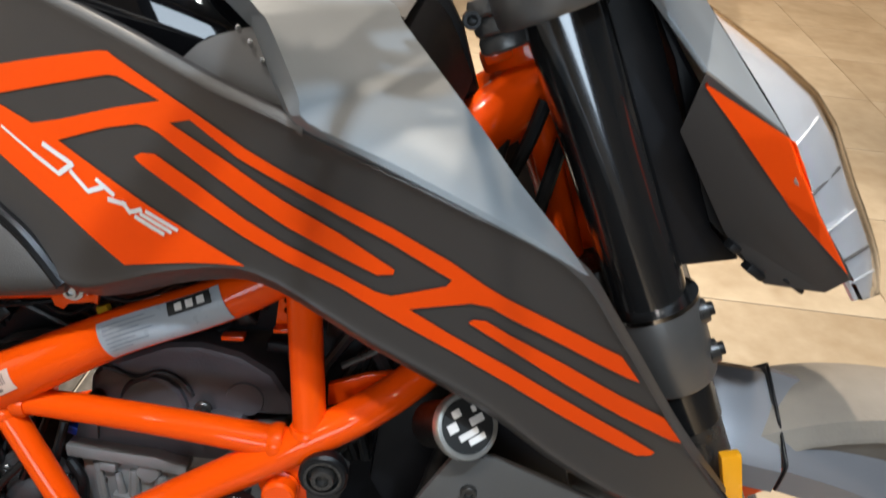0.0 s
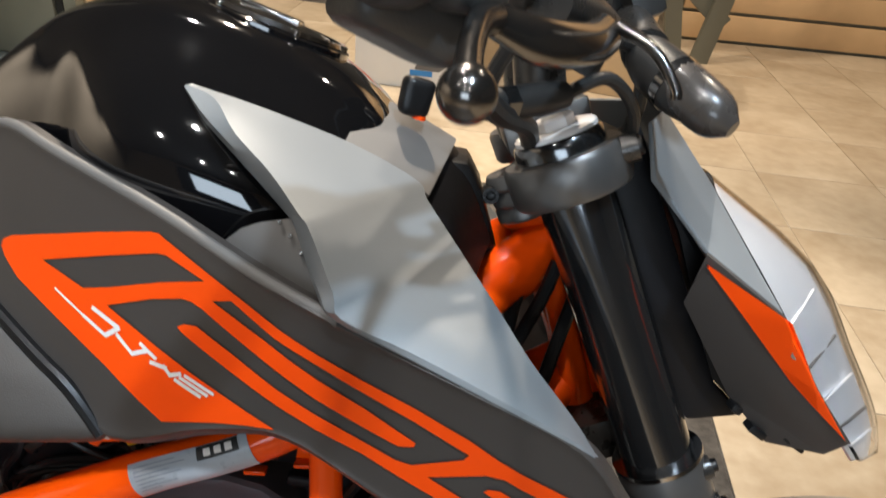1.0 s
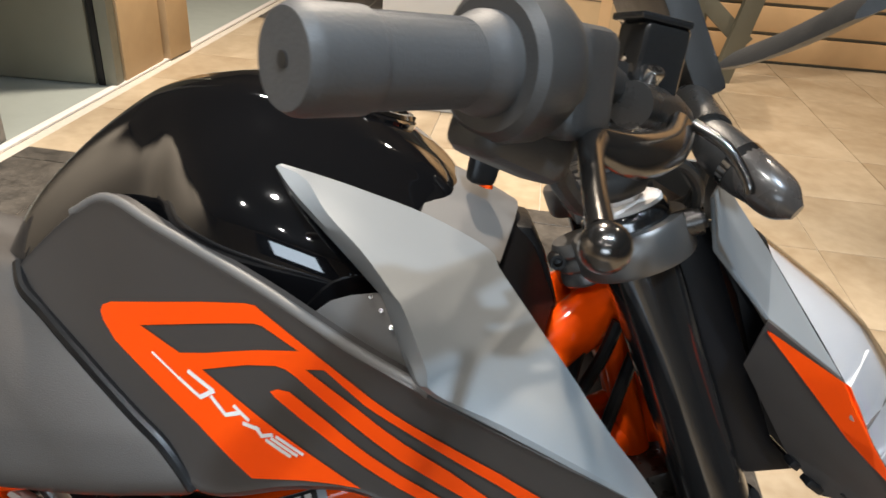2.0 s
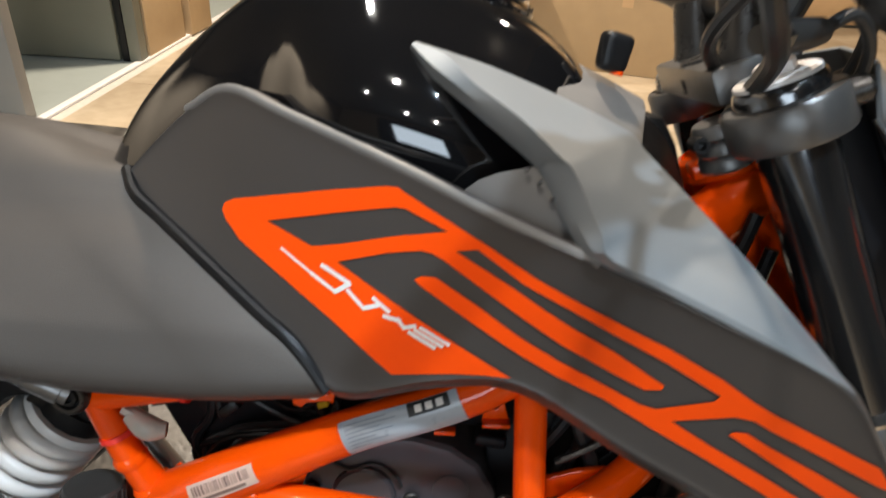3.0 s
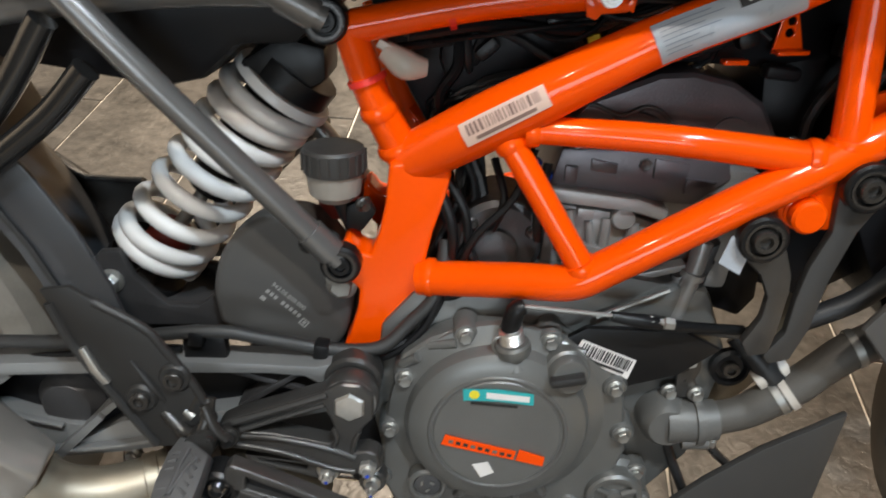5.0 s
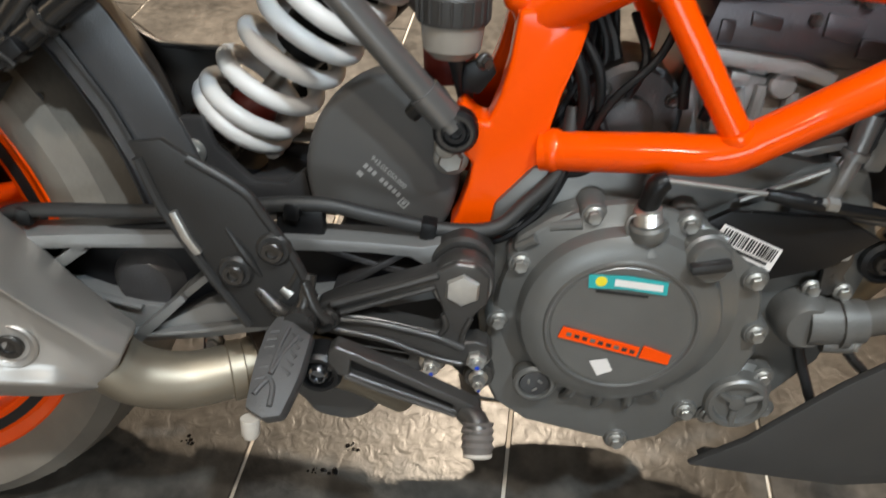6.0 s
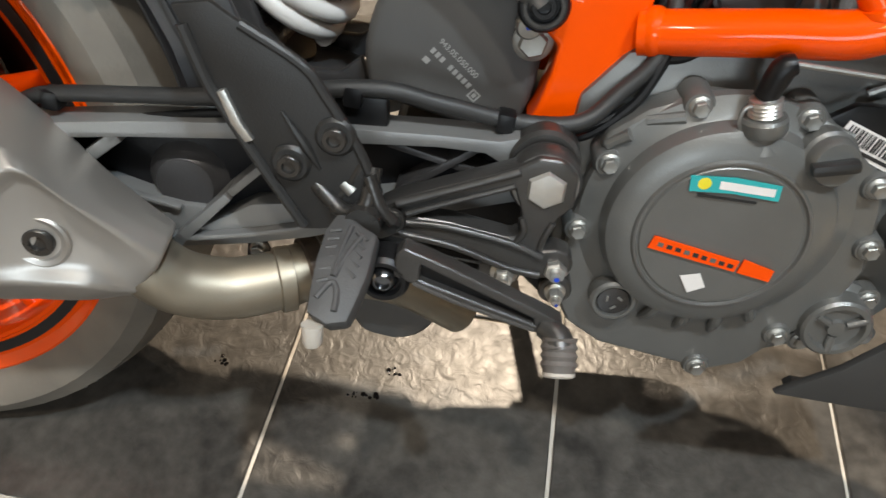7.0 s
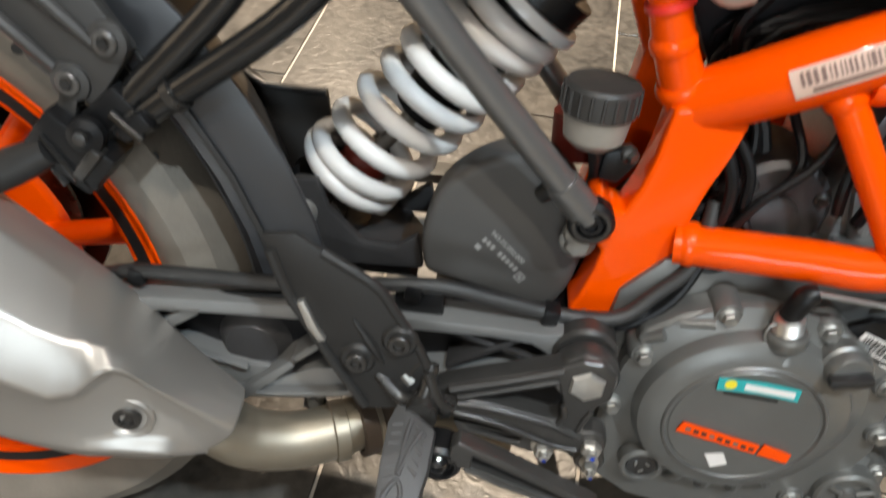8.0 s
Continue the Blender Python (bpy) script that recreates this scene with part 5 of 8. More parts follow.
fb = part("fluid_box", box((0.041, -0.168, 0.985), (0.028, 0.028, 0.036), (0, 6, 20), 0.004, segs=3), GLOSS, hb, "glossy black brake fluid box")
part("box_lid", box((0.040, -0.168, 1.0045), (0.031, 0.031, 0.004), (0, 6, 20), 0.0015), GLOSS, fb)
part("bar_clamp", lathe([(0.011, 0), (0.0165, 0), (0.0165, 0.018), (0.011, 0.018)], (0.022, -0.178, 0.967), (0.3, 0.9, -0.15), 24), FORK, hb)
bolt(hb, (0.040, -0.185, 0.975), (0.2, -0.5, 0.8), 0.005, 0.006, CHROME, "cap")
bolt(hb, (0.030, -0.168, 0.981), (0.2, -0.5, 0.8), 0.005, 0.006, CHROME, "cap")
lev = part("brake_lever", tube([(0.058, -0.190, 0.951), (0.045, -0.225, 0.945), (0.020, -0.262, 0.943), (-0.002, -0.280, 0.949)], [0.010, 0.0095, 0.0105, 0.007], 16, 5, flat=0.62), LEVER, hb, "satin alloy brake lever with ball end")
part("lever_blade", tube([(-0.002, -0.280, 0.949), (-0.006, -0.305, 0.946), (-0.0085, -0.335, 0.9375), (-0.0090, -0.356, 0.9295)], [0.0068, 0.0048, 0.0042, 0.0045], 14, 5), LEVER, lev)
bm = bmesh.new()
bmesh.ops.create_uvsphere(bm, u_segments=28, v_segments=18, radius=0.0080)
bmesh.ops.translate(bm, vec=(-0.0088, -0.364, 0.9265), verts=bm.verts[:])
part("lever_ball", bm, LEVER, lev)
part("lever_perch", tube([(0.062, -0.195, 0.955), (0.078, -0.205, 0.945), (0.088, -0.212, 0.930), (0.0895, -0.212, 0.925)], [0.0034, 0.003, 0.0028, 0.003], 12, 4), LEVER, hb, "zinc lever pin")
ad = part("brake_switch", tube([(0.004, -0.200, 0.913), (0.030, -0.180, 0.917), (0.045, -0.168, 0.920)], [0.0075, 0.0085, 0.007], 16, 3), SOFT_GREY, hb, "black brake hose joint")
part("hose_nut", lathe([(0, 0), (0.0095, 0), (0.0095, 0.008), (0, 0.008)], (0.010, -0.195, 0.914), (0.8, 0.6, 0.1), 6), FORK, ad)
for pts, r in (([(0.045, -0.168, 0.920), (0.070, -0.150, 0.930), (0.091, -0.130, 0.914), (0.097, -0.106, 0.888), (0.092, -0.07, 0.84)], 0.0038), ([(0.068, -0.14, 0.952), (0.092, -0.12, 0.945), (0.100, -0.105, 0.915), (0.094, -0.085, 0.875), (0.09, -0.05, 0.82)], 0.0045),
               ([(-0.015, -0.255, 0.960), (-0.012, -0.245, 0.935), (0.008, -0.21, 0.912), (0.03, -0.15, 0.90), (0.045, -0.06, 0.87)], 0.006), ([(0.02, -0.15, 0.95), (0.01, -0.10, 0.915), (0.04, -0.04, 0.89), (0.08, 0.0, 0.85)], 0.005)):
    part("cable", tube(pts, r, 10, 6), SOFT_GREY, hb, "black control cable")
part("dashboard", box((0.085, 0.0, 1.012), (0.022, 0.155, 0.100), (0, -28, 0), 0.006), SOFT_GREY, hb, "black dashboard seen from the side")
part("dash_stay", tube([(0.075, -0.04, 0.93), (0.085, -0.045, 0.96), (0.088, -0.045, 0.99)], 0.010, 10, 3), SOFT_GREY, hb)
mirror = part("mirror", loft([[(0.112, -0.055, 0.985), (0.135, -0.055, 0.99), (0.128, -0.055, 1.0)], [(0.120, -0.115, 0.992), (0.148, -0.12, 1.005), (0.138, -0.118, 1.014)], [(0.135, -0.185, 1.012), (0.165, -0.19, 1.03), (0.152, -0.188, 1.038)]], 4, 4, closed=True), SOFT_GREY, hb, "black mirror housing")
ind = bp("indicator", tube([(0.097, -0.067, 0.964), (0.095, -0.097, 0.956), (0.095, -0.122, 0.946)], [0.012, 0.0125, 0.014], 16, 4), FORGED, "smoked front turn indicator on a short stalk")
part("housing", tube([(0.093, -0.112, 0.950), (0.098, -0.130, 0.940), (0.109, -0.148, 0.929), (0.117, -0.157, 0.922)], [0.009, 0.0145, 0.0152, 0.013], 20, 5), SOFT_GREY, ind)
part("smoked_cover", tube([(0.103, -0.140, 0.936), (0.114, -0.156, 0.926), (0.126, -0.167, 0.916), (0.133, -0.173, 0.911)], [0.0132, 0.0142, 0.0125, 0.005], 20, 5), SMOKE, ind)
part("trim_ring", tube([(0.106, -0.144, 0.932), (0.109, -0.148, 0.929)], 0.0158, 24, 1), FORK, ind)

# ignition key and bracket between the tank and the steering head
key = bp("ignition_lock", plate([(-0.012, 0.862), (0.004, 0.862), (0.016, 0.842), (0.034, 0.79), (0.010, 0.775), (-0.018, 0.83)], -0.042, 0.042, 0.006), BLACK, "black lock cover ahead of the tank")
part("key_fob", box((-0.037, -0.044, 0.9035), (0.021, 0.015, 0.027), (0, 10, 20), 0.0070, segs=4, taper=1.12), BLACK, key, "black key fob")
part("key_ring", lathe([(0.003, 0), (0.0048, 0), (0.0048, 0.0028), (0.003, 0.0028)], (-0.034, -0.044, 0.8885), (0.2, 0, 1), 16), DECAL, key)
bolt(key, (0.019, -0.076, 0.848), r=0.006, h=0.012, material=BLACK, kind="cap")

# ---- engine ----
CASE_OUT = [(-0.385, 0.40), (-0.36, 0.43), (-0.30, 0.445), (-0.22, 0.455), (-0.13, 0.44), (-0.105, 0.38), (-0.12, 0.28), (-0.16, 0.225), (-0.24, 0.195), (-0.33, 0.20), (-0.38, 0.24), (-0.395, 0.32)]
eng = bp("engine", plate(CASE_OUT, -0.085, 0.10, 0.008), CASE, "dark grey single-cylinder engine")
COVER_OUT = [(-0.368, 0.385), (-0.372, 0.355), (-0.382, 0.318), (-0.384, 0.26), (-0.372, 0.235), (-0.345, 0.217), (-0.262, 0.199), (-0.238, 0.209), (-0.214, 0.238), (-0.193, 0.262), (-0.181, 0.30), (-0.188, 0.35), (-0.196, 0.372), (-0.222, 0.394), (-0.245, 0.411), (-0.268, 0.407), (-0.29, 0.413), (-0.318, 0.414), (-0.345, 0.403)]
cc = part("clutch_cover", plate(COVER_OUT, -0.108, -0.084, 0.006, segs=3), CASE, eng, "dark grey cast clutch cover")
part("cover_dome", lathe([(0.088, -0.004), (0.0865, 0.001), (0.077, 0.0052), (0.0735, 0.0075), (0.0722, 0.0125), (0.0700, 0.0168), (0.0650, 0.0198), (0.0585, 0.0216), (0.0548, 0.0222), (0.0537, 0.0238), (0.0522, 0.0238), (0.0514, 0.0222), (0.0503, 0.0222), (0.0493, 0.0232), (0, 0.0236)], (-0.290, -0.107, 0.331), (0, -1, 0), 72), CASE, cc, sharp=20)
part("rim_line", lathe([(0.0520, 0.0), (0.0535, 0.0), (0.0532, 0.0008), (0.0523, 0.0008)], (-0.290, -0.1303, 0.331), (0, -1, 0), 72), TUBE_GREY, cc)
for x, z in ((-0.3632, 0.3670), (-0.3174, 0.4085), (-0.2525, 0.4060), (-0.1985, 0.3650), (-0.187, 0.320), (-0.2225, 0.2419), (-0.2710, 0.2060), (-0.3754, 0.3170), (-0.3839, 0.2650)):
    part("boss", lathe([(0, 0), (0.0105, 0), (0.0100, 0.020), (0.0085, 0.0225), (0, 0.0225)], (x, -0.088, z), (0, -1, 0), 20), CASE, cc)
    bolt(cc, (x, -0.1105, z), r=0.0052, h=0.006)
for x0, z0, x1, z1 in ((-0.3121, 0.2700, -0.3200, 0.2460), (-0.2927, 0.2675, -0.2935, 0.2400), (-0.2723, 0.2680, -0.2690, 0.2400), (-0.2536, 0.2735, -0.2450, 0.2520), (-0.3318, 0.2863, -0.3480, 0.2760)):
    part("web", tube([(x0, -0.1200, z0), ((x0 + x1) / 2, -0.1165, (z0 + z1) / 2), (x1, -0.1070, z1)], [0.0048, 0.0042, 0.0028], 10, 4), CASE, cc)
for x0, z0, x1, z1 in ((-0.3450, 0.3960, -0.3240, 0.4020), (-0.3080, 0.4100, -0.2960, 0.4010), (-0.2620, 0.4030, -0.2680, 0.3960), (-0.2440, 0.4020, -0.2260, 0.3960), (-0.3660, 0.3780, -0.3540, 0.3880)):
    part("cast_ridge", tube([(x0, -0.106, z0), (x1, -0.111, z1)], 0.0040, 10, 2), CASE, cc)
sg = part("sight_glass", lathe([(0, 0), (0.0165, 0), (0.0165, 0.010), (0.0145, 0.0115), (0.0125, 0.0115), (0.0115, 0.008), (0, 0.008)], (-0.344, -0.110, 0.267), (0, -1, 0), 32), CASE, cc)
part("glass_disc", lathe([(0, 0), (0.0115, 0), (0.0108, 0.0018), (0, 0.0024)], (-0.344, -0.1182, 0.267), (0, -1, 0), 28), FORK, sg, "dark glossy oil sight glass")
# bright steel flecks stand in for reflections on the glass
for k in range(3):
    a = 0.6 + 2.1 * k
    part("glint_mark", box((-0.344 + 0.005 * math.cos(a), -0.1208, 0.267 + 0.005 * math.sin(a)), (0.0044, 0.0008, 0.0018), (0, 40 + 50 * k, 0), 0.0003), STEEL, sg)
oc = part("oil_cap", lathe([(0, -0.01), (0.0175, -0.01), (0.0175, 0.004), (0.0155, 0.006), (0.0145, 0.012), (0.0130, 0.014), (0, 0.0145)], (-0.240, -0.118, 0.387), (0.1, -1, 0.1), 32), CASE, eng, "dark oil filler cap")
part("cap_grip", box((-0.241, -0.135, 0.3885), (0.027, 0.009, 0.0075), (0, -12, 0), 0.003), COVER, oc)
# unseen block below the engine, added to cast a shadow on the floor
part("shadow_block", plate([(-0.37, 0.21), (-0.35, 0.150), (-0.31, 0.132), (-0.235, 0.132), (-0.205, 0.155), (-0.19, 0.21)], 0.005, 0.105, 0.008), HEAD, eng)
BX = Vector((-0.2, 0, 0.98)).normalized()
B0 = Vector((-0.2785, -0.1190, 0.389))
part("clutch_boss", lathe([(0, 0), (0.0105, 0), (0.0078, 0.006), (0.0085, 0.0095), (0.0125, 0.0115), (0.0133, 0.0130), (0.0133, 0.0195), (0.0120, 0.0215), (0, 0.0218)], B0, BX, 32), CASE, eng)
part("bellows", lathe([(0.0086, 0), (0.0096, 0.0010), (0.0086, 0.0022), (0.0096, 0.0034), (0.0086, 0.0046), (0.0096, 0.0058), (0.0086, 0.0070), (0.0096, 0.0082), (0.0086, 0.0094), (0.0092, 0.0106), (0.006, 0.0120)], B0 + BX * 0.0216, BX, 28), ZINC, eng, "bright coil sleeve of the clutch arm")
part("clutch_arm", tube([(-0.2855, -0.119, 0.421), (-0.282, -0.121, 0.438), (-0.276, -0.121, 0.442)], [0.007, 0.0075, 0.006], 14, 3), BLACK, eng)
part("clutch_cable", tube([(-0.276, -0.121, 0.442), (-0.207, -0.12, 0.436), (-0.19, -0.12, 0.433)], 0.0018, 8, 1), STEEL, eng, "bare steel clutch cable")
part("cable_sleeve", tube([(-0.212, -0.12, 0.436), (-0.186, -0.12, 0.432), (-0.15, -0.112, 0.424), (-0.106, -0.10, 0.416)], [0.004, 0.0055, 0.0045, 0.004], 12, 4), BLACK, eng)
part("spring_clip", tube([(-0.2948, -0.1215, 0.4010), (-0.2972, -0.1225, 0.4080), (-0.2958, -0.1225, 0.4150), (-0.2900, -0.1220, 0.4165)], 0.0012, 8, 4), STEEL, eng)
# cover labels as plain shapes in their colours
YF = -0.1312
def flat(pts, y=YF, d=0.0006, bm=None):
    return plate(pts, y - d, y, 0, bm=bm)


lb = part("teal_label", flat([(-0.3185, 0.3745), (-0.292, 0.3752), (-0.2645, 0.3720), (-0.2640, 0.3615), (-0.292, 0.3645), (-0.3175, 0.3640)]), TEAL, cc, "teal oil label with white bar")
part("print_bar", flat([(-0.3005, 0.3723), (-0.2675, 0.3697), (-0.2673, 0.3645), (-0.3003, 0.3671)], YF - 0.0006, 0.0003), PAPER, lb)
part("print_spot", lathe([(0, 0), (0.0040, 0), (0, 0.0004)], (-0.3095, YF - 0.0006, 0.3698), (0, -1, 0), 20), YELLOW, lb)
part("print_line", flat([(-0.312, 0.3625), (-0.276, 0.3602), (-0.276, 0.3586), (-0.312, 0.3608)], YF, 0.0004), INK, lb)
ob = part("orange_badge", flat([(-0.3305, 0.3305), (-0.2745, 0.3165), (-0.2760, 0.3085), (-0.3335, 0.3215)], YF, 0.0012), DECAL, cc, "raised orange badge of plain bars")
part("orange_badge", flat([(-0.2720, 0.3185), (-0.2515, 0.3115), (-0.2525, 0.3030), (-0.2740, 0.3080)], YF, 0.0012), DECAL, cc)
for k in range(9):
    x = -0.3275 + 0.0058 * k
    z = 0.3265 - 0.00145 * k
    part("badge_cut", flat([(x, z), (x + 0.0035, z - 0.0009), (x + 0.0031, z - 0.0038), (x - 0.0004, z - 0.0029)], YF - 0.0012, 0.0003), COVER if k % 3 else CASE, ob)
part("paper_tag", flat([(-0.3085, 0.3015), (-0.2960, 0.3045), (-0.2905, 0.2940), (-0.3010, 0.2885)], YF, 0.0004), PAPER, cc, "small white paper tag")
bcl = part("barcode_label", face_label([(-0.228, -0.1062, 0.4060), (-0.184, -0.1052, 0.3880), (-0.189, -0.1060, 0.3710), (-0.234, -0.1070, 0.3915)]), PAPER, eng, "white barcode sticker on a bracket")
part("label_bracket", plate([(-0.245, 0.402), (-0.225, 0.415), (-0.15, 0.415), (-0.12, 0.40), (-0.15, 0.375), (-0.19, 0.362), (-0.24, 0.385)], -0.1045, -0.098, 0.002), BLACK, eng)
rng = random.Random(11)
e1, e2 = Vector((0.044, 0.001, -0.0180)), Vector((-0.0055, -0.0008, -0.0152))
o0 = Vector((-0.228, -0.1068, 0.4060))
x = 0.05
while x < 0.93:
    w = rng.choice((0.012, 0.022, 0.03))
    a, b = o0 + e1 * x, o0 + e1 * (x + w)
    part("bar", face_label([a + e2 * 0.08, b + e2 * 0.08, b + e2 * 0.68, a + e2 * 0.68], 0.0002), INK, bcl)
    x += w + rng.choice((0.012, 0.02, 0.026))
part("print_line", face_label([o0 + e1 * 0.08 + e2 * 0.78, o0 + e1 * 0.9 + e2 * 0.78, o0 + e1 * 0.9 + e2 * 0.92, o0 + e1 * 0.08 + e2 * 0.92], 0.0002), INK, bcl)
# water pump and pipes ahead of the cover
wp = part("water_pump", lathe([(0, 0), (0.030, 0), (0.030, 0.006), (0.0255, 0.010), (0.024, 0.021), (0.022, 0.023), (0.0185, 0.023), (0.017, 0.019), (0.007, 0.019), (0.006, 0.022), (0, 0.0225)], (-0.186, -0.092, 0.255), (0, -1, 0), 36), CASE, eng, "dark cast water pump")
for k in range(3):
    a = 0.5 + 2 * math.pi * k / 3
    part("spoke", tube([(-0.186 + 0.007 * math.cos(a), -0.112, 0.255 + 0.007 * math.sin(a)), (-0.186 + 0.02 * math.cos(a), -0.113, 0.255 + 0.02 * math.sin(a))], 0.003, 10, 1), CASE, wp)
for x, z in ((-0.168, 0.274), (-0.201, 0.233), (-0.196, 0.279), (-0.160, 0.243)):
    part("boss", lathe([(0, 0), (0.009, 0), (0.009, 0.012), (0, 0.012)], (x, -0.09, z), (0, -1, 0), 16), CASE, wp)
    bolt(wp, (x, -0.1025, z), r=0.005, h=0.005)
wh = part("thermostat_housing", lathe([(0, 0), (0.022, 0), (0.022, 0.014), (0.0205, 0.024), (0.016, 0.030), (0, 0.031)], (-0.151, -0.082, 0.327), (0, -1, 0.05), 32), DULL, eng, "dark cast coolant housing")
part("outlet", tube([(-0.150, -0.100, 0.328), (-0.130, -0.102, 0.330), (-0.112, -0.102, 0.332)], [0.018, 0.0175, 0.0165], 20, 2), DULL, wh)
part("outlet_flange", lathe([(0.0165, 0), (0.0200, 0), (0.0200, 0.006), (0.0165, 0.006)], (-0.130, -0.102, 0.330), (1, 0, 0.1), 28), DULL, wh)
part("lug", tube([(-0.138, -0.108, 0.315), (-0.118, -0.110, 0.317)], 0.0075, 14, 1), DULL, wh)
bolt(wh, (-0.1165, -0.111, 0.317), (0.8, -0.6, 0), 0.005, 0.005)
bolt(wh, (-0.150, -0.094, 0.352), (0, -1, 0.1), 0.005, 0.006)
part("coolant_pipe", tube([(-0.118, -0.102, 0.332), (-0.092, -0.100, 0.338), (-0.076, -0.100, 0.349), (-0.056, -0.100, 0.364), (-0.039, -0.100, 0.382), (-0.021, -0.099, 0.399), (0.004, -0.093, 0.410), (0.05, -0.075, 0.43)], [0.0135, 0.0135, 0.0145, 0.0145, 0.014, 0.0145, 0.0145, 0.014], 20, 5), DUSTY, eng, "dusty dark rubber coolant pipe")
for c, ax, r in (((-0.066, -0.100, 0.3565), (1, 0, 0.75), 0.0150), ((-0.060, -0.100, 0.3612), (1, 0, 0.8), 0.0155), ((-0.016, -0.098, 0.402), (1, 0, 0.55), 0.0150)):
    part("hose_clip", lathe([(r - 0.001, -0.003), (r + 0.0008, -0.003), (r + 0.0008, 0.003), (r - 0.001, 0.003)], c, ax, 28), WHITE_PL if r > 0.0152 else STEEL, eng, "pale hose clip")
part("tape_wrap", tube([(-0.084, -0.095, 0.366), (-0.074, -0.094, 0.374), (-0.062, -0.092, 0.378)], [0.0085, 0.0095, 0.0085], 16, 4), WHITE_PL, eng, "grey tape wrap on a coolant elbow")
part("hose", tube([(-0.066, -0.095, 0.364), (-0.072, -0.096, 0.372), (-0.085, -0.090, 0.385), (-0.10, -0.08, 0.40)], 0.010, 14, 5), SOFT, eng, "black rubber coolant hose")
part("cast_column", tube([(-0.158, -0.078, 0.395), (-0.150, -0.080, 0.425), (-0.144, -0.080, 0.455), (-0.140, -0.076, 0.478)], [0.0085, 0.0070, 0.0068, 0.0080], 14, 4), CYL, eng, "pale cast column of the crankcase")
part("column_collar", lathe([(0.006, -0.003), (0.0092, -0.0025), (0.0092, 0.0025), (0.006, 0.003)], (-0.1445, -0.080, 0.452), (0.2, 0, 1), 20), CYL, eng)
sb = part("side_bracket", plate([(-0.1503, 0.3916), (-0.1302, 0.3925), (-0.1290, 0.3760), (-0.1320, 0.3660), (-0.1223, 0.3490), (-0.1449, 0.3480)], -0.097, -0.091, 0.002), FORGED, eng, "dark cast side bracket")
bolt(sb, (-0.1400, -0.098, 0.3860), r=0.005, h=0.006)
bolt(sb, (-0.1300, -0.098, 0.3535), r=0.005, h=0.006)
part("sensor_cup", lathe([(0, 0), (0.016, 0), (0.016, 0.006), (0.0125, 0.008), (0.011, 0.004), (0, 0.004)], (-0.104, -0.085, 0.374), (0, -1, 0.1), 28), BLACK, eng)
bolt(eng, (-0.104, -0.090, 0.374), (0, -1, 0.1), 0.0070, 0.005, FORGED, "cap")
part("drain_pipe", tube([(-0.145, -0.088, 0.31), (-0.140, -0.09, 0.29), (-0.128, -0.095, 0.262), (-0.12, -0.097, 0.245)], 0.0042, 10, 4), SOFT, eng)
part("drain_pipe", tube([(-0.115, -0.092, 0.31), (-0.105, -0.095, 0.295), (-0.092, -0.097, 0.283)], 0.004, 10, 4), FORGED, eng)
part("steel_rod", tube([(-0.216, -0.090, 0.417), (-0.185, -0.090, 0.432), (-0.163, -0.090, 0.443)], 0.0022, 8, 2), STEEL, eng)
part("cable_adjuster", lathe([(0, 0), (0.0048, 0), (0.0048, 0.010), (0.0036, 0.011), (0.0036, 0.018), (0.0048, 0.019), (0.0048, 0.026), (0, 0.026)], (-0.192, -0.120, 0.4330), (1, 0, -0.08), 6), STEEL, eng)
part("exhaust_header", tube([(-0.06, 0.02, 0.46), (-0.005, 0.02, 0.43), (-0.015, 0.03, 0.34), (-0.07, 0.04, 0.25), (-0.16, 0.05, 0.205), (-0.30, 0.06, 0.19), (-0.45, 0.05, 0.19)], 0.02, 18, 5), PIPE, eng, "brown heat-tinted header pipe")
# cylinder and head, leaning forward
cyl = part("cylinder", plate([(-0.262, 0.44), (-0.255, 0.536), (-0.10, 0.53), (-0.11, 0.43)], -0.062, 0.062, 0.006), CYL, eng, "dark cast cylinder")
part("head_block", plate([(-0.2516, 0.5450), (-0.1296, 0.5450), (-0.1240, 0.5250), (-0.1497, 0.5037), (-0.1941, 0.5054), (-0.2606, 0.5112)], -0.0665, 0.066, 0.003), PLUM, cyl, "plum-grey lower head")
for ol in ([(-0.2302, 0.5387), (-0.2099, 0.5348), (-0.2107, 0.5269), (-0.2296, 0.5294)], [(-0.1832, 0.5403), (-0.1571, 0.5365), (-0.1596, 0.5208), (-0.1832, 0.5247)], [(-0.1587, 0.5255), (-0.1354, 0.5232), (-0.1455, 0.5117), (-0.1587, 0.5129)], [(-0.2485, 0.5330), (-0.2390, 0.5320), (-0.2395, 0.5180), (-0.2490, 0.5190)]):
    part("head_pocket", plate(ol, -0.0695, -0.0640, 0.0014), PLUM, cyl)
part("cylinder_ledge", plate([(-0.2610, 0.5175), (-0.1935, 0.5110), (-0.1698, 0.5033), (-0.1717, 0.4945), (-0.1954, 0.5008), (-0.2606, 0.5075)], -0.0780, -0.0600, 0.0018), CYL, cyl, "pale cast ledge below the head")
part("casting_pad", plate([(-0.2372, 0.5022), (-0.2247, 0.5007), (-0.2251, 0.4936), (-0.2374, 0.4951)], -0.0765, -0.0660, 0.0014), CYL, cyl)
part("casting_pad", lathe([(0, 0), (0.0098, 0), (0.0092, 0.006), (0.0080, 0.0075), (0, 0.0078)], (-0.2015, -0.0670, 0.4931), (0, -1, 0.1), 28), CYL, cyl)
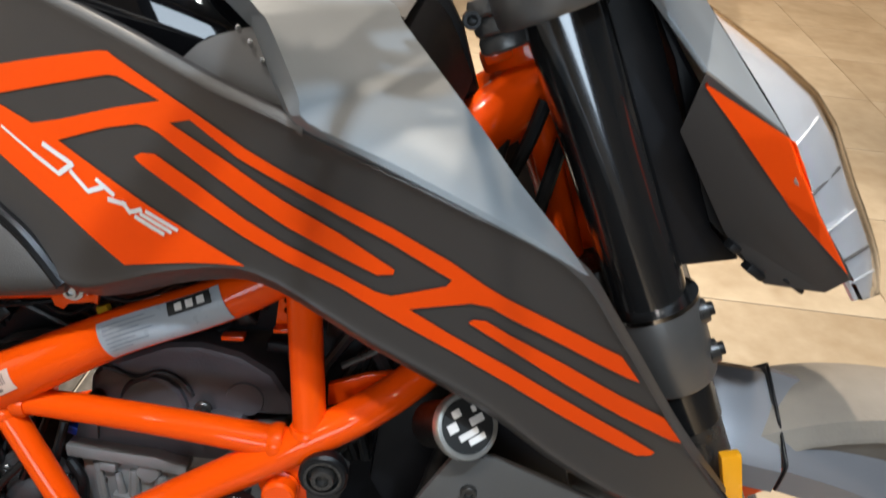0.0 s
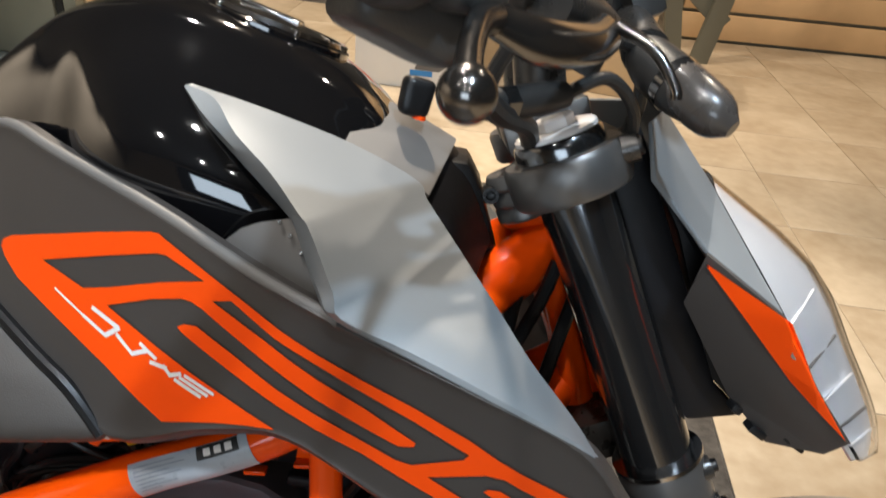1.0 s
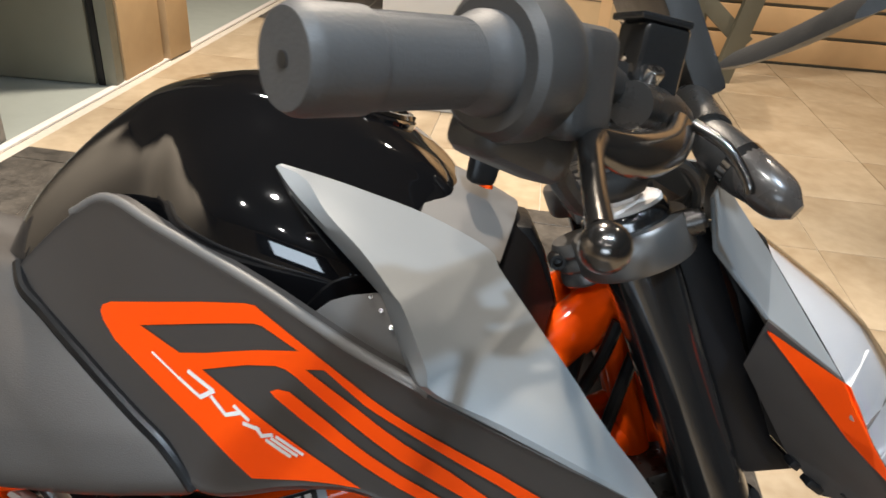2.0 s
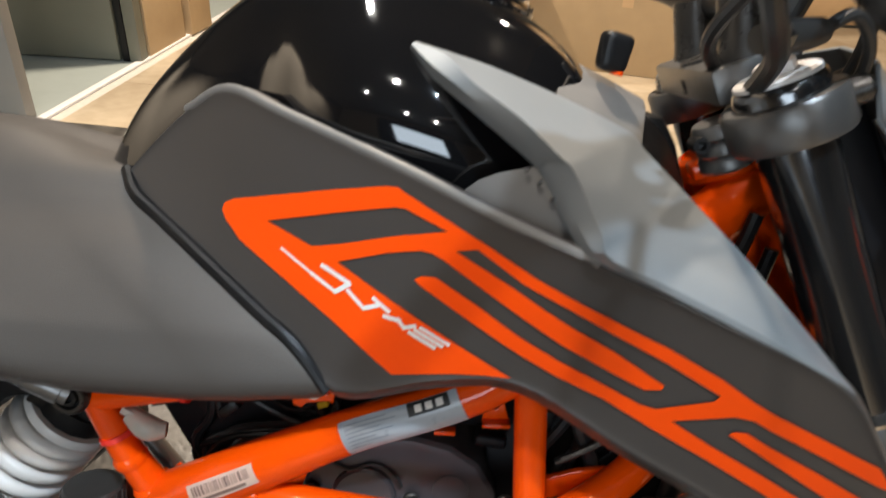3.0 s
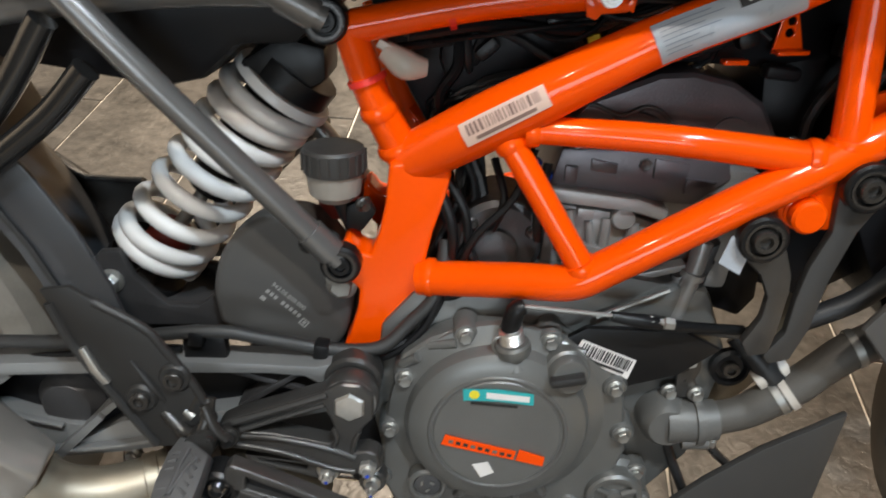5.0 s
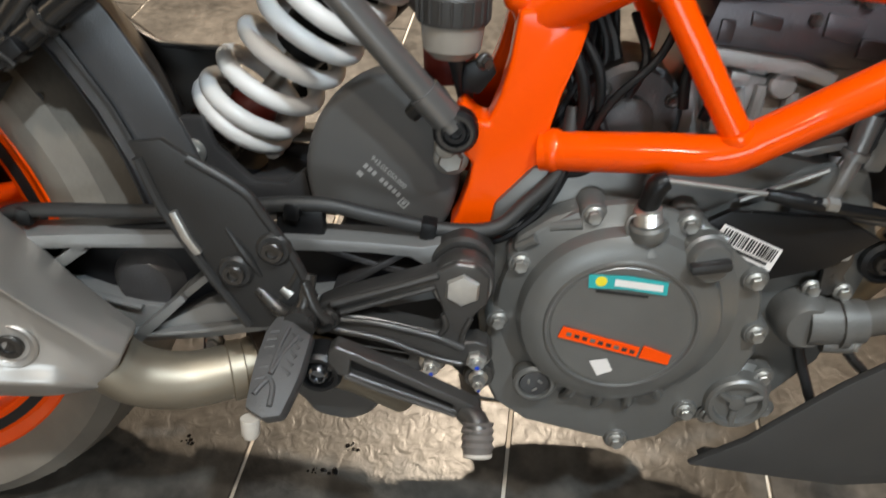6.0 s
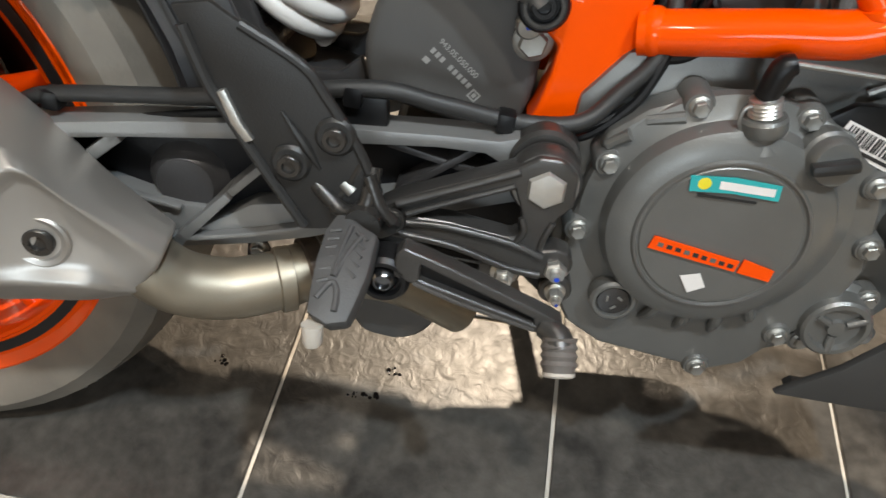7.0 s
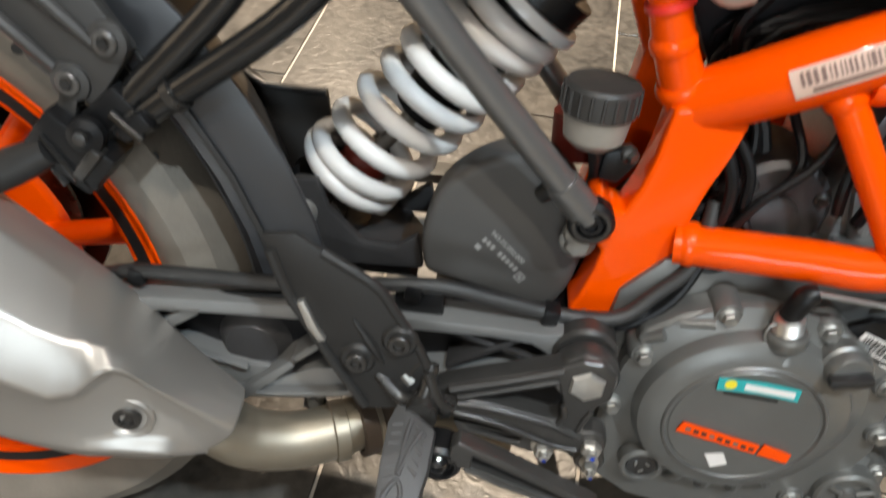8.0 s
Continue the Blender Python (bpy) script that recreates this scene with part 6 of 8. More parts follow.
part("cylinder_face", plate([(-0.2559, 0.5029), (-0.1936, 0.4943), (-0.1661, 0.4853), (-0.1620, 0.4640), (-0.2000, 0.4420), (-0.2400, 0.4420), (-0.2480, 0.4700)], -0.0680, -0.0600, 0.0022), CYL, cyl)
for x0, z0, x1, z1, r in ((-0.2135, 0.4920, -0.2151, 0.4550, 0.0042), (-0.1931, 0.4880, -0.1926, 0.4560, 0.0050), (-0.2272, 0.4895, -0.2219, 0.4580, 0.0032), (-0.2420, 0.4980, -0.2390, 0.4600, 0.0038), (-0.1760, 0.4880, -0.1770, 0.4620, 0.0030)):
    part("casting_rib", tube([(x0, -0.0685, z0), ((x0 + x1) / 2, -0.0700, (z0 + z1) / 2), (x1, -0.0690, z1)], [r, r * 1.1, r * 1.25], 10, 3), CYL, cyl)
part("casting_pad", plate([(-0.2296, 0.4724), (-0.2145, 0.4689), (-0.2156, 0.4638), (-0.2291, 0.4657)], -0.0755, -0.0660, 0.0012), CYL, cyl)
part("cylinder_foot", plate([(-0.2184, 0.4220), (-0.1843, 0.4380), (-0.1443, 0.4480), (-0.1349, 0.4690), (-0.1239, 0.4762), (-0.1309, 0.4379), (-0.1324, 0.4014), (-0.1855, 0.3993), (-0.2142, 0.4057)], -0.0725, -0.0580, 0.0024), HEAD, cyl, "dark cast cylinder foot")
part("cylinder_ledge", plate([(-0.1864, 0.4494), (-0.1502, 0.4594), (-0.1481, 0.4543), (-0.1844, 0.4436)], -0.0780, -0.0660, 0.0014), CYL, cyl)
part("casting_rib", tube([(-0.1527, -0.0735, 0.4483), (-0.1495, -0.0745, 0.4300), (-0.1462, -0.0740, 0.4110)], [0.0052, 0.0060, 0.0066], 12, 3), CYL, cyl)
part("casting_pad", lathe([(0, 0), (0.0080, 0), (0.0074, 0.005), (0.0045, 0.006), (0.0040, 0.004), (0, 0.004)], (-0.1460, -0.0770, 0.4433), (0, -1, 0), 24), CYL, cyl)
for x0, z0, x1, z1 in ((-0.2080, 0.4330, -0.1890, 0.4120), (-0.1760, 0.4300, -0.1700, 0.4080), (-0.1990, 0.4070, -0.1620, 0.4120)):
    part("casting_rib", tube([(x0, -0.0735, z0), (x1, -0.0745, z1)], [0.0026, 0.0034], 10, 2), HEAD, cyl)
part("coolant_tube", tube([(-0.1560, -0.0930, 0.4145), (-0.1271, -0.0950, 0.4118), (-0.0980, -0.0960, 0.4100)], 0.0046, 14, 2), MACHINED, eng, "dull steel coolant tube")
part("tube_sleeve", tube([(-0.1850, -0.0940, 0.4172), (-0.1700, -0.0945, 0.4148), (-0.1540, -0.0945, 0.4122)], [0.0060, 0.0075, 0.0068], 16, 3), BLACK, eng)
part("far_duct", plate([(-0.1275, 0.4735), (-0.0783, 0.4641), (-0.0751, 0.4136), (-0.0866, 0.3956), (-0.1079, 0.4027), (-0.1318, 0.4097)], -0.044, 0.03, 0.004), DEEP, eng)
part("head_cover", plate([(-0.250, 0.542), (-0.247, 0.567), (-0.236, 0.579), (-0.2225, 0.5840), (-0.1861, 0.5994), (-0.1613, 0.6012), (-0.1311, 0.5946), (-0.1079, 0.5799), (-0.0933, 0.5556), (-0.090, 0.541)], -0.058, 0.058, 0.008, segs=3), PLUM, eng, "plum-grey cam cover")
part("cam_arch", tube([(-0.2350, -0.0590, 0.5765), (-0.2287, -0.0595, 0.5757), (-0.2133, -0.0600, 0.5695), (-0.2049, -0.0600, 0.5709), (-0.1947, -0.0600, 0.5756), (-0.1839, -0.0600, 0.5738), (-0.1734, -0.0600, 0.5651), (-0.1690, -0.0590, 0.5560)], 0.0017, 10, 5), HEAD, eng)
part("cam_boss", lathe([(0, 0), (0.0270, 0), (0.0255, 0.005), (0.0230, 0.0068), (0, 0.0070)], (-0.1990, -0.0560, 0.5460), (0, -1, 0), 36), PLUM, eng)
part("cam_boss", lathe([(0, 0), (0.0150, 0), (0.0142, 0.004), (0, 0.0046)], (-0.1290, -0.0560, 0.5560), (0, -1, 0), 28), PLUM, eng)
for x, z in ((-0.242, 0.55), (-0.16, 0.548), (-0.085, 0.552), (-0.24, 0.48), (-0.19, 0.535), (-0.13, 0.455), (-0.21, 0.455)):
    bolt(eng, (x, -0.064, z), r=0.005, h=0.006, material=FORGED)
st = part("starter", lathe([(0, 0), (0.030, 0), (0.0345, 0.004), (0.0350, 0.060), (0.030, 0.064), (0, 0.064)], (-0.2941, -0.066, 0.4667), (0, 1, 0), 36), HEAD, eng, "dark starter motor behind the frame")
part("end_cap", lathe([(0, 0), (0.0200, 0), (0.0190, 0.005), (0.0150, 0.0075), (0, 0.0080)], (-0.2985, -0.0655, 0.4600), (0, -1, 0), 30), HEAD, st)
for a in (0.4, 2.5, 4.6):
    bolt(st, (-0.2941 + 0.027 * math.cos(a), -0.067, 0.4667 + 0.027 * math.sin(a)), r=0.0038, h=0.004, material=FORGED)
for pts, r in (([(-0.345, -0.07, 0.52), (-0.332, -0.078, 0.490), (-0.330, -0.076, 0.462), (-0.338, -0.070, 0.445)], 0.0042), ([(-0.338, -0.066, 0.522), (-0.322, -0.074, 0.497), (-0.318, -0.074, 0.470)], 0.0036), ([(-0.272, -0.070, 0.545), (-0.286, -0.080, 0.510), (-0.312, -0.082, 0.480), (-0.322, -0.078, 0.455)], 0.0030),
               ([(-0.262, -0.072, 0.535), (-0.268, -0.084, 0.500), (-0.266, -0.084, 0.478)], 0.0036), ([(-0.258, -0.078, 0.505), (-0.248, -0.082, 0.490), (-0.250, -0.080, 0.470)], 0.0042)):
    part("cable", tube(pts, r, 10, 5), BLACK, eng, "thin black engine cable")
part("sticker", face_label([(-0.1390, -0.1225, 0.5042), (-0.1233, -0.1225, 0.4966), (-0.1282, -0.1225, 0.4748), (-0.1443, -0.1225, 0.4835)]), STICKER, eng, "small white sticker")
# engine mount plates
mount = bp("engine_mount", plate([(-0.134, 0.490), (-0.134, 0.507), (-0.118, 0.518), (-0.104, 0.508), (-0.0975, 0.4915), (-0.0909, 0.4749), (-0.0893, 0.4610), (-0.0905, 0.4320), (-0.0934, 0.4093), (-0.1080, 0.4060), (-0.1145, 0.4179), (-0.1046, 0.4388), (-0.1038, 0.4568), (-0.1121, 0.4740), (-0.1246, 0.4850)], -0.122, -0.114, 0.002), CARRY, "dark grey engine mount plate")
part("front_leg", plate([(-0.073, 0.552), (-0.056, 0.558), (-0.041, 0.545), (-0.043, 0.528), (-0.0530, 0.5087), (-0.0627, 0.4708), (-0.0670, 0.4307), (-0.0753, 0.4035), (-0.0900, 0.3990), (-0.0960, 0.4060), (-0.0837, 0.4262), (-0.0825, 0.4558), (-0.0790, 0.4806), (-0.0700, 0.5082), (-0.0720, 0.5300)], -0.120, -0.112, 0.002), BELLY, mount)
for x, z in ((-0.058, 0.543), (-0.119, 0.504)):
    part("boss", lathe([(0, 0), (0.0165, 0), (0.0172, 0.002), (0.0172, 0.008), (0.0155, 0.010), (0.0115, 0.010), (0.011, 0.006), (0, 0.006)], (x, -0.120, z), (0, -1, 0), 28), BLACK, mount)
    part("ring", lathe([(0.0112, 0), (0.0132, 0), (0.0132, 0.0012), (0.0112, 0.0012)], (x, -0.1296, z), (0, -1, 0), 32), FORGED, mount)
    bolt(mount, (x, -0.1265, z), r=0.0085, h=0.007, material=FORGED, kind="cap")
bp("orange_boss", lathe([(0, 0), (0.012, 0), (0.012, 0.018), (0.010, 0.02), (0, 0.02)], (-0.090, -0.105, 0.5195), (0, -1, 0), 24), ORANGE)
bp("coolant_hose", tube([(0.055, -0.085, 0.66), (0.035, -0.092, 0.60), (0.026, -0.092, 0.543), (0.006, -0.094, 0.480), (-0.020, -0.094, 0.445), (-0.062, -0.090, 0.418)], 0.0085, 16, 6), SOFT, "thick black coolant hose")
# radiator side and cap
rad = bp("radiator", plate([(-0.02, 0.60), (0.02, 0.64), (0.07, 0.655), (0.13, 0.50), (0.10, 0.40), (0.02, 0.41), (-0.03, 0.50)], -0.072, 0.10, 0.004), DEEP, "black radiator behind the side panel")
RN = Vector((0.34, -0.78, 0.52)).normalized()
RU = Vector((0.84, 0.54, 0.26))
RU = (RU - RN * RU.dot(RN)).normalized()
RV = RN.cross(RU)
RC = Vector((0.0355, -0.1535, 0.6085))
rc = part("radiator_cap", lathe([(0, 0), (0.0200, 0), (0.0214, 0.0015), (0.0214, 0.0075), (0.0205, 0.0090), (0.0185, 0.0092), (0.0180, 0.0082), (0, 0.0082)], RC - RN * 0.0082, RN, 40), ZINC, rad, "steel radiator cap with warning print")
part("cap_print", lathe([(0, 0), (0.0176, 0), (0.0176, 0.0005), (0, 0.0005)], RC, RN, 40), INK, rc, "black printed disc")
for u, v, w, h in ((-0.004, 0.010, 0.006, 0.005), (0.008, 0.008, 0.003, 0.004), (-0.010, 0.003, 0.007, 0.006), (0.007, 0.001, 0.010, 0.005), (-0.002, -0.005, 0.014, 0.004), (0.002, -0.010, 0.012, 0.004)):
    at0 = RC + RN * 0.0008 + RU * u + RV * v
    part("print_bar", face_label([at0 - RU * w / 2 + RV * h / 2, at0 + RU * w / 2 + RV * h / 2, at0 + RU * w / 2 - RV * h / 2, at0 - RU * w / 2 - RV * h / 2], 0.0003), PAPER, rc)
part("cap_neck", lathe([(0, 0), (0.0165, 0), (0.0165, 0.05), (0, 0.05)], RC - RN * 0.0578, RN, 24), BLACK, rad)
bp("radiator_guard", plate([(0.028, 0.578), (0.056, 0.580), (0.13, 0.55), (0.15, 0.50), (0.12, 0.42), (0.03, 0.36), (0.0, 0.345), (-0.005, 0.40), (-0.045, 0.446), (-0.020, 0.486), (0.008, 0.545)], -0.146, -0.139, 0.003), SHIELD_PL, "charcoal plastic radiator guard with pale logo bars")
gd_ob = bpy.context.scene.objects.get("radiator_guard")
for k in range(3):
    x0, z0 = 0.012 + 0.0215 * k, 0.513 - 0.0115 * k
    part("logo_bar", plate([(x0, z0), (x0 + 0.018, z0 - 0.009), (x0 + 0.022, z0 - 0.022), (x0 + 0.004, z0 - 0.013)], -0.1475, -0.1465, 0), PAPER, gd_ob, "pale logo bar")
for x, z in ((0.041, 0.553), (-0.003, 0.462)):
    bolt(gd_ob, (x, -0.1465, z), r=0.0055, h=0.004, material=FORGED, kind="cap")
belly = bp("belly_pan", plate([(-0.212, 0.192), (-0.171, 0.222), (-0.138, 0.258), (-0.114, 0.283), (-0.075, 0.316), (-0.039, 0.339), (-0.017, 0.354), (-0.020, 0.314), (-0.024, 0.262), (-0.035, 0.190), (-0.087, 0.181), (-0.152, 0.186)], -0.118, -0.111, 0.002), BELLY, "charcoal plastic belly pan with a pointed end")
part("belly_flange", plate([(-0.200, 0.190), (-0.09, 0.182), (-0.038, 0.190), (-0.038, 0.195), (-0.09, 0.187), (-0.195, 0.195)], -0.113, -0.098, 0.001), COVER, belly)

# ---- rear suspension and swingarm ----
def forged(p0, p1, w0, w1, y0, y1, bevel=0.0026):
    """A flat forged bar between two side-view points, with its own width at each end."""
    a, b = Vector(p0), Vector(p1)
    d = (b - a).normalized()
    n = Vector((-d.y, d.x))
    return plate([tuple(a + n * w0), tuple(b + n * w1), tuple(b - n * w1), tuple(a - n * w0)], y0, y1, bevel)


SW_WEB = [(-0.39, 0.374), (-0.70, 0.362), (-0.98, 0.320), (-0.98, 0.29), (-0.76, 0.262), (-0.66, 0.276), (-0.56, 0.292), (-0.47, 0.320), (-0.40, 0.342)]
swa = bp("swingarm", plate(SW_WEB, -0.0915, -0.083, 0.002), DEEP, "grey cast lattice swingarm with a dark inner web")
SW_BARS = (
    ("upper_rail", [(-0.405, 0.386), (-0.433, 0.379), (-0.47, 0.380), (-0.525, 0.3795), (-0.594, 0.3775), (-0.667, 0.3725), (-0.707, 0.3685), (-0.86, 0.350), (-0.985, 0.325), (-0.985, 0.312), (-0.86, 0.338), (-0.71, 0.357), (-0.669, 0.361), (-0.595, 0.366), (-0.525, 0.3695), (-0.47, 0.3715), (-0.441, 0.370), (-0.415, 0.355)], -0.117, -0.0905),
    ("lower_rail", [(-0.655, 0.272), (-0.603, 0.280), (-0.558, 0.290), (-0.47, 0.318), (-0.40, 0.338), (-0.40, 0.352), (-0.47, 0.336), (-0.562, 0.318), (-0.597, 0.313), (-0.635, 0.291), (-0.66, 0.284)], -0.109, -0.0905),
    ("lower_lip", [(-0.660, 0.286), (-0.636, 0.288), (-0.593, 0.296), (-0.559, 0.3045), (-0.47, 0.330), (-0.47, 0.326), (-0.559, 0.3005), (-0.593, 0.292), (-0.636, 0.284), (-0.660, 0.282)], -0.117, -0.1085),
    ("gusset", [(-0.699, 0.321), (-0.676, 0.313), (-0.646, 0.307), (-0.620, 0.306), (-0.635, 0.291), (-0.66, 0.284), (-0.70, 0.27), (-0.80, 0.262), (-0.80, 0.300), (-0.73, 0.320)], -0.107, -0.0905),
    ("gusset_lip", [(-0.700, 0.3235), (-0.676, 0.3155), (-0.646, 0.3085), (-0.646, 0.3055), (-0.676, 0.312), (-0.700, 0.320)], -0.113, -0.1065))
for nm, ol, y0, y1 in SW_BARS:
    o = plate(ol, y0, y1, 0.0016)
    part(nm, mirrored(o), SWING, swa)
    part(nm, o, SWING, swa)
for p0, p1, w0, w1, y0 in (((-0.652, 0.281), (-0.610, 0.322), 0.0042, 0.0030, -0.117), ((-0.610, 0.322), (-0.566, 0.362), 0.0028, 0.0026, -0.113), ((-0.680, 0.359), (-0.735, 0.318), 0.0045, 0.004, -0.113),
                           ((-0.497, 0.334), (-0.441, 0.373), 0.0026, 0.0024, -0.112), ((-0.503, 0.368), (-0.428, 0.347), 0.0024, 0.0024, -0.110), ((-0.80, 0.344), (-0.80, 0.262), 0.008, 0.008, -0.112)):
    part("rib", forged(p0, p1, w0, w1, y0, -0.0905, 0.0012), HEAD if p0[0] > -0.55 else SWING, swa)
part("cross_tube", tube([(-0.645, -0.102, 0.320), (-0.645, -0.09, 0.320), (-0.645, 0.09, 0.320)], [0.020, 0.030, 0.030], 24, 1), HEAD, swa)
CLEVIS = [(-0.6290, 0.4300), (-0.6232, 0.4370), (-0.6063, 0.4373), (-0.5990, 0.4142), (-0.5730, 0.3878), (-0.5469, 0.3864), (-0.5307, 0.4000), (-0.5250, 0.3700), (-0.6500, 0.3640), (-0.6400, 0.4000)]
part("shock_clevis", plate(CLEVIS, -0.046, -0.036, 0.003), HEAD, swa)
part("shock_clevis", plate(CLEVIS, 0.036, 0.046, 0.003), HEAD, swa)
part("clevis_base", plate([(-0.66, 0.352), (-0.640, 0.388), (-0.590, 0.384), (-0.545, 0.372), (-0.53, 0.352)], -0.036, 0.036, 0.004), HEAD, swa)
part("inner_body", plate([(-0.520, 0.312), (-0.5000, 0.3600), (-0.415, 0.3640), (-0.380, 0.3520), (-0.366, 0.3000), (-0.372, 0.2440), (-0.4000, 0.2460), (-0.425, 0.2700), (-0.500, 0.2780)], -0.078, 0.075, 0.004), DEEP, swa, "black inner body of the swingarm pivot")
bolt(swa, (-0.6167, -0.047, 0.4100), r=0.0080, h=0.009, material=ZINC)
part("far_brace", tube([(-0.46, 0.10, 0.52), (-0.56, 0.10, 0.42), (-0.63, 0.10, 0.36)], 0.012, 12, 2), BLACK, swa)
part("pivot_boss", lathe([(0, 0), (0.0215, 0), (0.0225, 0.003), (0.0225, 0.020), (0.0205, 0.023), (0, 0.023)], (-0.404, -0.097, 0.367), (0, -1, 0), 36), CARRY, swa)
pn = part("pivot_nut", lathe([(0, 0), (0.0158, 0), (0.0152, 0.0020), (0, 0.0020)], (-0.4030, -0.1340, 0.3625), (0, -1, 0), 32), ZINC, swa, "large zinc pivot nut")
part("hex", lathe([(0.0128, 0), (0.0128, 0.0080), (0.0112, 0.0098), (0.006, 0.0104), (0, 0.0104)], (-0.4030, -0.1356, 0.3625), (0, -1, 0), 6, None, 0.5), ZINC, pn)

shock = bp("rear_shock", tube([(-0.452, 0, 0.595), (-0.507, 0, 0.522), (-0.541, 0, 0.480)], [0.022, 0.025, 0.020], 20, 2), BLACK, "rear shock with white coil spring")
S0, S1 = Vector((-0.480, 0, 0.556)), Vector((-0.604, 0, 0.403))
SD = (S1 - S0).normalized()
def wound(a, b, r, wire):
    """A progressive spring from its lower end up: a closed end turn, open turns, then closer and closer ones."""
    axis = (a - b).normalized()
    s = Vector((0, 1, 0))
    u = s.cross(axis)
    full = (b - a).length
    marks = [(0.0, 0.0), (0.54, 0.003), (1.54, 0.0125), (2.54, 0.037), (3.54, 0.067), (4.54, 0.0935), (5.54, 0.115), (6.54, 0.135), (7.54, 0.154), (8.54, 0.172), (9.5, full)]
    pts = []
    for i in range(248):
        n = 9.5 * i / 247
        for (n0, h0), (n1, h1) in zip(marks, marks[1:]):
            if n <= n1 + 1e-9:
                h = h0 + (h1 - h0) * (n - n0) / (n1 - n0)
                break
        th = 2 * math.pi * (0.3 - n)
        pts.append(b + axis * h + r * (math.cos(th) * s + math.sin(th) * u))
    return tube(pts, wire, 12, 1)


SHIFT = Vector((-0.0025, 0, 0.0020))
part("coil_spring", wound(S0 - SD * 0.004 + SHIFT, S1 - SD * 0.022 + SHIFT, 0.0370, 0.0072), SPRING, shock, "white coated coil spring")
part("spring_seat", lathe([(0.030, 0), (0.041, 0), (0.0425, 0.003), (0.0425, 0.008), (0.036, 0.010), (0.030, 0.010)], S0 - SD * 0.020, SD, 36), SPRING, shock)
part("preload_ring", lathe([(0.02, 0), (0.036, 0), (0.036, 0.02), (0.02, 0.02)], S0 - SD * 0.038, SD, 16), BLACK, shock)
part("bump_rubber", lathe([(0, 0), (0.015, 0), (0.0195, 0.010), (0.0195, 0.024), (0.014, 0.036), (0, 0.036)], S1 - SD * 0.050, SD, 24), RED, shock, "dark red bump rubber")
part("rod", tube([S0 + SD * 0.05, S1 - SD * 0.01], 0.0062, 14, 1), STEEL, shock)
part("lower_seat", lathe([(0, 0), (0.036, 0), (0.038, 0.004), (0.036, 0.012), (0, 0.014)], S1 - SD * 0.002, SD, 28), BLACK, shock)
part("lower_eye", tube([(-0.607, -0.033, 0.398), (-0.607, 0.033, 0.398)], 0.016, 18, 1), FORGED, shock)
part("upper_mount", plate([(-0.498, 0.592), (-0.465, 0.613), (-0.430, 0.605), (-0.430, 0.58), (-0.456, 0.566), (-0.48, 0.575)], -0.03, 0.03, 0.006), BLACK, shock, "black upper shock mount")
bp("battery_box", plate([(-0.612, 0.69), (-0.566, 0.66), (-0.40, 0.678), (-0.42, 0.635), (-0.445, 0.612), (-0.487, 0.610), (-0.515, 0.585), (-0.545, 0.578), (-0.66, 0.595), (-0.75, 0.66), (-0.75, 0.72)], -0.06, 0.06, 0.008), DEEP, "black under-seat box")
res = bp("brake_reservoir", lathe([(0, 0), (0.013, 0), (0.0195, 0.006), (0.0212, 0.020), (0.0215, 0.026), (0, 0.026)], (-0.4205, -0.066, 0.499), (0, 0, 1), 32), MILKY, "milky brake fluid reservoir with black cap")
part("cap", lathe([(0, 0), (0.0232, 0), (0.0236, 0.002), (0.0236, 0.0165), (0.022, 0.0190), (0, 0.0195)], (-0.4205, -0.066, 0.522), (0, 0, 1), 36), CAP, res, "ribbed faded black cap")
for k in range(20):
    a = 2 * math.pi * k / 20
    part("cap_rib", tube([(-0.4205 + 0.0238 * math.cos(a), -0.066 + 0.0238 * math.sin(a), 0.524), (-0.4205 + 0.0238 * math.cos(a), -0.066 + 0.0238 * math.sin(a), 0.538)], 0.0012, 6, 1), CAP, res)
bolt(res, (-0.398, -0.078, 0.500), (0.5, -0.8, -0.1), 0.0042, 0.006, FORGED)
part("clamp_bracket", plate([(-0.4120, 0.4950), (-0.3950, 0.5020), (-0.3890, 0.4900), (-0.4000, 0.4740), (-0.4130, 0.4760)], -0.070, -0.062, 0.003), BLACK, res)
part("outlet_hose", tube([(-0.418, -0.066, 0.50), (-0.414, -0.06, 0.485), (-0.41, -0.045, 0.46), (-0.42, -0.03, 0.43)], 0.006, 12, 4), SOFT, res)
bp("red_cup", lathe([(0.0, 0), (0.018, 0), (0.02, 0.03), (0, 0.03)], (-0.424, -0.02, 0.47), (0, 0, 1), 24), RED, "dark red rubber boot")
SHIELD = [(-0.525, 0.39), (-0.526, 0.415), (-0.515, 0.448), (-0.494, 0.470), (-0.468, 0.482), (-0.440, 0.479), (-0.418, 0.456), (-0.410, 0.425), (-0.414, 0.384), (-0.428, 0.359), (-0.455, 0.361), (-0.50, 0.372), (-0.52, 0.378)]
sh = bp("sprocket_shield", plate(SHIELD, -0.060, -0.026, 0.013, curve=3, segs=5), SHIELD_PL, "charcoal plastic shield with stamped part number")
part("bracket", tube([(-0.447, -0.064, 0.456), (-0.440, -0.066, 0.462), (-0.420, -0.07, 0.462)], [0.006, 0.0065, 0.006], 12, 3), COVER, sh)
bolt(sh, (-0.4175, -0.071, 0.4275), (0, -1, 0), 0.0095, 0.007, STEEL)


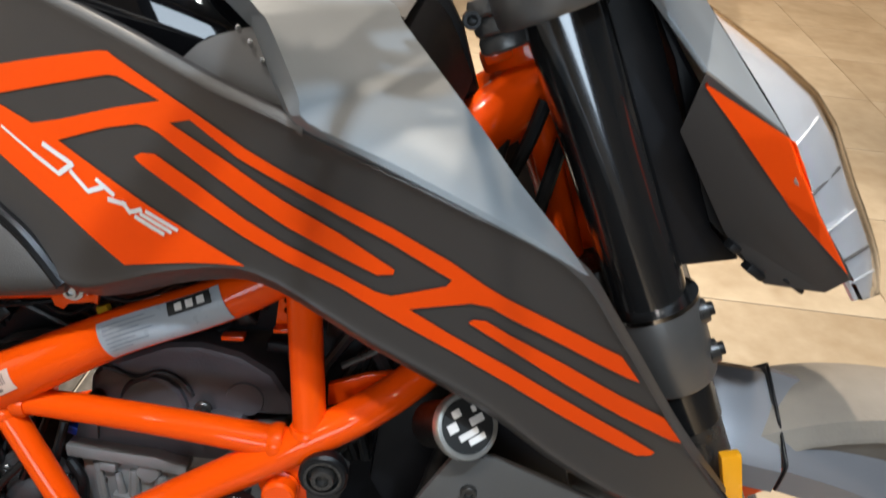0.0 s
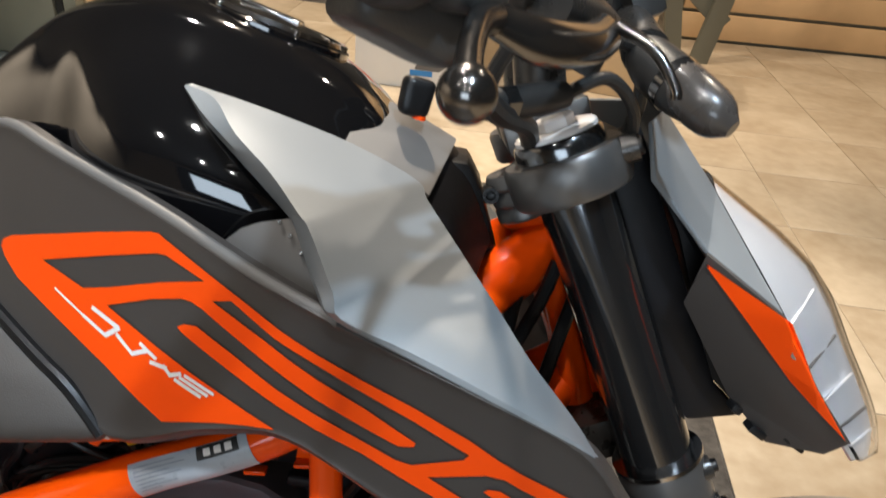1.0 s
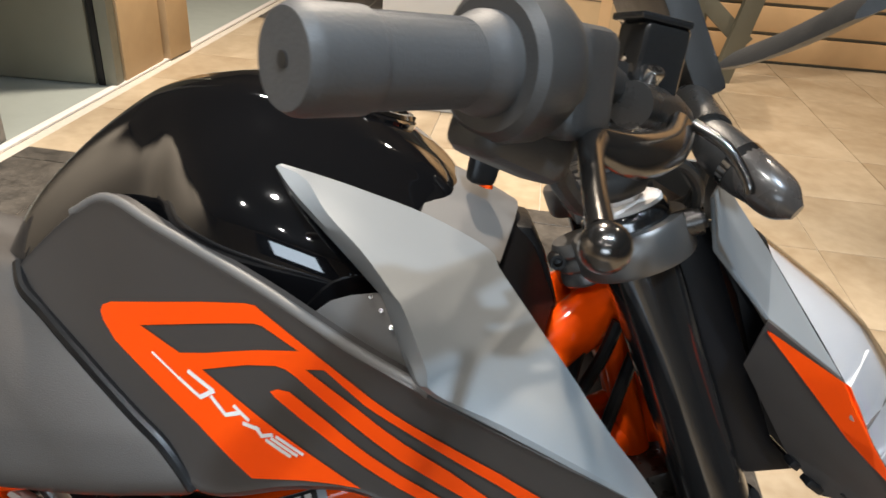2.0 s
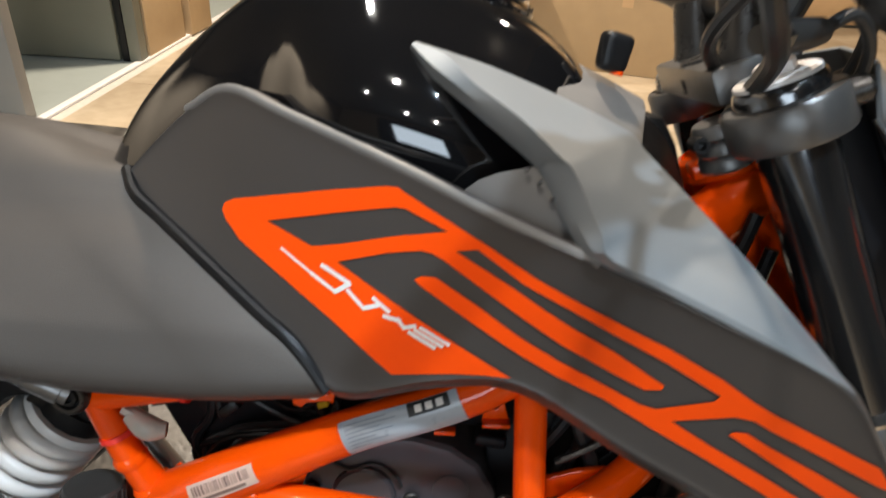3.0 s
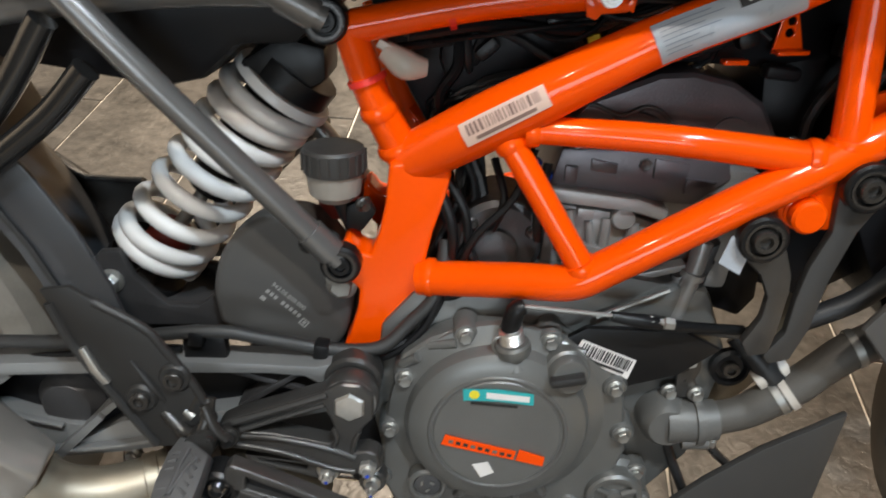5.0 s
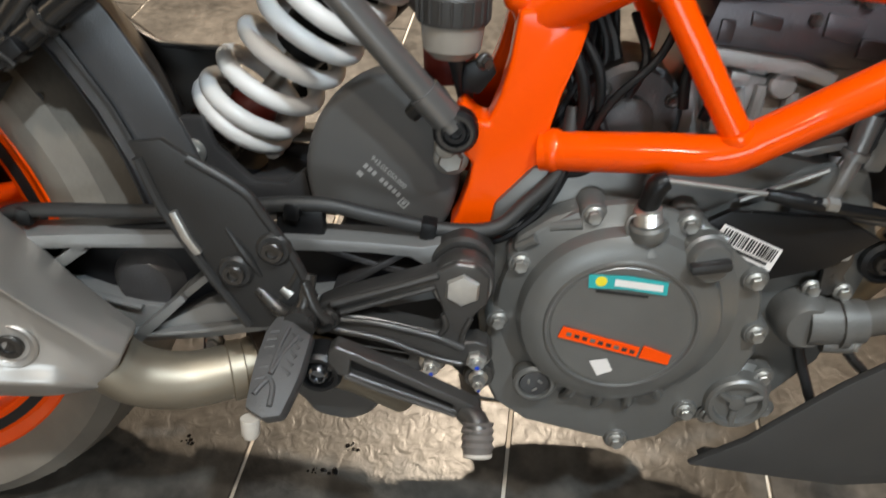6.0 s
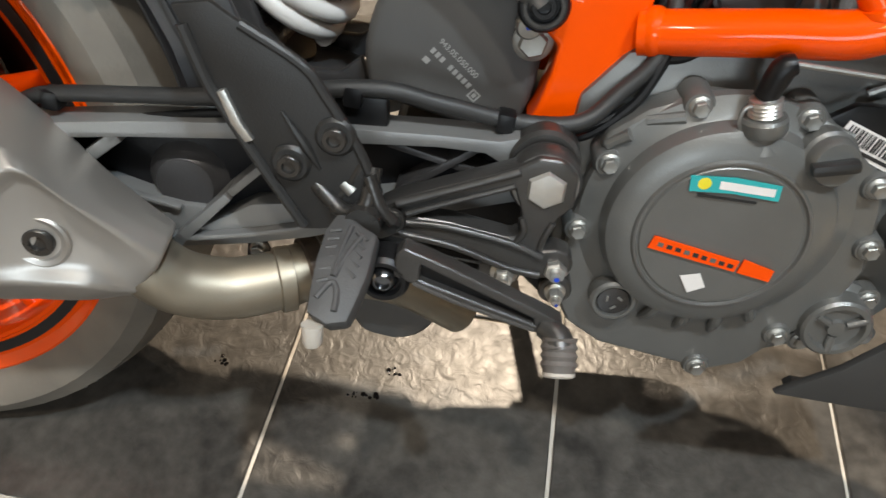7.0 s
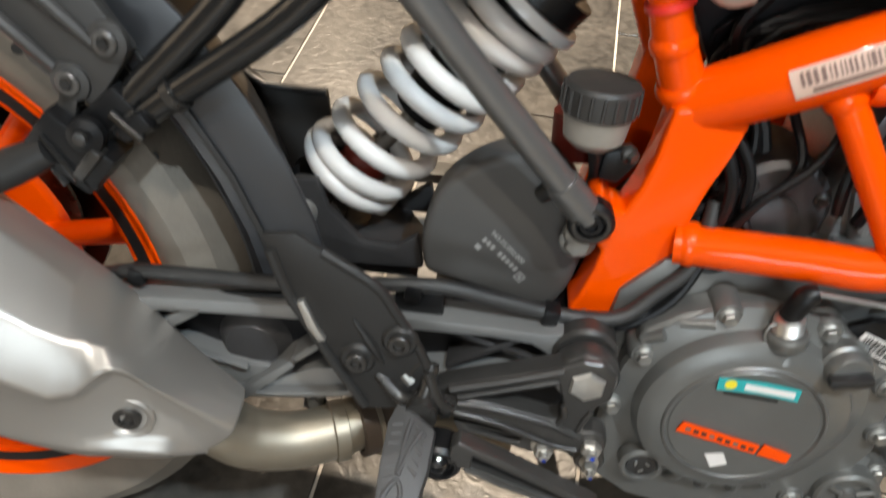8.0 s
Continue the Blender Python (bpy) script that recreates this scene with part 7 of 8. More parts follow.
def writing(text, size, m, material, parent, label):
    c = bpy.data.curves.new("writing", "FONT")
    c.body, c.size, c.extrude = text, size, 0.0002
    t = bpy.data.objects.new("writing", c)
    me = bpy.data.meshes.new_from_object(t)
    bpy.data.objects.remove(t)
    me.materials.append(material)
    me.name = "writing"
    o = new("writing", me)
    o.parent = parent
    o.matrix_local = m
    o["label"] = label
    return o


WM = Matrix(((0.74, 0.67, 0, -0.4775), (0, 0, -1, -0.0604), (-0.67, 0.74, 0, 0.4190), (0, 0, 0, 1)))
writing("943.05.050.000", 0.0056, WM, PRINT_GREY, sh, "stamped part number")
for u, v, w, h in [(0.0002 + 0.0042 * k + (0.0035 if k > 2 else 0), -0.0085, 0.0028, 0.0040) for k in range(8)] + [(0.0005, -0.0165, 0.0045, 0.0042), (0.0385, -0.0125, 0.0072, 0.0012), (0.0385, -0.0065, 0.0072, 0.0012), (0.0385, -0.0125, 0.0012, 0.0072), (0.0445, -0.0125, 0.0012, 0.0072), (0.0408, -0.0105, 0.0026, 0.0034)]:
    bmx = bmesh.new()
    bmx.faces.new([bmx.verts.new(WM @ Vector((u + a * w, v + b * h, 0.0002))) for a, b in ((0, 0), (1, 0), (1, 1), (0, 1))])
    part("print_bar", bmx, PRINT_GREY, sh)

# hugger in front of the rear tyre
hrows = []
for k in range(8):
    a = math.radians(6 + 8 * k)
    r = 0.322
    hrows.append([(REAR[0] + (r + d) * math.cos(a), y, REAR[2] + (r + d) * math.sin(a)) for y, d in ((-0.060, -0.004), (-0.045, 0.003), (0, 0.006), (0.045, 0.003), (0.060, -0.004))])
hug = bp("hugger", loft(hrows, 2, 3, 0.003), HUGGER, "charcoal plastic rear hugger")
arc = [math.radians(11 + 7.5 * k) for k in range(9)]
skirt = [(REAR[0] + 0.337 * math.cos(a), REAR[2] + 0.337 * math.sin(a)) for a in arc] + [(REAR[0] + 0.388 * math.cos(a), REAR[2] + 0.388 * math.sin(a)) for a in reversed(arc)]
part("side_skirt", plate(skirt, -0.086, -0.081, 0.002), HUGGER, hug, "flat charcoal side of the hugger")
part("skirt_fold", plate([(REAR[0] + r * math.cos(a), REAR[2] + r * math.sin(a)) for r, s in ((0.346, arc), (0.351, arc[::-1])) for a in s], -0.0885, -0.0855, 0.001), COVER, hug)

part("far_skirt", plate([(-0.7100, 0.4900), (-0.6759, 0.4640), (-0.6236, 0.4625), (-0.6180, 0.4119), (-0.6360, 0.3699), (-0.6700, 0.3700), (-0.6900, 0.4200)], 0.058, 0.064, 0.0015), COVER, hug, "black far side of the hugger")
part("far_lip", tube([(-0.7000, 0.057, 0.4790), (-0.6759, 0.056, 0.4640), (-0.6236, 0.056, 0.4625)], 0.0032, 8, 2), HUGGER, hug)

# footrest carrier, lever and heel guard
CARRIER = [(-0.4195, 0.3762), (-0.455, 0.3622), (-0.4911, 0.3485), (-0.503, 0.342), (-0.509, 0.330), (-0.504, 0.316), (-0.494, 0.3205), (-0.4559, 0.3140), (-0.4214, 0.3010), (-0.4016, 0.2970), (-0.387, 0.2970), (-0.3795, 0.305), (-0.3825, 0.317), (-0.391, 0.3205), (-0.4000, 0.3185), (-0.3985, 0.330), (-0.393, 0.343), (-0.385, 0.352), (-0.385, 0.373), (-0.395, 0.382), (-0.409, 0.383)]
CARRIER_GAP = [(-0.4215, 0.3610), (-0.4576, 0.3475), (-0.4830, 0.3362), (-0.4597, 0.3340), (-0.4210, 0.3262), (-0.4150, 0.3300), (-0.4160, 0.3450)]
fc = bp("footrest_carrier", plate(CARRIER, -0.143, -0.126, 0.0028, holes=[CARRIER_GAP], segs=3), CARRY, "black forged footrest carrier")
for pts, r in (([(-0.4195, -0.1430, 0.3735), (-0.455, -0.1445, 0.3598), (-0.492, -0.1445, 0.3455)], [0.0030, 0.0026, 0.0032]), ([(-0.4215, -0.1430, 0.3638), (-0.4576, -0.144, 0.3500), (-0.486, -0.144, 0.3385)], [0.0022, 0.0020, 0.0022]),
               ([(-0.486, -0.1435, 0.3318), (-0.4597, -0.1435, 0.3310), (-0.421, -0.1435, 0.3230), (-0.400, -0.143, 0.3140)], [0.0024, 0.0024, 0.0024, 0.0030]), ([(-0.494, -0.143, 0.3235), (-0.4559, -0.1435, 0.3170), (-0.4214, -0.1435, 0.3040), (-0.400, -0.143, 0.3000)], [0.0028, 0.0024, 0.0024, 0.0026]),
               ([(-0.4155, -0.143, 0.3420), (-0.4130, -0.1435, 0.3330), (-0.4170, -0.143, 0.3240)], [0.0020, 0.0024, 0.0020]), ([(-0.396, -0.143, 0.3400), (-0.4000, -0.1435, 0.3300), (-0.4020, -0.143, 0.3200)], [0.0020, 0.0022, 0.0020])):
    part("edge_rail", tube(pts, r, 12, 3), CARRY, fc)
part("hub_rim", lathe([(0.0172, 0), (0.0206, 0), (0.0200, 0.0010), (0.0176, 0.0010)], (-0.4035, -0.1376, 0.3630), (0, -1, 0), 40), TUBE_GREY, fc)
part("lower_bracket", plate([(-0.488, 0.3095), (-0.4600, 0.3060), (-0.4297, 0.3030), (-0.4150, 0.3035), (-0.4110, 0.2960), (-0.4180, 0.2875), (-0.4310, 0.2875), (-0.4560, 0.2950), (-0.4840, 0.3000)], -0.139, -0.127, 0.0026, holes=[[(-0.4780, 0.3060), (-0.4390, 0.3010), (-0.4390, 0.2960), (-0.4560, 0.2985), (-0.4760, 0.3035)]]), CARRY, fc)
part("lower_bracket", plate([(-0.416, 0.3000), (-0.388, 0.3000), (-0.381, 0.2900), (-0.385, 0.2790), (-0.397, 0.2780), (-0.409, 0.2900)], -0.134, -0.124, 0.003), BLACK, fc)
part("hub", lathe([(0, 0), (0.0210, 0), (0.0222, 0.003), (0.0222, 0.013), (0.0205, 0.016), (0.0170, 0.016), (0.0160, 0.011), (0, 0.011)], (-0.4035, -0.122, 0.3630), (0, -1, 0), 40), CARRY, fc)
for x, z, r in ((-0.4223, 0.2974, 0.0068), (-0.3901, 0.3055, 0.0074), (-0.3877, 0.2852, 0.0052)):
    part("boss", lathe([(0, 0), (0.0112, 0), (0.0112, 0.012), (0.0098, 0.014), (0, 0.014)], (x, -0.125, z), (0, -1, 0), 24), CARRY, fc)
    bolt(fc, (x, -0.1395, z), r=r, h=0.009, material=ZINC)
    part("stud", lathe([(0, 0), (r * 0.5, 0), (r * 0.46, 0.0045), (0, 0.005)], (x, -0.1480, z), (0, -1, 0), 16), ZINC, fc)
    part("paint_mark", lathe([(0, 0), (r * 0.24, 0), (0, 0.0003)], (x + 0.0006, -0.1531, z - 0.0008), (0, -1, 0), 12), BLUE, fc)
PEDAL = [(-0.4870, 0.3370), (-0.4820, 0.3420), (-0.4700, 0.3372), (-0.4542, 0.3304), (-0.3930, 0.3010), (-0.3860, 0.2965), (-0.3870, 0.2885), (-0.3945, 0.2855), (-0.4020, 0.2885), (-0.4529, 0.3062), (-0.4769, 0.3170), (-0.4880, 0.3215)]
lever = bp("brake_pedal", plate(PEDAL, -0.187, -0.174, 0.0022, holes=[[(-0.4720, 0.3310), (-0.4040, 0.2992), (-0.4030, 0.2950), (-0.4730, 0.3205)]], segs=3), CARRY, "black forged brake pedal with a recessed arm")
part("recess", plate([(-0.476, 0.3340), (-0.400, 0.2995), (-0.400, 0.2915), (-0.478, 0.3180)], -0.1815, -0.1760, 0.0005), BLACK, lever)
part("worn_edge", plate([(-0.4770, 0.3172), (-0.4529, 0.3066), (-0.4030, 0.2898), (-0.4030, 0.2922), (-0.4529, 0.3092), (-0.4760, 0.3196)], -0.1880, -0.1865, 0.0006), SHIELD_PL, lever, "rubbed bare lower edge")
part("elbow", tube([(-0.398, -0.184, 0.2925), (-0.389, -0.190, 0.2905), (-0.387, -0.196, 0.285)], [0.0065, 0.0085, 0.009], 14, 3), CARRY, lever)
part("pivot", lathe([(0, 0), (0.0150, 0), (0.0158, 0.003), (0.0158, 0.018), (0.0135, 0.021), (0.0110, 0.021), (0.0100, 0.017), (0, 0.017)], (-0.4943, -0.166, 0.3170), (0, -1, 0), 32), BLACK, lever)
part("pivot_bolt", lathe([(0, 0), (0.0088, 0), (0.0076, 0.003), (0.0052, 0.0055), (0.0045, 0.0055), (0.0040, 0.003), (0, 0.003)], (-0.4943, -0.1830, 0.3170), (0, -1, 0), 28), FORK, lever, "dark countersunk socket bolt")
bm = lathe([(0, 0)] + [(0.0098 if k % 2 else 0.0112, 0.003 + 0.0026 * k) for k in range(8)] + [(0.0095, 0.0235), (0, 0.0235)], (-0.3875, -0.188, 0.2915), (0.05, -0.62, -0.78), 24)
tip = part("pedal_tip", bm, mat("taupe_rubber", (0.12, 0.105, 0.095), 0.6, var=0.2), lever, "grooved taupe rubber pedal tip")
part("tip_plug", lathe([(0, 0), (0.0098, 0), (0.0098, 0.002), (0.0085, 0.003), (0, 0.003)], (-0.3863, -0.2024, 0.2733), (0.05, -0.62, -0.78), 24), WHITE_PL, tip)
HEEL = [(-0.611, 0.460), (-0.590, 0.463), (-0.571, 0.450), (-0.542, 0.433), (-0.531, 0.417), (-0.514, 0.388), (-0.500, 0.355), (-0.505, 0.335), (-0.538, 0.328), (-0.549, 0.327), (-0.572, 0.370), (-0.592, 0.406), (-0.599, 0.430)]
hg = bp("heel_guard", plate(HEEL, -0.154, -0.149, 0.0018), COVER, "black plastic heel guard")
part("rim_bead", tube([(-0.606, -0.153, 0.450), (-0.597, -0.153, 0.420), (-0.589, -0.153, 0.404), (-0.570, -0.153, 0.368), (-0.548, -0.153, 0.330)], 0.004, 10, 4), COVER, hg)
part("rim_bead", tube([(-0.575, -0.153, 0.452), (-0.543, -0.153, 0.432), (-0.531, -0.153, 0.415), (-0.514, -0.153, 0.386), (-0.502, -0.153, 0.356)], 0.0032, 10, 4), COVER, hg)
part("rib", tube([(-0.556, -0.154, 0.405), (-0.544, -0.1545, 0.385), (-0.536, -0.154, 0.370)], [0.001, 0.003, 0.001], 8, 4), COVER, hg)
part("metal_edge", plate([(-0.5907, 0.4147), (-0.5863, 0.4164), (-0.5790, 0.3968), (-0.5731, 0.3868), (-0.5780, 0.3850), (-0.5850, 0.3963)], -0.1575, -0.1530, 0.0008), ZINC, hg, "bare metal edge plate")
for x, z in ((-0.526, 0.392), (-0.553, 0.373)):
    part("boss", lathe([(0, 0), (0.012, 0), (0.012, 0.002), (0.010, 0.004), (0, 0.004)], (x, -0.153, z), (0, -1, 0), 24), COVER, hg)
    bolt(hg, (x, -0.157, z), r=0.0072, h=0.004, material=FORGED, kind="cap")
for pts, r in (([(-0.540, -0.150, 0.358), (-0.522, -0.158, 0.345), (-0.508, -0.160, 0.352), (-0.505, -0.150, 0.372)], 0.005), ([(-0.530, -0.150, 0.345), (-0.520, -0.150, 0.36), (-0.512, -0.150, 0.375)], 0.0045), ([(-0.507, -0.156, 0.37), (-0.500, -0.160, 0.352), (-0.492, -0.160, 0.342)], 0.004)):
    part("stay", tube(pts, r, 12, 4), FORGED, hg)
part("spring_lug", tube([(-0.523, -0.151, 0.361), (-0.517, -0.153, 0.356)], 0.004, 12, 1), STEEL, hg)
bolt(hg, (-0.4945, -0.150, 0.336), r=0.006, h=0.008, material=FORGED)
PEG = [Vector(q) for q in ((-0.5247, -0.165, 0.3477), (-0.5168, -0.168, 0.3493), (-0.5070, -0.175, 0.3469), (-0.4978, -0.182, 0.3466), (-0.4988, -0.210, 0.3390), (-0.5014, -0.222, 0.3336), (-0.5056, -0.236, 0.3264), (-0.5160, -0.240, 0.3268), (-0.5275, -0.235, 0.3303), (-0.5281, -0.222, 0.3355), (-0.5285, -0.205, 0.3425), (-0.5286, -0.180, 0.3454))]
dn = Vector((0.001, 0.007, -0.011))
mid_top, mid_low = Vector((-0.5130, -0.203, 0.3440)), Vector((-0.512, -0.199, 0.326))
k = len(PEG)
faces = [[PEG[i], PEG[(i + 1) % k], mid_top] for i in range(k)] + [[PEG[i] + dn, mid_low, PEG[(i + 1) % k] + dn] for i in range(k)] + [[PEG[i], PEG[i] + dn, PEG[(i + 1) % k] + dn, PEG[(i + 1) % k]] for i in range(k)]
peg = bp("footrest", shell(faces, 0, 0.0025), GRIP, "ribbed grey rubber footrest", sharp=40)


def on_peg(u, v):
    """A place on the tread: u across from left to right, v from the pivot to the tip."""
    left = Vector((-0.5275, -0.170, 0.3472)).lerp(Vector((-0.5275, -0.235, 0.3303)), v)
    right = Vector((-0.5000, -0.182, 0.3466)).lerp(Vector((-0.5056, -0.236, 0.3264)), v)
    return left.lerp(right, u) + Vector((0, -0.0004, 0.0008)) * (1.6 - 2.4 * abs(u - 0.5)) + Vector((0, -0.001, 0.0022)) * math.sin(math.pi * v)


for u0, u1, vs in ((0.10, 0.34, (0.10, 0.20, 0.30, 0.42, 0.54, 0.66)), (0.66, 0.92, (0.12, 0.23, 0.34, 0.45, 0.56))):
    for v in vs:
        w = 0.05 if u0 < 0.5 else -0.06
        part("tread_rib", tube([on_peg(u0, v + w), on_peg(u1, v)], [0.0011, 0.0014], 6, 1), GRIP, peg)
for pts in ([(0.52, 0.02), (0.46, 0.30), (0.44, 0.62)], [(0.80, 0.08), (0.62, 0.34), (0.46, 0.62)], [(0.18, 0.86), (0.36, 0.72), (0.50, 0.68), (0.62, 0.76), (0.66, 0.94)]):
    part("tread_rib", tube([on_peg(u, v) for u, v in pts], 0.0018, 8, 3), GRIP, peg)
part("peg_pivot", tube([(-0.508, -0.150, 0.342), (-0.509, -0.172, 0.344)], 0.011, 14, 1), FORGED, peg)
part("feeler_tip", lathe([(0, 0), (0.006, 0), (0.0055, 0.010), (0.004, 0.013), (0, 0.0135)], (-0.5238, -0.2360, 0.3230), (0, -0.25, -1), 18), WHITE_PL, peg, "pale feeler tip")

# silencer
# rows from the nose back; each runs over the back, the top, the ridge, the recessed side and the belly
SIL = [
    [(-0.640, -0.132, 0.308), (-0.634, -0.150, 0.316), (-0.633, -0.160, 0.312), (-0.635, -0.170, 0.304), (-0.640, -0.171, 0.298), (-0.648, -0.170, 0.288), (-0.654, -0.168, 0.280), (-0.658, -0.168, 0.274), (-0.664, -0.158, 0.266), (-0.664, -0.140, 0.266), (-0.650, -0.126, 0.288)],
    [(-0.688, -0.118, 0.336), (-0.682, -0.150, 0.346), (-0.675, -0.172, 0.351), (-0.674, -0.188, 0.353), (-0.676, -0.183, 0.345), (-0.680, -0.180, 0.325), (-0.677, -0.181, 0.302), (-0.676, -0.188, 0.293), (-0.690, -0.172, 0.268), (-0.690, -0.130, 0.260), (-0.684, -0.105, 0.310)],
    [(-0.724, -0.112, 0.372), (-0.716, -0.150, 0.377), (-0.703, -0.184, 0.384), (-0.696, -0.199, 0.380), (-0.699, -0.190, 0.368), (-0.702, -0.187, 0.338), (-0.706, -0.187, 0.306), (-0.709, -0.194, 0.296), (-0.722, -0.178, 0.270), (-0.725, -0.120, 0.260), (-0.720, -0.092, 0.330)],
    [(-0.768, -0.110, 0.410), (-0.758, -0.150, 0.420), (-0.742, -0.193, 0.398), (-0.736, -0.206, 0.354), (-0.739, -0.202, 0.346), (-0.742, -0.199, 0.330), (-0.743, -0.198, 0.310), (-0.744, -0.199, 0.299), (-0.757, -0.182, 0.272), (-0.762, -0.120, 0.260), (-0.756, -0.090, 0.350)],
    [(-0.86, -0.110, 0.490), (-0.855, -0.150, 0.500), (-0.835, -0.197, 0.468), (-0.820, -0.212, 0.410), (-0.822, -0.210, 0.398), (-0.825, -0.208, 0.370), (-0.826, -0.205, 0.335), (-0.828, -0.204, 0.322), (-0.84, -0.186, 0.298), (-0.845, -0.120, 0.286), (-0.85, -0.090, 0.40)],
    [(-0.98, -0.110, 0.60), (-0.97, -0.150, 0.61), (-0.95, -0.200, 0.57), (-0.93, -0.216, 0.485), (-0.93, -0.214, 0.472), (-0.93, -0.212, 0.44), (-0.93, -0.208, 0.40), (-0.93, -0.206, 0.385), (-0.94, -0.190, 0.35), (-0.95, -0.120, 0.34), (-0.96, -0.090, 0.47)]]
bm = loft(SIL, 3, 1, closed=True)
es = [e for e in bm.edges if len(e.link_faces) == 2 and e.calc_face_angle(0) > 0.33]
bmesh.ops.bevel(bm, geom=es, offset=0.0035, segments=3, profile=0.5, affect="EDGES", clamp_overlap=True)
sil = bp("silencer", bm, ALU, "brushed steel silencer with a recessed bolted side", sharp=40)
part("recess_cup", lathe([(0.0175, -0.006), (0.0180, 0.0010), (0.0165, 0.0022), (0.0135, 0.0012), (0.0115, -0.0015), (0.0105, -0.006)], (-0.7005, -0.1852, 0.323), (0.12, -1, 0.05), 36), ALU, sil)
bolt(sil, (-0.7005, -0.1848, 0.323), (0.12, -1, 0.05), 0.0092, 0.004, FORGED, "cap")
bp("exhaust_pipe", tube([(-0.668, -0.148, 0.296), (-0.655, -0.147, 0.281), (-0.638, -0.142, 0.266), (-0.610, -0.132, 0.257), (-0.578, -0.118, 0.258), (-0.552, -0.100, 0.258), (-0.50, -0.075, 0.235), (-0.45, -0.05, 0.19)], [0.022, 0.0225, 0.0225, 0.022, 0.0215, 0.021, 0.02, 0.02], 28, 6), PIPE, "heat-tinted exhaust pipe")
pc = bp("pipe_clamp", lathe([(0.0215, -0.006), (0.0238, -0.005), (0.0238, 0.005), (0.0215, 0.006)], (-0.576, -0.117, 0.258), (1, 0.5, 0.0), 32), PIPE, "steel pipe clamp")
part("inlet_sleeve", lathe([(0.0215, -0.010), (0.0262, -0.009), (0.0268, 0.004), (0.0262, 0.030), (0.021, 0.034)], (-0.556, -0.104, 0.258), (1, 0.65, 0.0), 32), RUST, pc, "rusty brown muffler inlet sleeve")
part("clamp_band", lathe([(0.0262, -0.0022), (0.0284, -0.0018), (0.0284, 0.0018), (0.0262, 0.0022)], (-0.5525, -0.1015, 0.258), (1, 0.65, 0.0), 32), PIPE, pc)
part("clamp_lug", plate([(-0.6060, 0.2790), (-0.5960, 0.2830), (-0.5900, 0.2640), (-0.5980, 0.2560), (-0.6090, 0.2600)], -0.100, -0.094, 0.0015), HEAD, pc)
bolt(pc, (-0.5985, -0.1005, 0.2705), (0, -1, 0), 0.0050, 0.006)
bp("collector_box", plate([(-0.556, 0.2000), (-0.5407, 0.1790), (-0.5306, 0.1650), (-0.5150, 0.1600), (-0.4992, 0.1590), (-0.4787, 0.1700), (-0.4597, 0.2014), (-0.440, 0.235), (-0.450, 0.26), (-0.55, 0.26)], -0.062, -0.022, 0.012, curve=3, segs=3), SHIELD_PL, "grey exhaust collector box")

# rear brake hose and wiring
bp("brake_hose", tube([(-0.80, -0.09, 0.35), (-0.748, -0.100, 0.372), (-0.715, -0.104, 0.382), (-0.611, -0.110, 0.391), (-0.516, -0.110, 0.404), (-0.470, -0.106, 0.396), (-0.425, -0.101, 0.386), (-0.385, -0.100, 0.388), (-0.362, -0.092, 0.406), (-0.34, -0.085, 0.432), (-0.335, -0.07, 0.47)], 0.0054, 16, 6), HOSE, "black braided brake hose with clips")
for x, y, z in ((-0.524, -0.109, 0.399), (-0.722, -0.103, 0.378), (-0.430, -0.101, 0.386)):
    bp("hose_clip", box((x, y, z), (0.012, 0.0145, 0.0135), (0, 8, 0), 0.003), BLACK)
bp("hose_bracket", box((-0.520, -0.104, 0.386), (0.034, 0.012, 0.024), bevel=0.003), BLACK, "black hose bracket")
bp("wire", tube([(-0.70, -0.10, 0.362), (-0.62, -0.108, 0.378), (-0.54, -0.106, 0.384)], 0.003, 8, 5), BLACK)
bp("wire", tube([(-0.415, -0.096, 0.375), (-0.385, -0.098, 0.382), (-0.35, -0.09, 0.402), (-0.33, -0.08, 0.44)], 0.0028, 8, 6), BLACK)
rng = random.Random(21)
for k in range(16):
    x0 = -0.36 + 0.2 * rng.random()
    p = [(x0, -0.055 + 0.05 * rng.random(), 0.64 + 0.02 * rng.random()), (x0 - 0.02 + 0.05 * rng.random(), -0.05 + 0.05 * rng.random(), 0.60), (-0.35 + 0.04 * rng.random(), -0.05 + 0.06 * rng.random(), 0.56 + 0.02 * rng.random()), (-0.345 + 0.04 * rng.random(), -0.05 + 0.05 * rng.random(), 0.50), (-0.35 + 0.05 * rng.random(), -0.05, 0.44)]
    bp("wire", tube(p, rng.choice((0.0022, 0.003, 0.0045)), 8, 6), BLACK if k % 3 else SOFT)
con = bp("connector", tube([(-0.381, -0.075, 0.613), (-0.366, -0.078, 0.604), (-0.352, -0.076, 0.602)], [0.007, 0.010, 0.006], 12, 4), WHITE_PL, "white cable connector")
part("lock_tab", box((-0.380, -0.076, 0.616), (0.012, 0.010, 0.006), (0, 30, 0), 0.001), WHITE_PL, con)
bp("relay_box", box((-0.280, -0.035, 0.648), (0.040, 0.04, 0.024), (0, -8, 0), 0.004), DEEP, "black relay box under the seat")
bp("connector", plate([(-0.2066, 0.6624), (-0.1920, 0.6648), (-0.1909, 0.6541), (-0.2057, 0.6527)], -0.066, -0.056, 0.0018), STICKER, "pale blue cable connector")
bp("yellow_plug", box((-0.2351, -0.050, 0.6210), (0.009, 0.007, 0.006), (0, -20, 0), 0.0014), YELLOW, "small yellow plug")
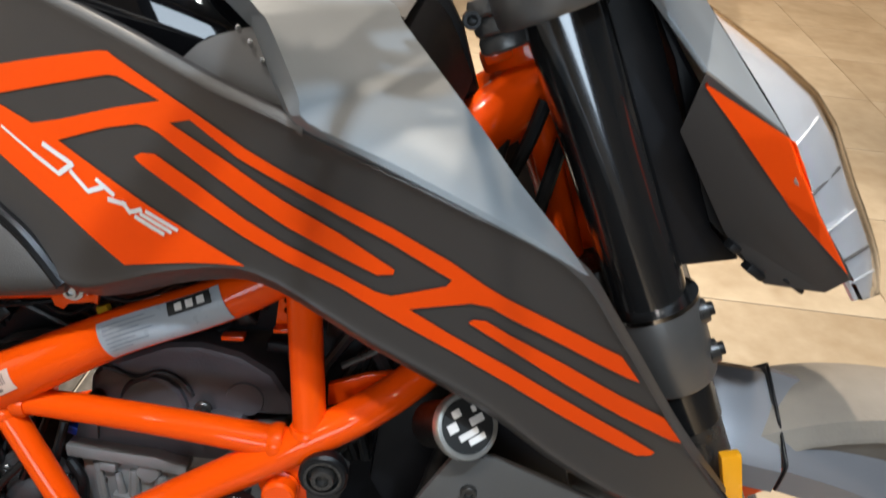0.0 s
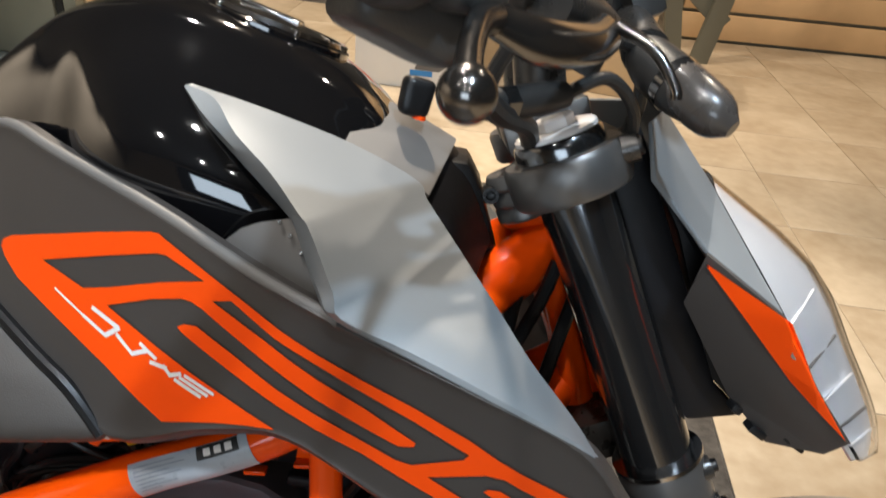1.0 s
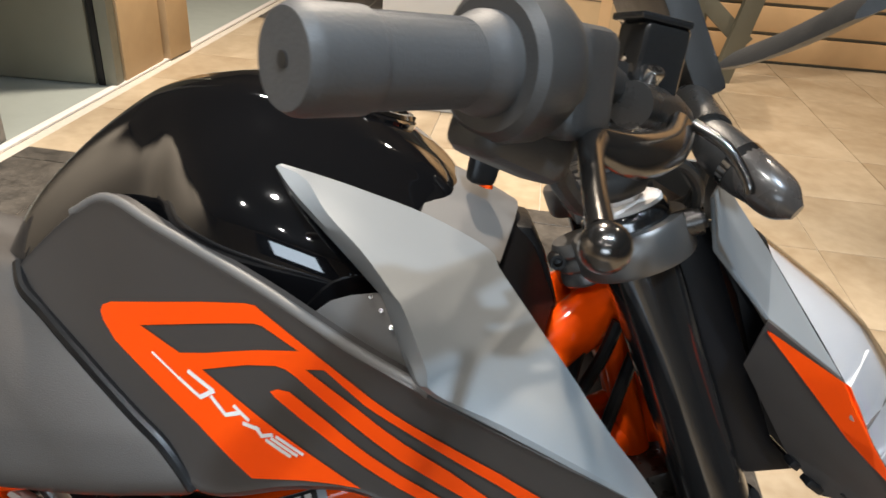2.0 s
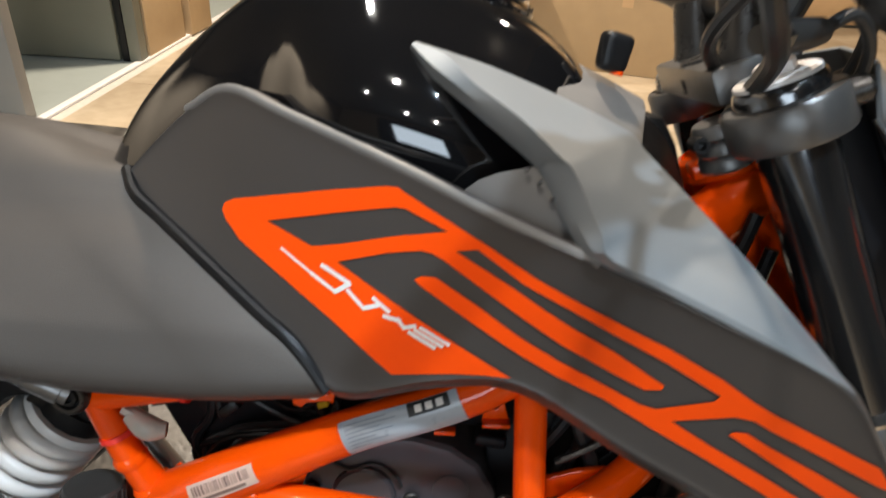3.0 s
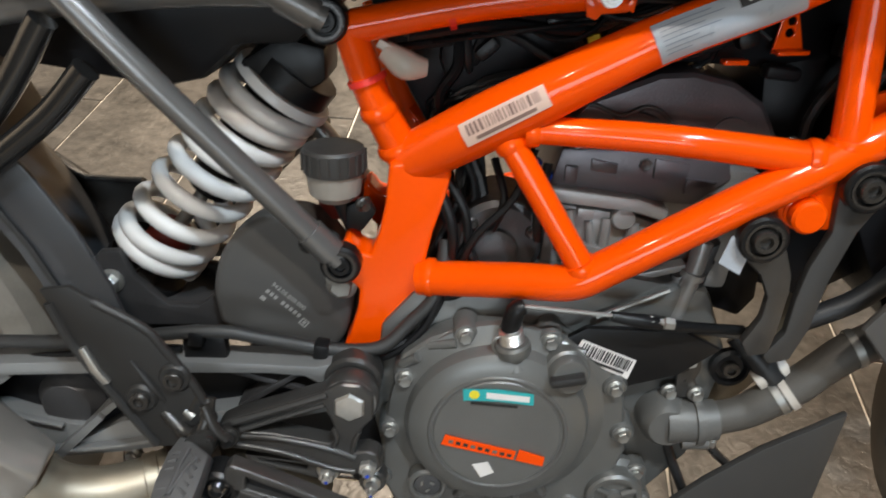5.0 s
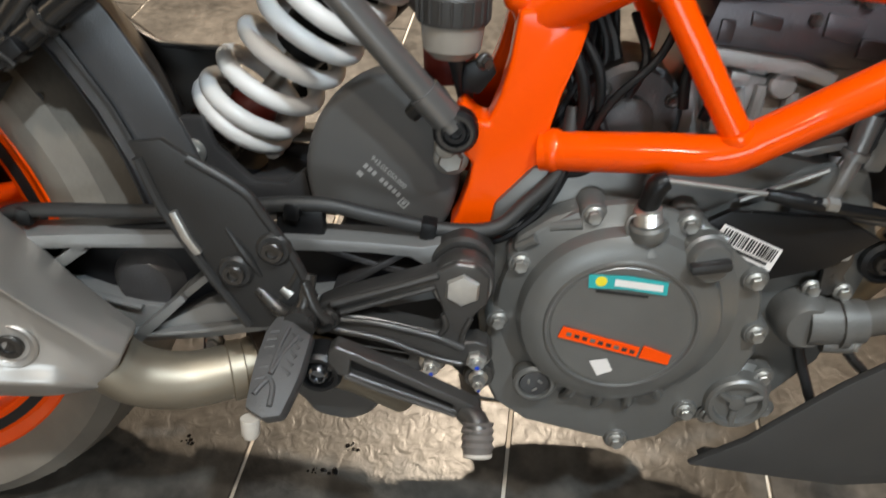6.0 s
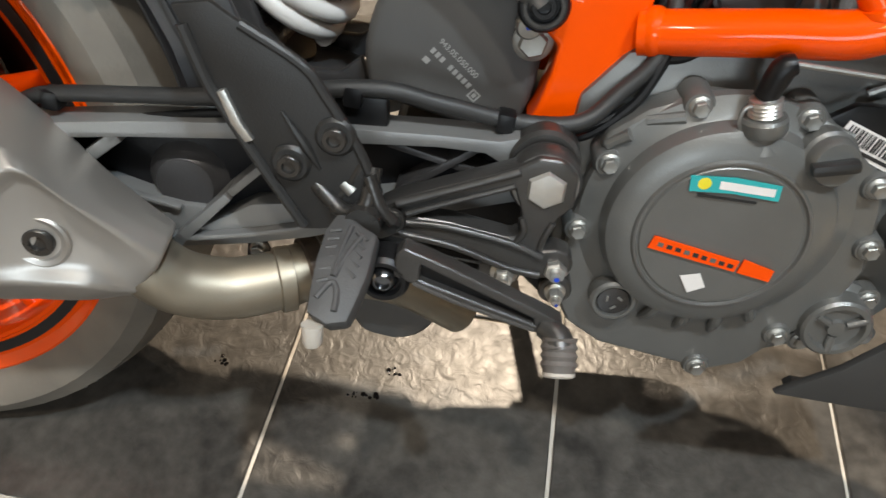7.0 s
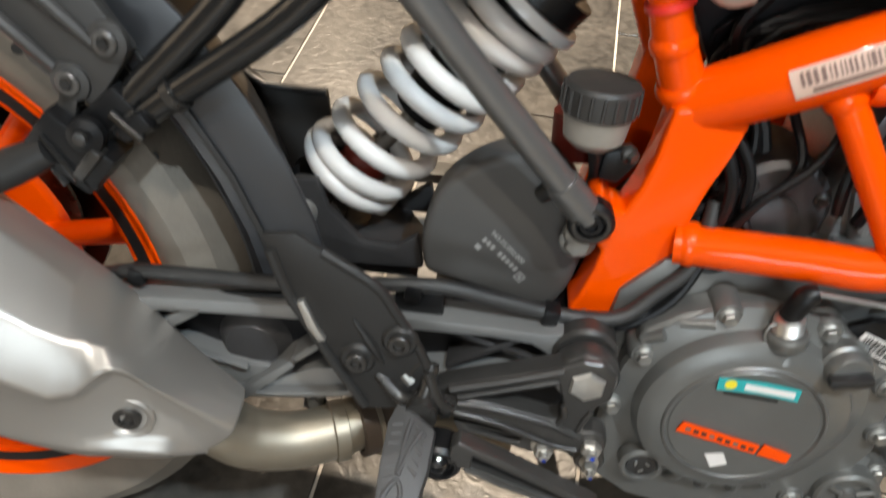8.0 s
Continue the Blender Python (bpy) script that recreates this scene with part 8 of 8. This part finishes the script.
bp("airbox", plate([(-0.34, 0.65), (-0.10, 0.70), (-0.02, 0.70), (0.0, 0.62), (-0.07, 0.60), (-0.25, 0.605), (-0.33, 0.56), (-0.345, 0.60)], -0.035, 0.07, 0.008), DEEP, "black airbox and throttle body behind the frame")
# black sheet added behind the wiring to stand in for deep shade
bp("dark_backing", plate([(-0.402, 0.655), (-0.300, 0.668), (-0.275, 0.610), (-0.300, 0.552), (-0.352, 0.545), (-0.382, 0.600)], -0.022, -0.004, 0.003), DEEP, "added black backing for the dark space behind the wiring")
bp("fan_housing", plate([(-0.105, 0.60), (-0.02, 0.645), (0.03, 0.62), (0.03, 0.45), (-0.03, 0.41), (-0.10, 0.43), (-0.095, 0.52)], -0.035, 0.085, 0.006), DEEP, "black fan housing behind the frame")
bp("throttle_body", lathe([(0, 0), (0.026, 0), (0.028, 0.004), (0.028, 0.05), (0.033, 0.054), (0.033, 0.062), (0, 0.062)], (-0.285, 0.0, 0.585), (0.9, 0, -0.3), 28), DEEP, "black throttle body")
rng = random.Random(77)
for k in range(22):
    xs = -0.385 + 0.02 * rng.random()
    xe = -0.20 + 0.16 * rng.random()
    ys = [-0.070 + 0.05 * rng.random() for _ in range(5)]
    z0 = 0.600 + 0.05 * rng.random()
    pts = [(xs + (xe - xs) * i / 4, ys[i], z0 + 0.045 * (i / 4) * rng.random() + 0.02 * rng.random() - 0.012 * (i == 2)) for i in range(5)]
    bp("wire", tube(pts, rng.choice((0.0018, 0.0022, 0.003, 0.004)), 8, 6), SOFT if k % 3 else BLACK)
for k in range(10):
    x0 = -0.075 + 0.10 * rng.random()
    pts = [(x0, -0.045 - 0.03 * rng.random(), 0.69 - 0.03 * rng.random()), (x0 + 0.02 * rng.random(), -0.05 - 0.03 * rng.random(), 0.64), (x0 - 0.02 + 0.05 * rng.random(), -0.05 - 0.02 * rng.random(), 0.57), (x0 + 0.03 * rng.random() - 0.02, -0.045, 0.50)]
    bp("wire", tube(pts, rng.choice((0.002, 0.003, 0.0045, 0.006)), 8, 6), SOFT if k % 2 else BLACK)
for x, y, z, w, h, tilt in ((-0.31, -0.050, 0.612, 0.018, 0.010, -42), (-0.262, -0.048, 0.634, 0.016, 0.009, -38), (-0.165, -0.048, 0.640, 0.022, 0.014, 12), (-0.060, -0.055, 0.625, 0.014, 0.020, 5), (-0.128, -0.050, 0.624, 0.014, 0.011, -18)):
    bp("connector", box((x, y, z), (w, 0.014, h), (0, tilt, 0), 0.003), BLACK)
for pts in ([(0.073, -0.060, 0.800), (0.065, -0.062, 0.773), (0.050, -0.062, 0.735), (0.04, -0.06, 0.70)], [(0.088, -0.060, 0.775), (0.082, -0.060, 0.746), (0.076, -0.060, 0.716), (0.07, -0.055, 0.68)], [(0.06, -0.045, 0.80), (0.048, -0.055, 0.77), (0.044, -0.055, 0.74)]):
    bp("cable", tube(pts, 0.0052, 10, 5), BLACK, "black cable beside the steering head")
bp("blue_plug", box((-0.262, -0.06, 0.522), (0.011, 0.010, 0.008), (0, 20, 0), 0.002), BLUE, "blue plug")
bp("tail_bracket", plate([(-0.80, 0.60), (-0.72, 0.59), (-0.69, 0.525), (-0.735, 0.47), (-0.79, 0.50)], -0.05, 0.05, 0.006), BLACK, "black tail bracket")
tb = bp("pillion_hanger", tube([(-0.575, -0.105, 0.60), (-0.61, -0.102, 0.566), (-0.673, -0.100, 0.520), (-0.715, -0.10, 0.49)], 0.0094, 16, 4), GLOSS, "gloss black tubular passenger footrest hanger")
part("strut", tube([(-0.60, -0.10, 0.63), (-0.64, -0.10, 0.577), (-0.695, -0.10, 0.522), (-0.735, -0.10, 0.478)], 0.0096, 16, 4), GLOSS, tb)
part("foot_plate", plate([(-0.80, 0.61), (-0.73, 0.60), (-0.695, 0.545), (-0.725, 0.505), (-0.76, 0.53)], -0.108, -0.098, 0.003), BELLY, tb)
part("peg_block", box((-0.742, -0.105, 0.478), (0.05, 0.03, 0.035), (0, 40, 0), 0.004), BLACK, tb)
for x, z in ((-0.708, 0.549), (-0.736, 0.522)):
    part("boss", lathe([(0, 0), (0.0125, 0), (0.0120, 0.004), (0.0095, 0.005), (0, 0.005)], (x, -0.106, z), (0, -1, 0), 28), BELLY, tb)
    bolt(tb, (x, -0.110, z), r=0.0074, h=0.004, material=MACHINED, kind="cap")
    part("socket", lathe([(0, 0), (0.0034, 0), (0.0034, 0.0006), (0, 0.0006)], (x, -0.1150, z), (0, -1, 0), 6), INK, tb)


for dx, dz in ((0.0, 0.0), (0.028, 0.016)):
    part("plate_rib", tube([(-0.806 + dx, -0.109, 0.588 + dz), (-0.77 + dx, -0.110, 0.556 + dz), (-0.744 + dx, -0.109, 0.530 + dz)], [0.004, 0.0048, 0.003], 10, 4), BELLY, tb)
hinge = part("hinge", lathe([(0, 0), (0.0105, 0), (0.0115, 0.002), (0.0115, 0.008), (0.009, 0.010), (0.009, 0.018), (0.0115, 0.020), (0.0110, 0.026), (0.006, 0.028), (0, 0.026)], (-0.7309, -0.096, 0.4903), (0.15, -1, 0.1), 28), BLACK, tb, "dark hinge of the passenger footrest")
part("pin", lathe([(0, 0), (0.0045, 0), (0.0040, 0.003), (0, 0.0035)], (-0.7285, -0.1235, 0.4925), (0.15, -1, 0.1), 18), FORGED, hinge)
for x, y, z, w, h, tilt in ((-0.7160, -0.104, 0.5060, 0.030, 0.018, -42), (-0.7480, -0.108, 0.4790, 0.034, 0.008, 40), (-0.7420, -0.114, 0.4660, 0.036, 0.007, 40), (-0.7600, -0.112, 0.4800, 0.010, 0.030, 40), (-0.7290, -0.118, 0.4740, 0.008, 0.026, 40), (-0.7000, -0.108, 0.4980, 0.022, 0.012, -35), (-0.7440, -0.102, 0.5020, 0.012, 0.020, 20)):
    part("clevis", box((x, y, z), (w, 0.012, h), (0, tilt, 0), 0.0022), BLACK if w > 0.02 else FORGED, tb)
for p0, p1, r in (((-0.7560, -0.120, 0.4900), (-0.7380, -0.121, 0.4620), 0.0026), ((-0.7650, -0.116, 0.4820), (-0.7480, -0.118, 0.4560), 0.0032), ((-0.7130, -0.112, 0.5060), (-0.6960, -0.112, 0.4900), 0.0034)):
    part("rod", tube([p0, p1], r, 10, 1), GLOSS, tb)
part("tube_collar", lathe([(0.0085, -0.003), (0.0115, -0.003), (0.0115, 0.003), (0.0085, 0.003)], (-0.676, -0.100, 0.518), (0.8, 0, 0.58), 24), FORGED, tb)
part("tube_collar", lathe([(0.0085, -0.004), (0.0115, -0.004), (0.0115, 0.004), (0.0085, 0.004)], (-0.700, -0.100, 0.501), (0.8, 0, 0.58), 24), FORGED, tb)
bp("peg_rubber", tube([(-0.755, -0.116, 0.478), (-0.781, -0.118, 0.4646), (-0.83, -0.118, 0.440)], [0.0095, 0.0125, 0.0125], 16, 3), SOFT_GREY, "folded rubber passenger footrest")

# small dark drips on the tiles
rng = random.Random(9)
for x, y, r in ((-0.710, 0.339, 0.009), (-0.540, 0.316, 0.010), (-0.519, 0.345, 0.008), (-0.560, 0.312, 0.005)):
    bm = bmesh.new()
    for k in range(7):
        o = Vector((x + rng.uniform(-1, 1) * r, y + rng.uniform(-0.6, 0.6) * r, 0))
        s = r * rng.uniform(0.12, 0.36)
        lathe([(s, 0.0002), (s * 0.8, 0.0006), (0, 0.0009)], o, (0, 0, 1), 14, bm)
    o = part("oil_drip", bm, TANK, None)
    tagged(o, "small glossy black oil drips on the slate tiles", "oil drip", "drips on the floor")

zp = bp("zinc_plug", lathe([(0, 0), (0.0085, 0), (0.0085, 0.004), (0.0070, 0.006), (0, 0.0065)], (-0.4215, -0.076, 0.4395), (0.1, -1, -0.1), 24), STEEL, "zinc bolt with a blue paint mark")
part("paint_mark", lathe([(0, 0), (0.002, 0), (0, 0.0003)], (-0.4215, -0.0826, 0.4395), (0.1, -1, -0.1), 12), BLUE, zp)
for x, y, z, w in ((-0.268, -0.050, 0.528, 0.007), (-0.300, -0.060, 0.562, 0.014), (-0.285, -0.074, 0.546, 0.010), (-0.33, -0.060, 0.545, 0.010)):
    bp("connector", box((x, y, z), (w, 0.010, 0.007), (0, 25, 0), 0.0015), BLUE if w == 0.007 else WHITE_PL, "small pale plug")
for pts in ([(-0.39, -0.092, 0.372), (-0.372, -0.096, 0.382), (-0.350, -0.094, 0.404), (-0.338, -0.088, 0.430), (-0.33, -0.075, 0.458)], [(-0.345, -0.082, 0.425), (-0.325, -0.086, 0.430), (-0.310, -0.082, 0.445), (-0.318, -0.075, 0.468)], [(-0.348, -0.05, 0.52), (-0.325, -0.06, 0.50), (-0.318, -0.065, 0.47), (-0.335, -0.07, 0.44)], [(-0.30, -0.05, 0.53), (-0.292, -0.07, 0.505), (-0.300, -0.072, 0.48)]):
    bp("wire", tube(pts, 0.0032, 8, 6), BLACK)

# small parts in the gap ahead of the airbox
tab = bp("orange_tab", plate([(-0.105, 0.640), (-0.094, 0.642), (-0.086, 0.616), (-0.108, 0.614)], -0.0485, -0.0455, 0.001, holes=[[(-0.098 + 0.0032 * math.cos(a), z + 0.0032 * math.sin(a)) for a in [k * math.pi / 6 for k in range(12)]] for z in (0.637, 0.629)]), ORANGE, "orange bracket with two holes")
part("tab_fold", box((-0.0965, -0.053, 0.6165), (0.022, 0.012, 0.003), (0, -3, 0), 0.001), ORANGE, tab)
bp("orange_tab", box((-0.1365, -0.058, 0.6095), (0.017, 0.010, 0.0035), (0, -2, 0), 0.001), ORANGE, "small orange tab")
bp("relay_block", box((-0.100, -0.052, 0.602), (0.026, 0.014, 0.010), (0, 5, 0), 0.004, segs=3), DEEP, "black relay block")
bp("hose", tube([(-0.056, -0.078, 0.680), (-0.050, -0.080, 0.666), (-0.037, -0.081, 0.649), (-0.020, -0.080, 0.636), (-0.002, -0.078, 0.631)], 0.0075, 14, 5), SOFT, "black rubber hose")
for x, z, w, h, r in ((-0.019, 0.658, 0.011, 0.013, 12), (-0.0145, 0.643, 0.015, 0.009, -8)):
    bp("white_tape", box((x, -0.079, z), (w, 0.006, h), (0, r, 0), 0.0015), WHITE_PL, "white tape on the wiring")
bp("steel_rod", tube([(-0.052, -0.085, 0.606), (-0.030, -0.086, 0.619), (-0.012, -0.085, 0.631)], 0.0028, 10, 3), FORGED, "dark steel rod")
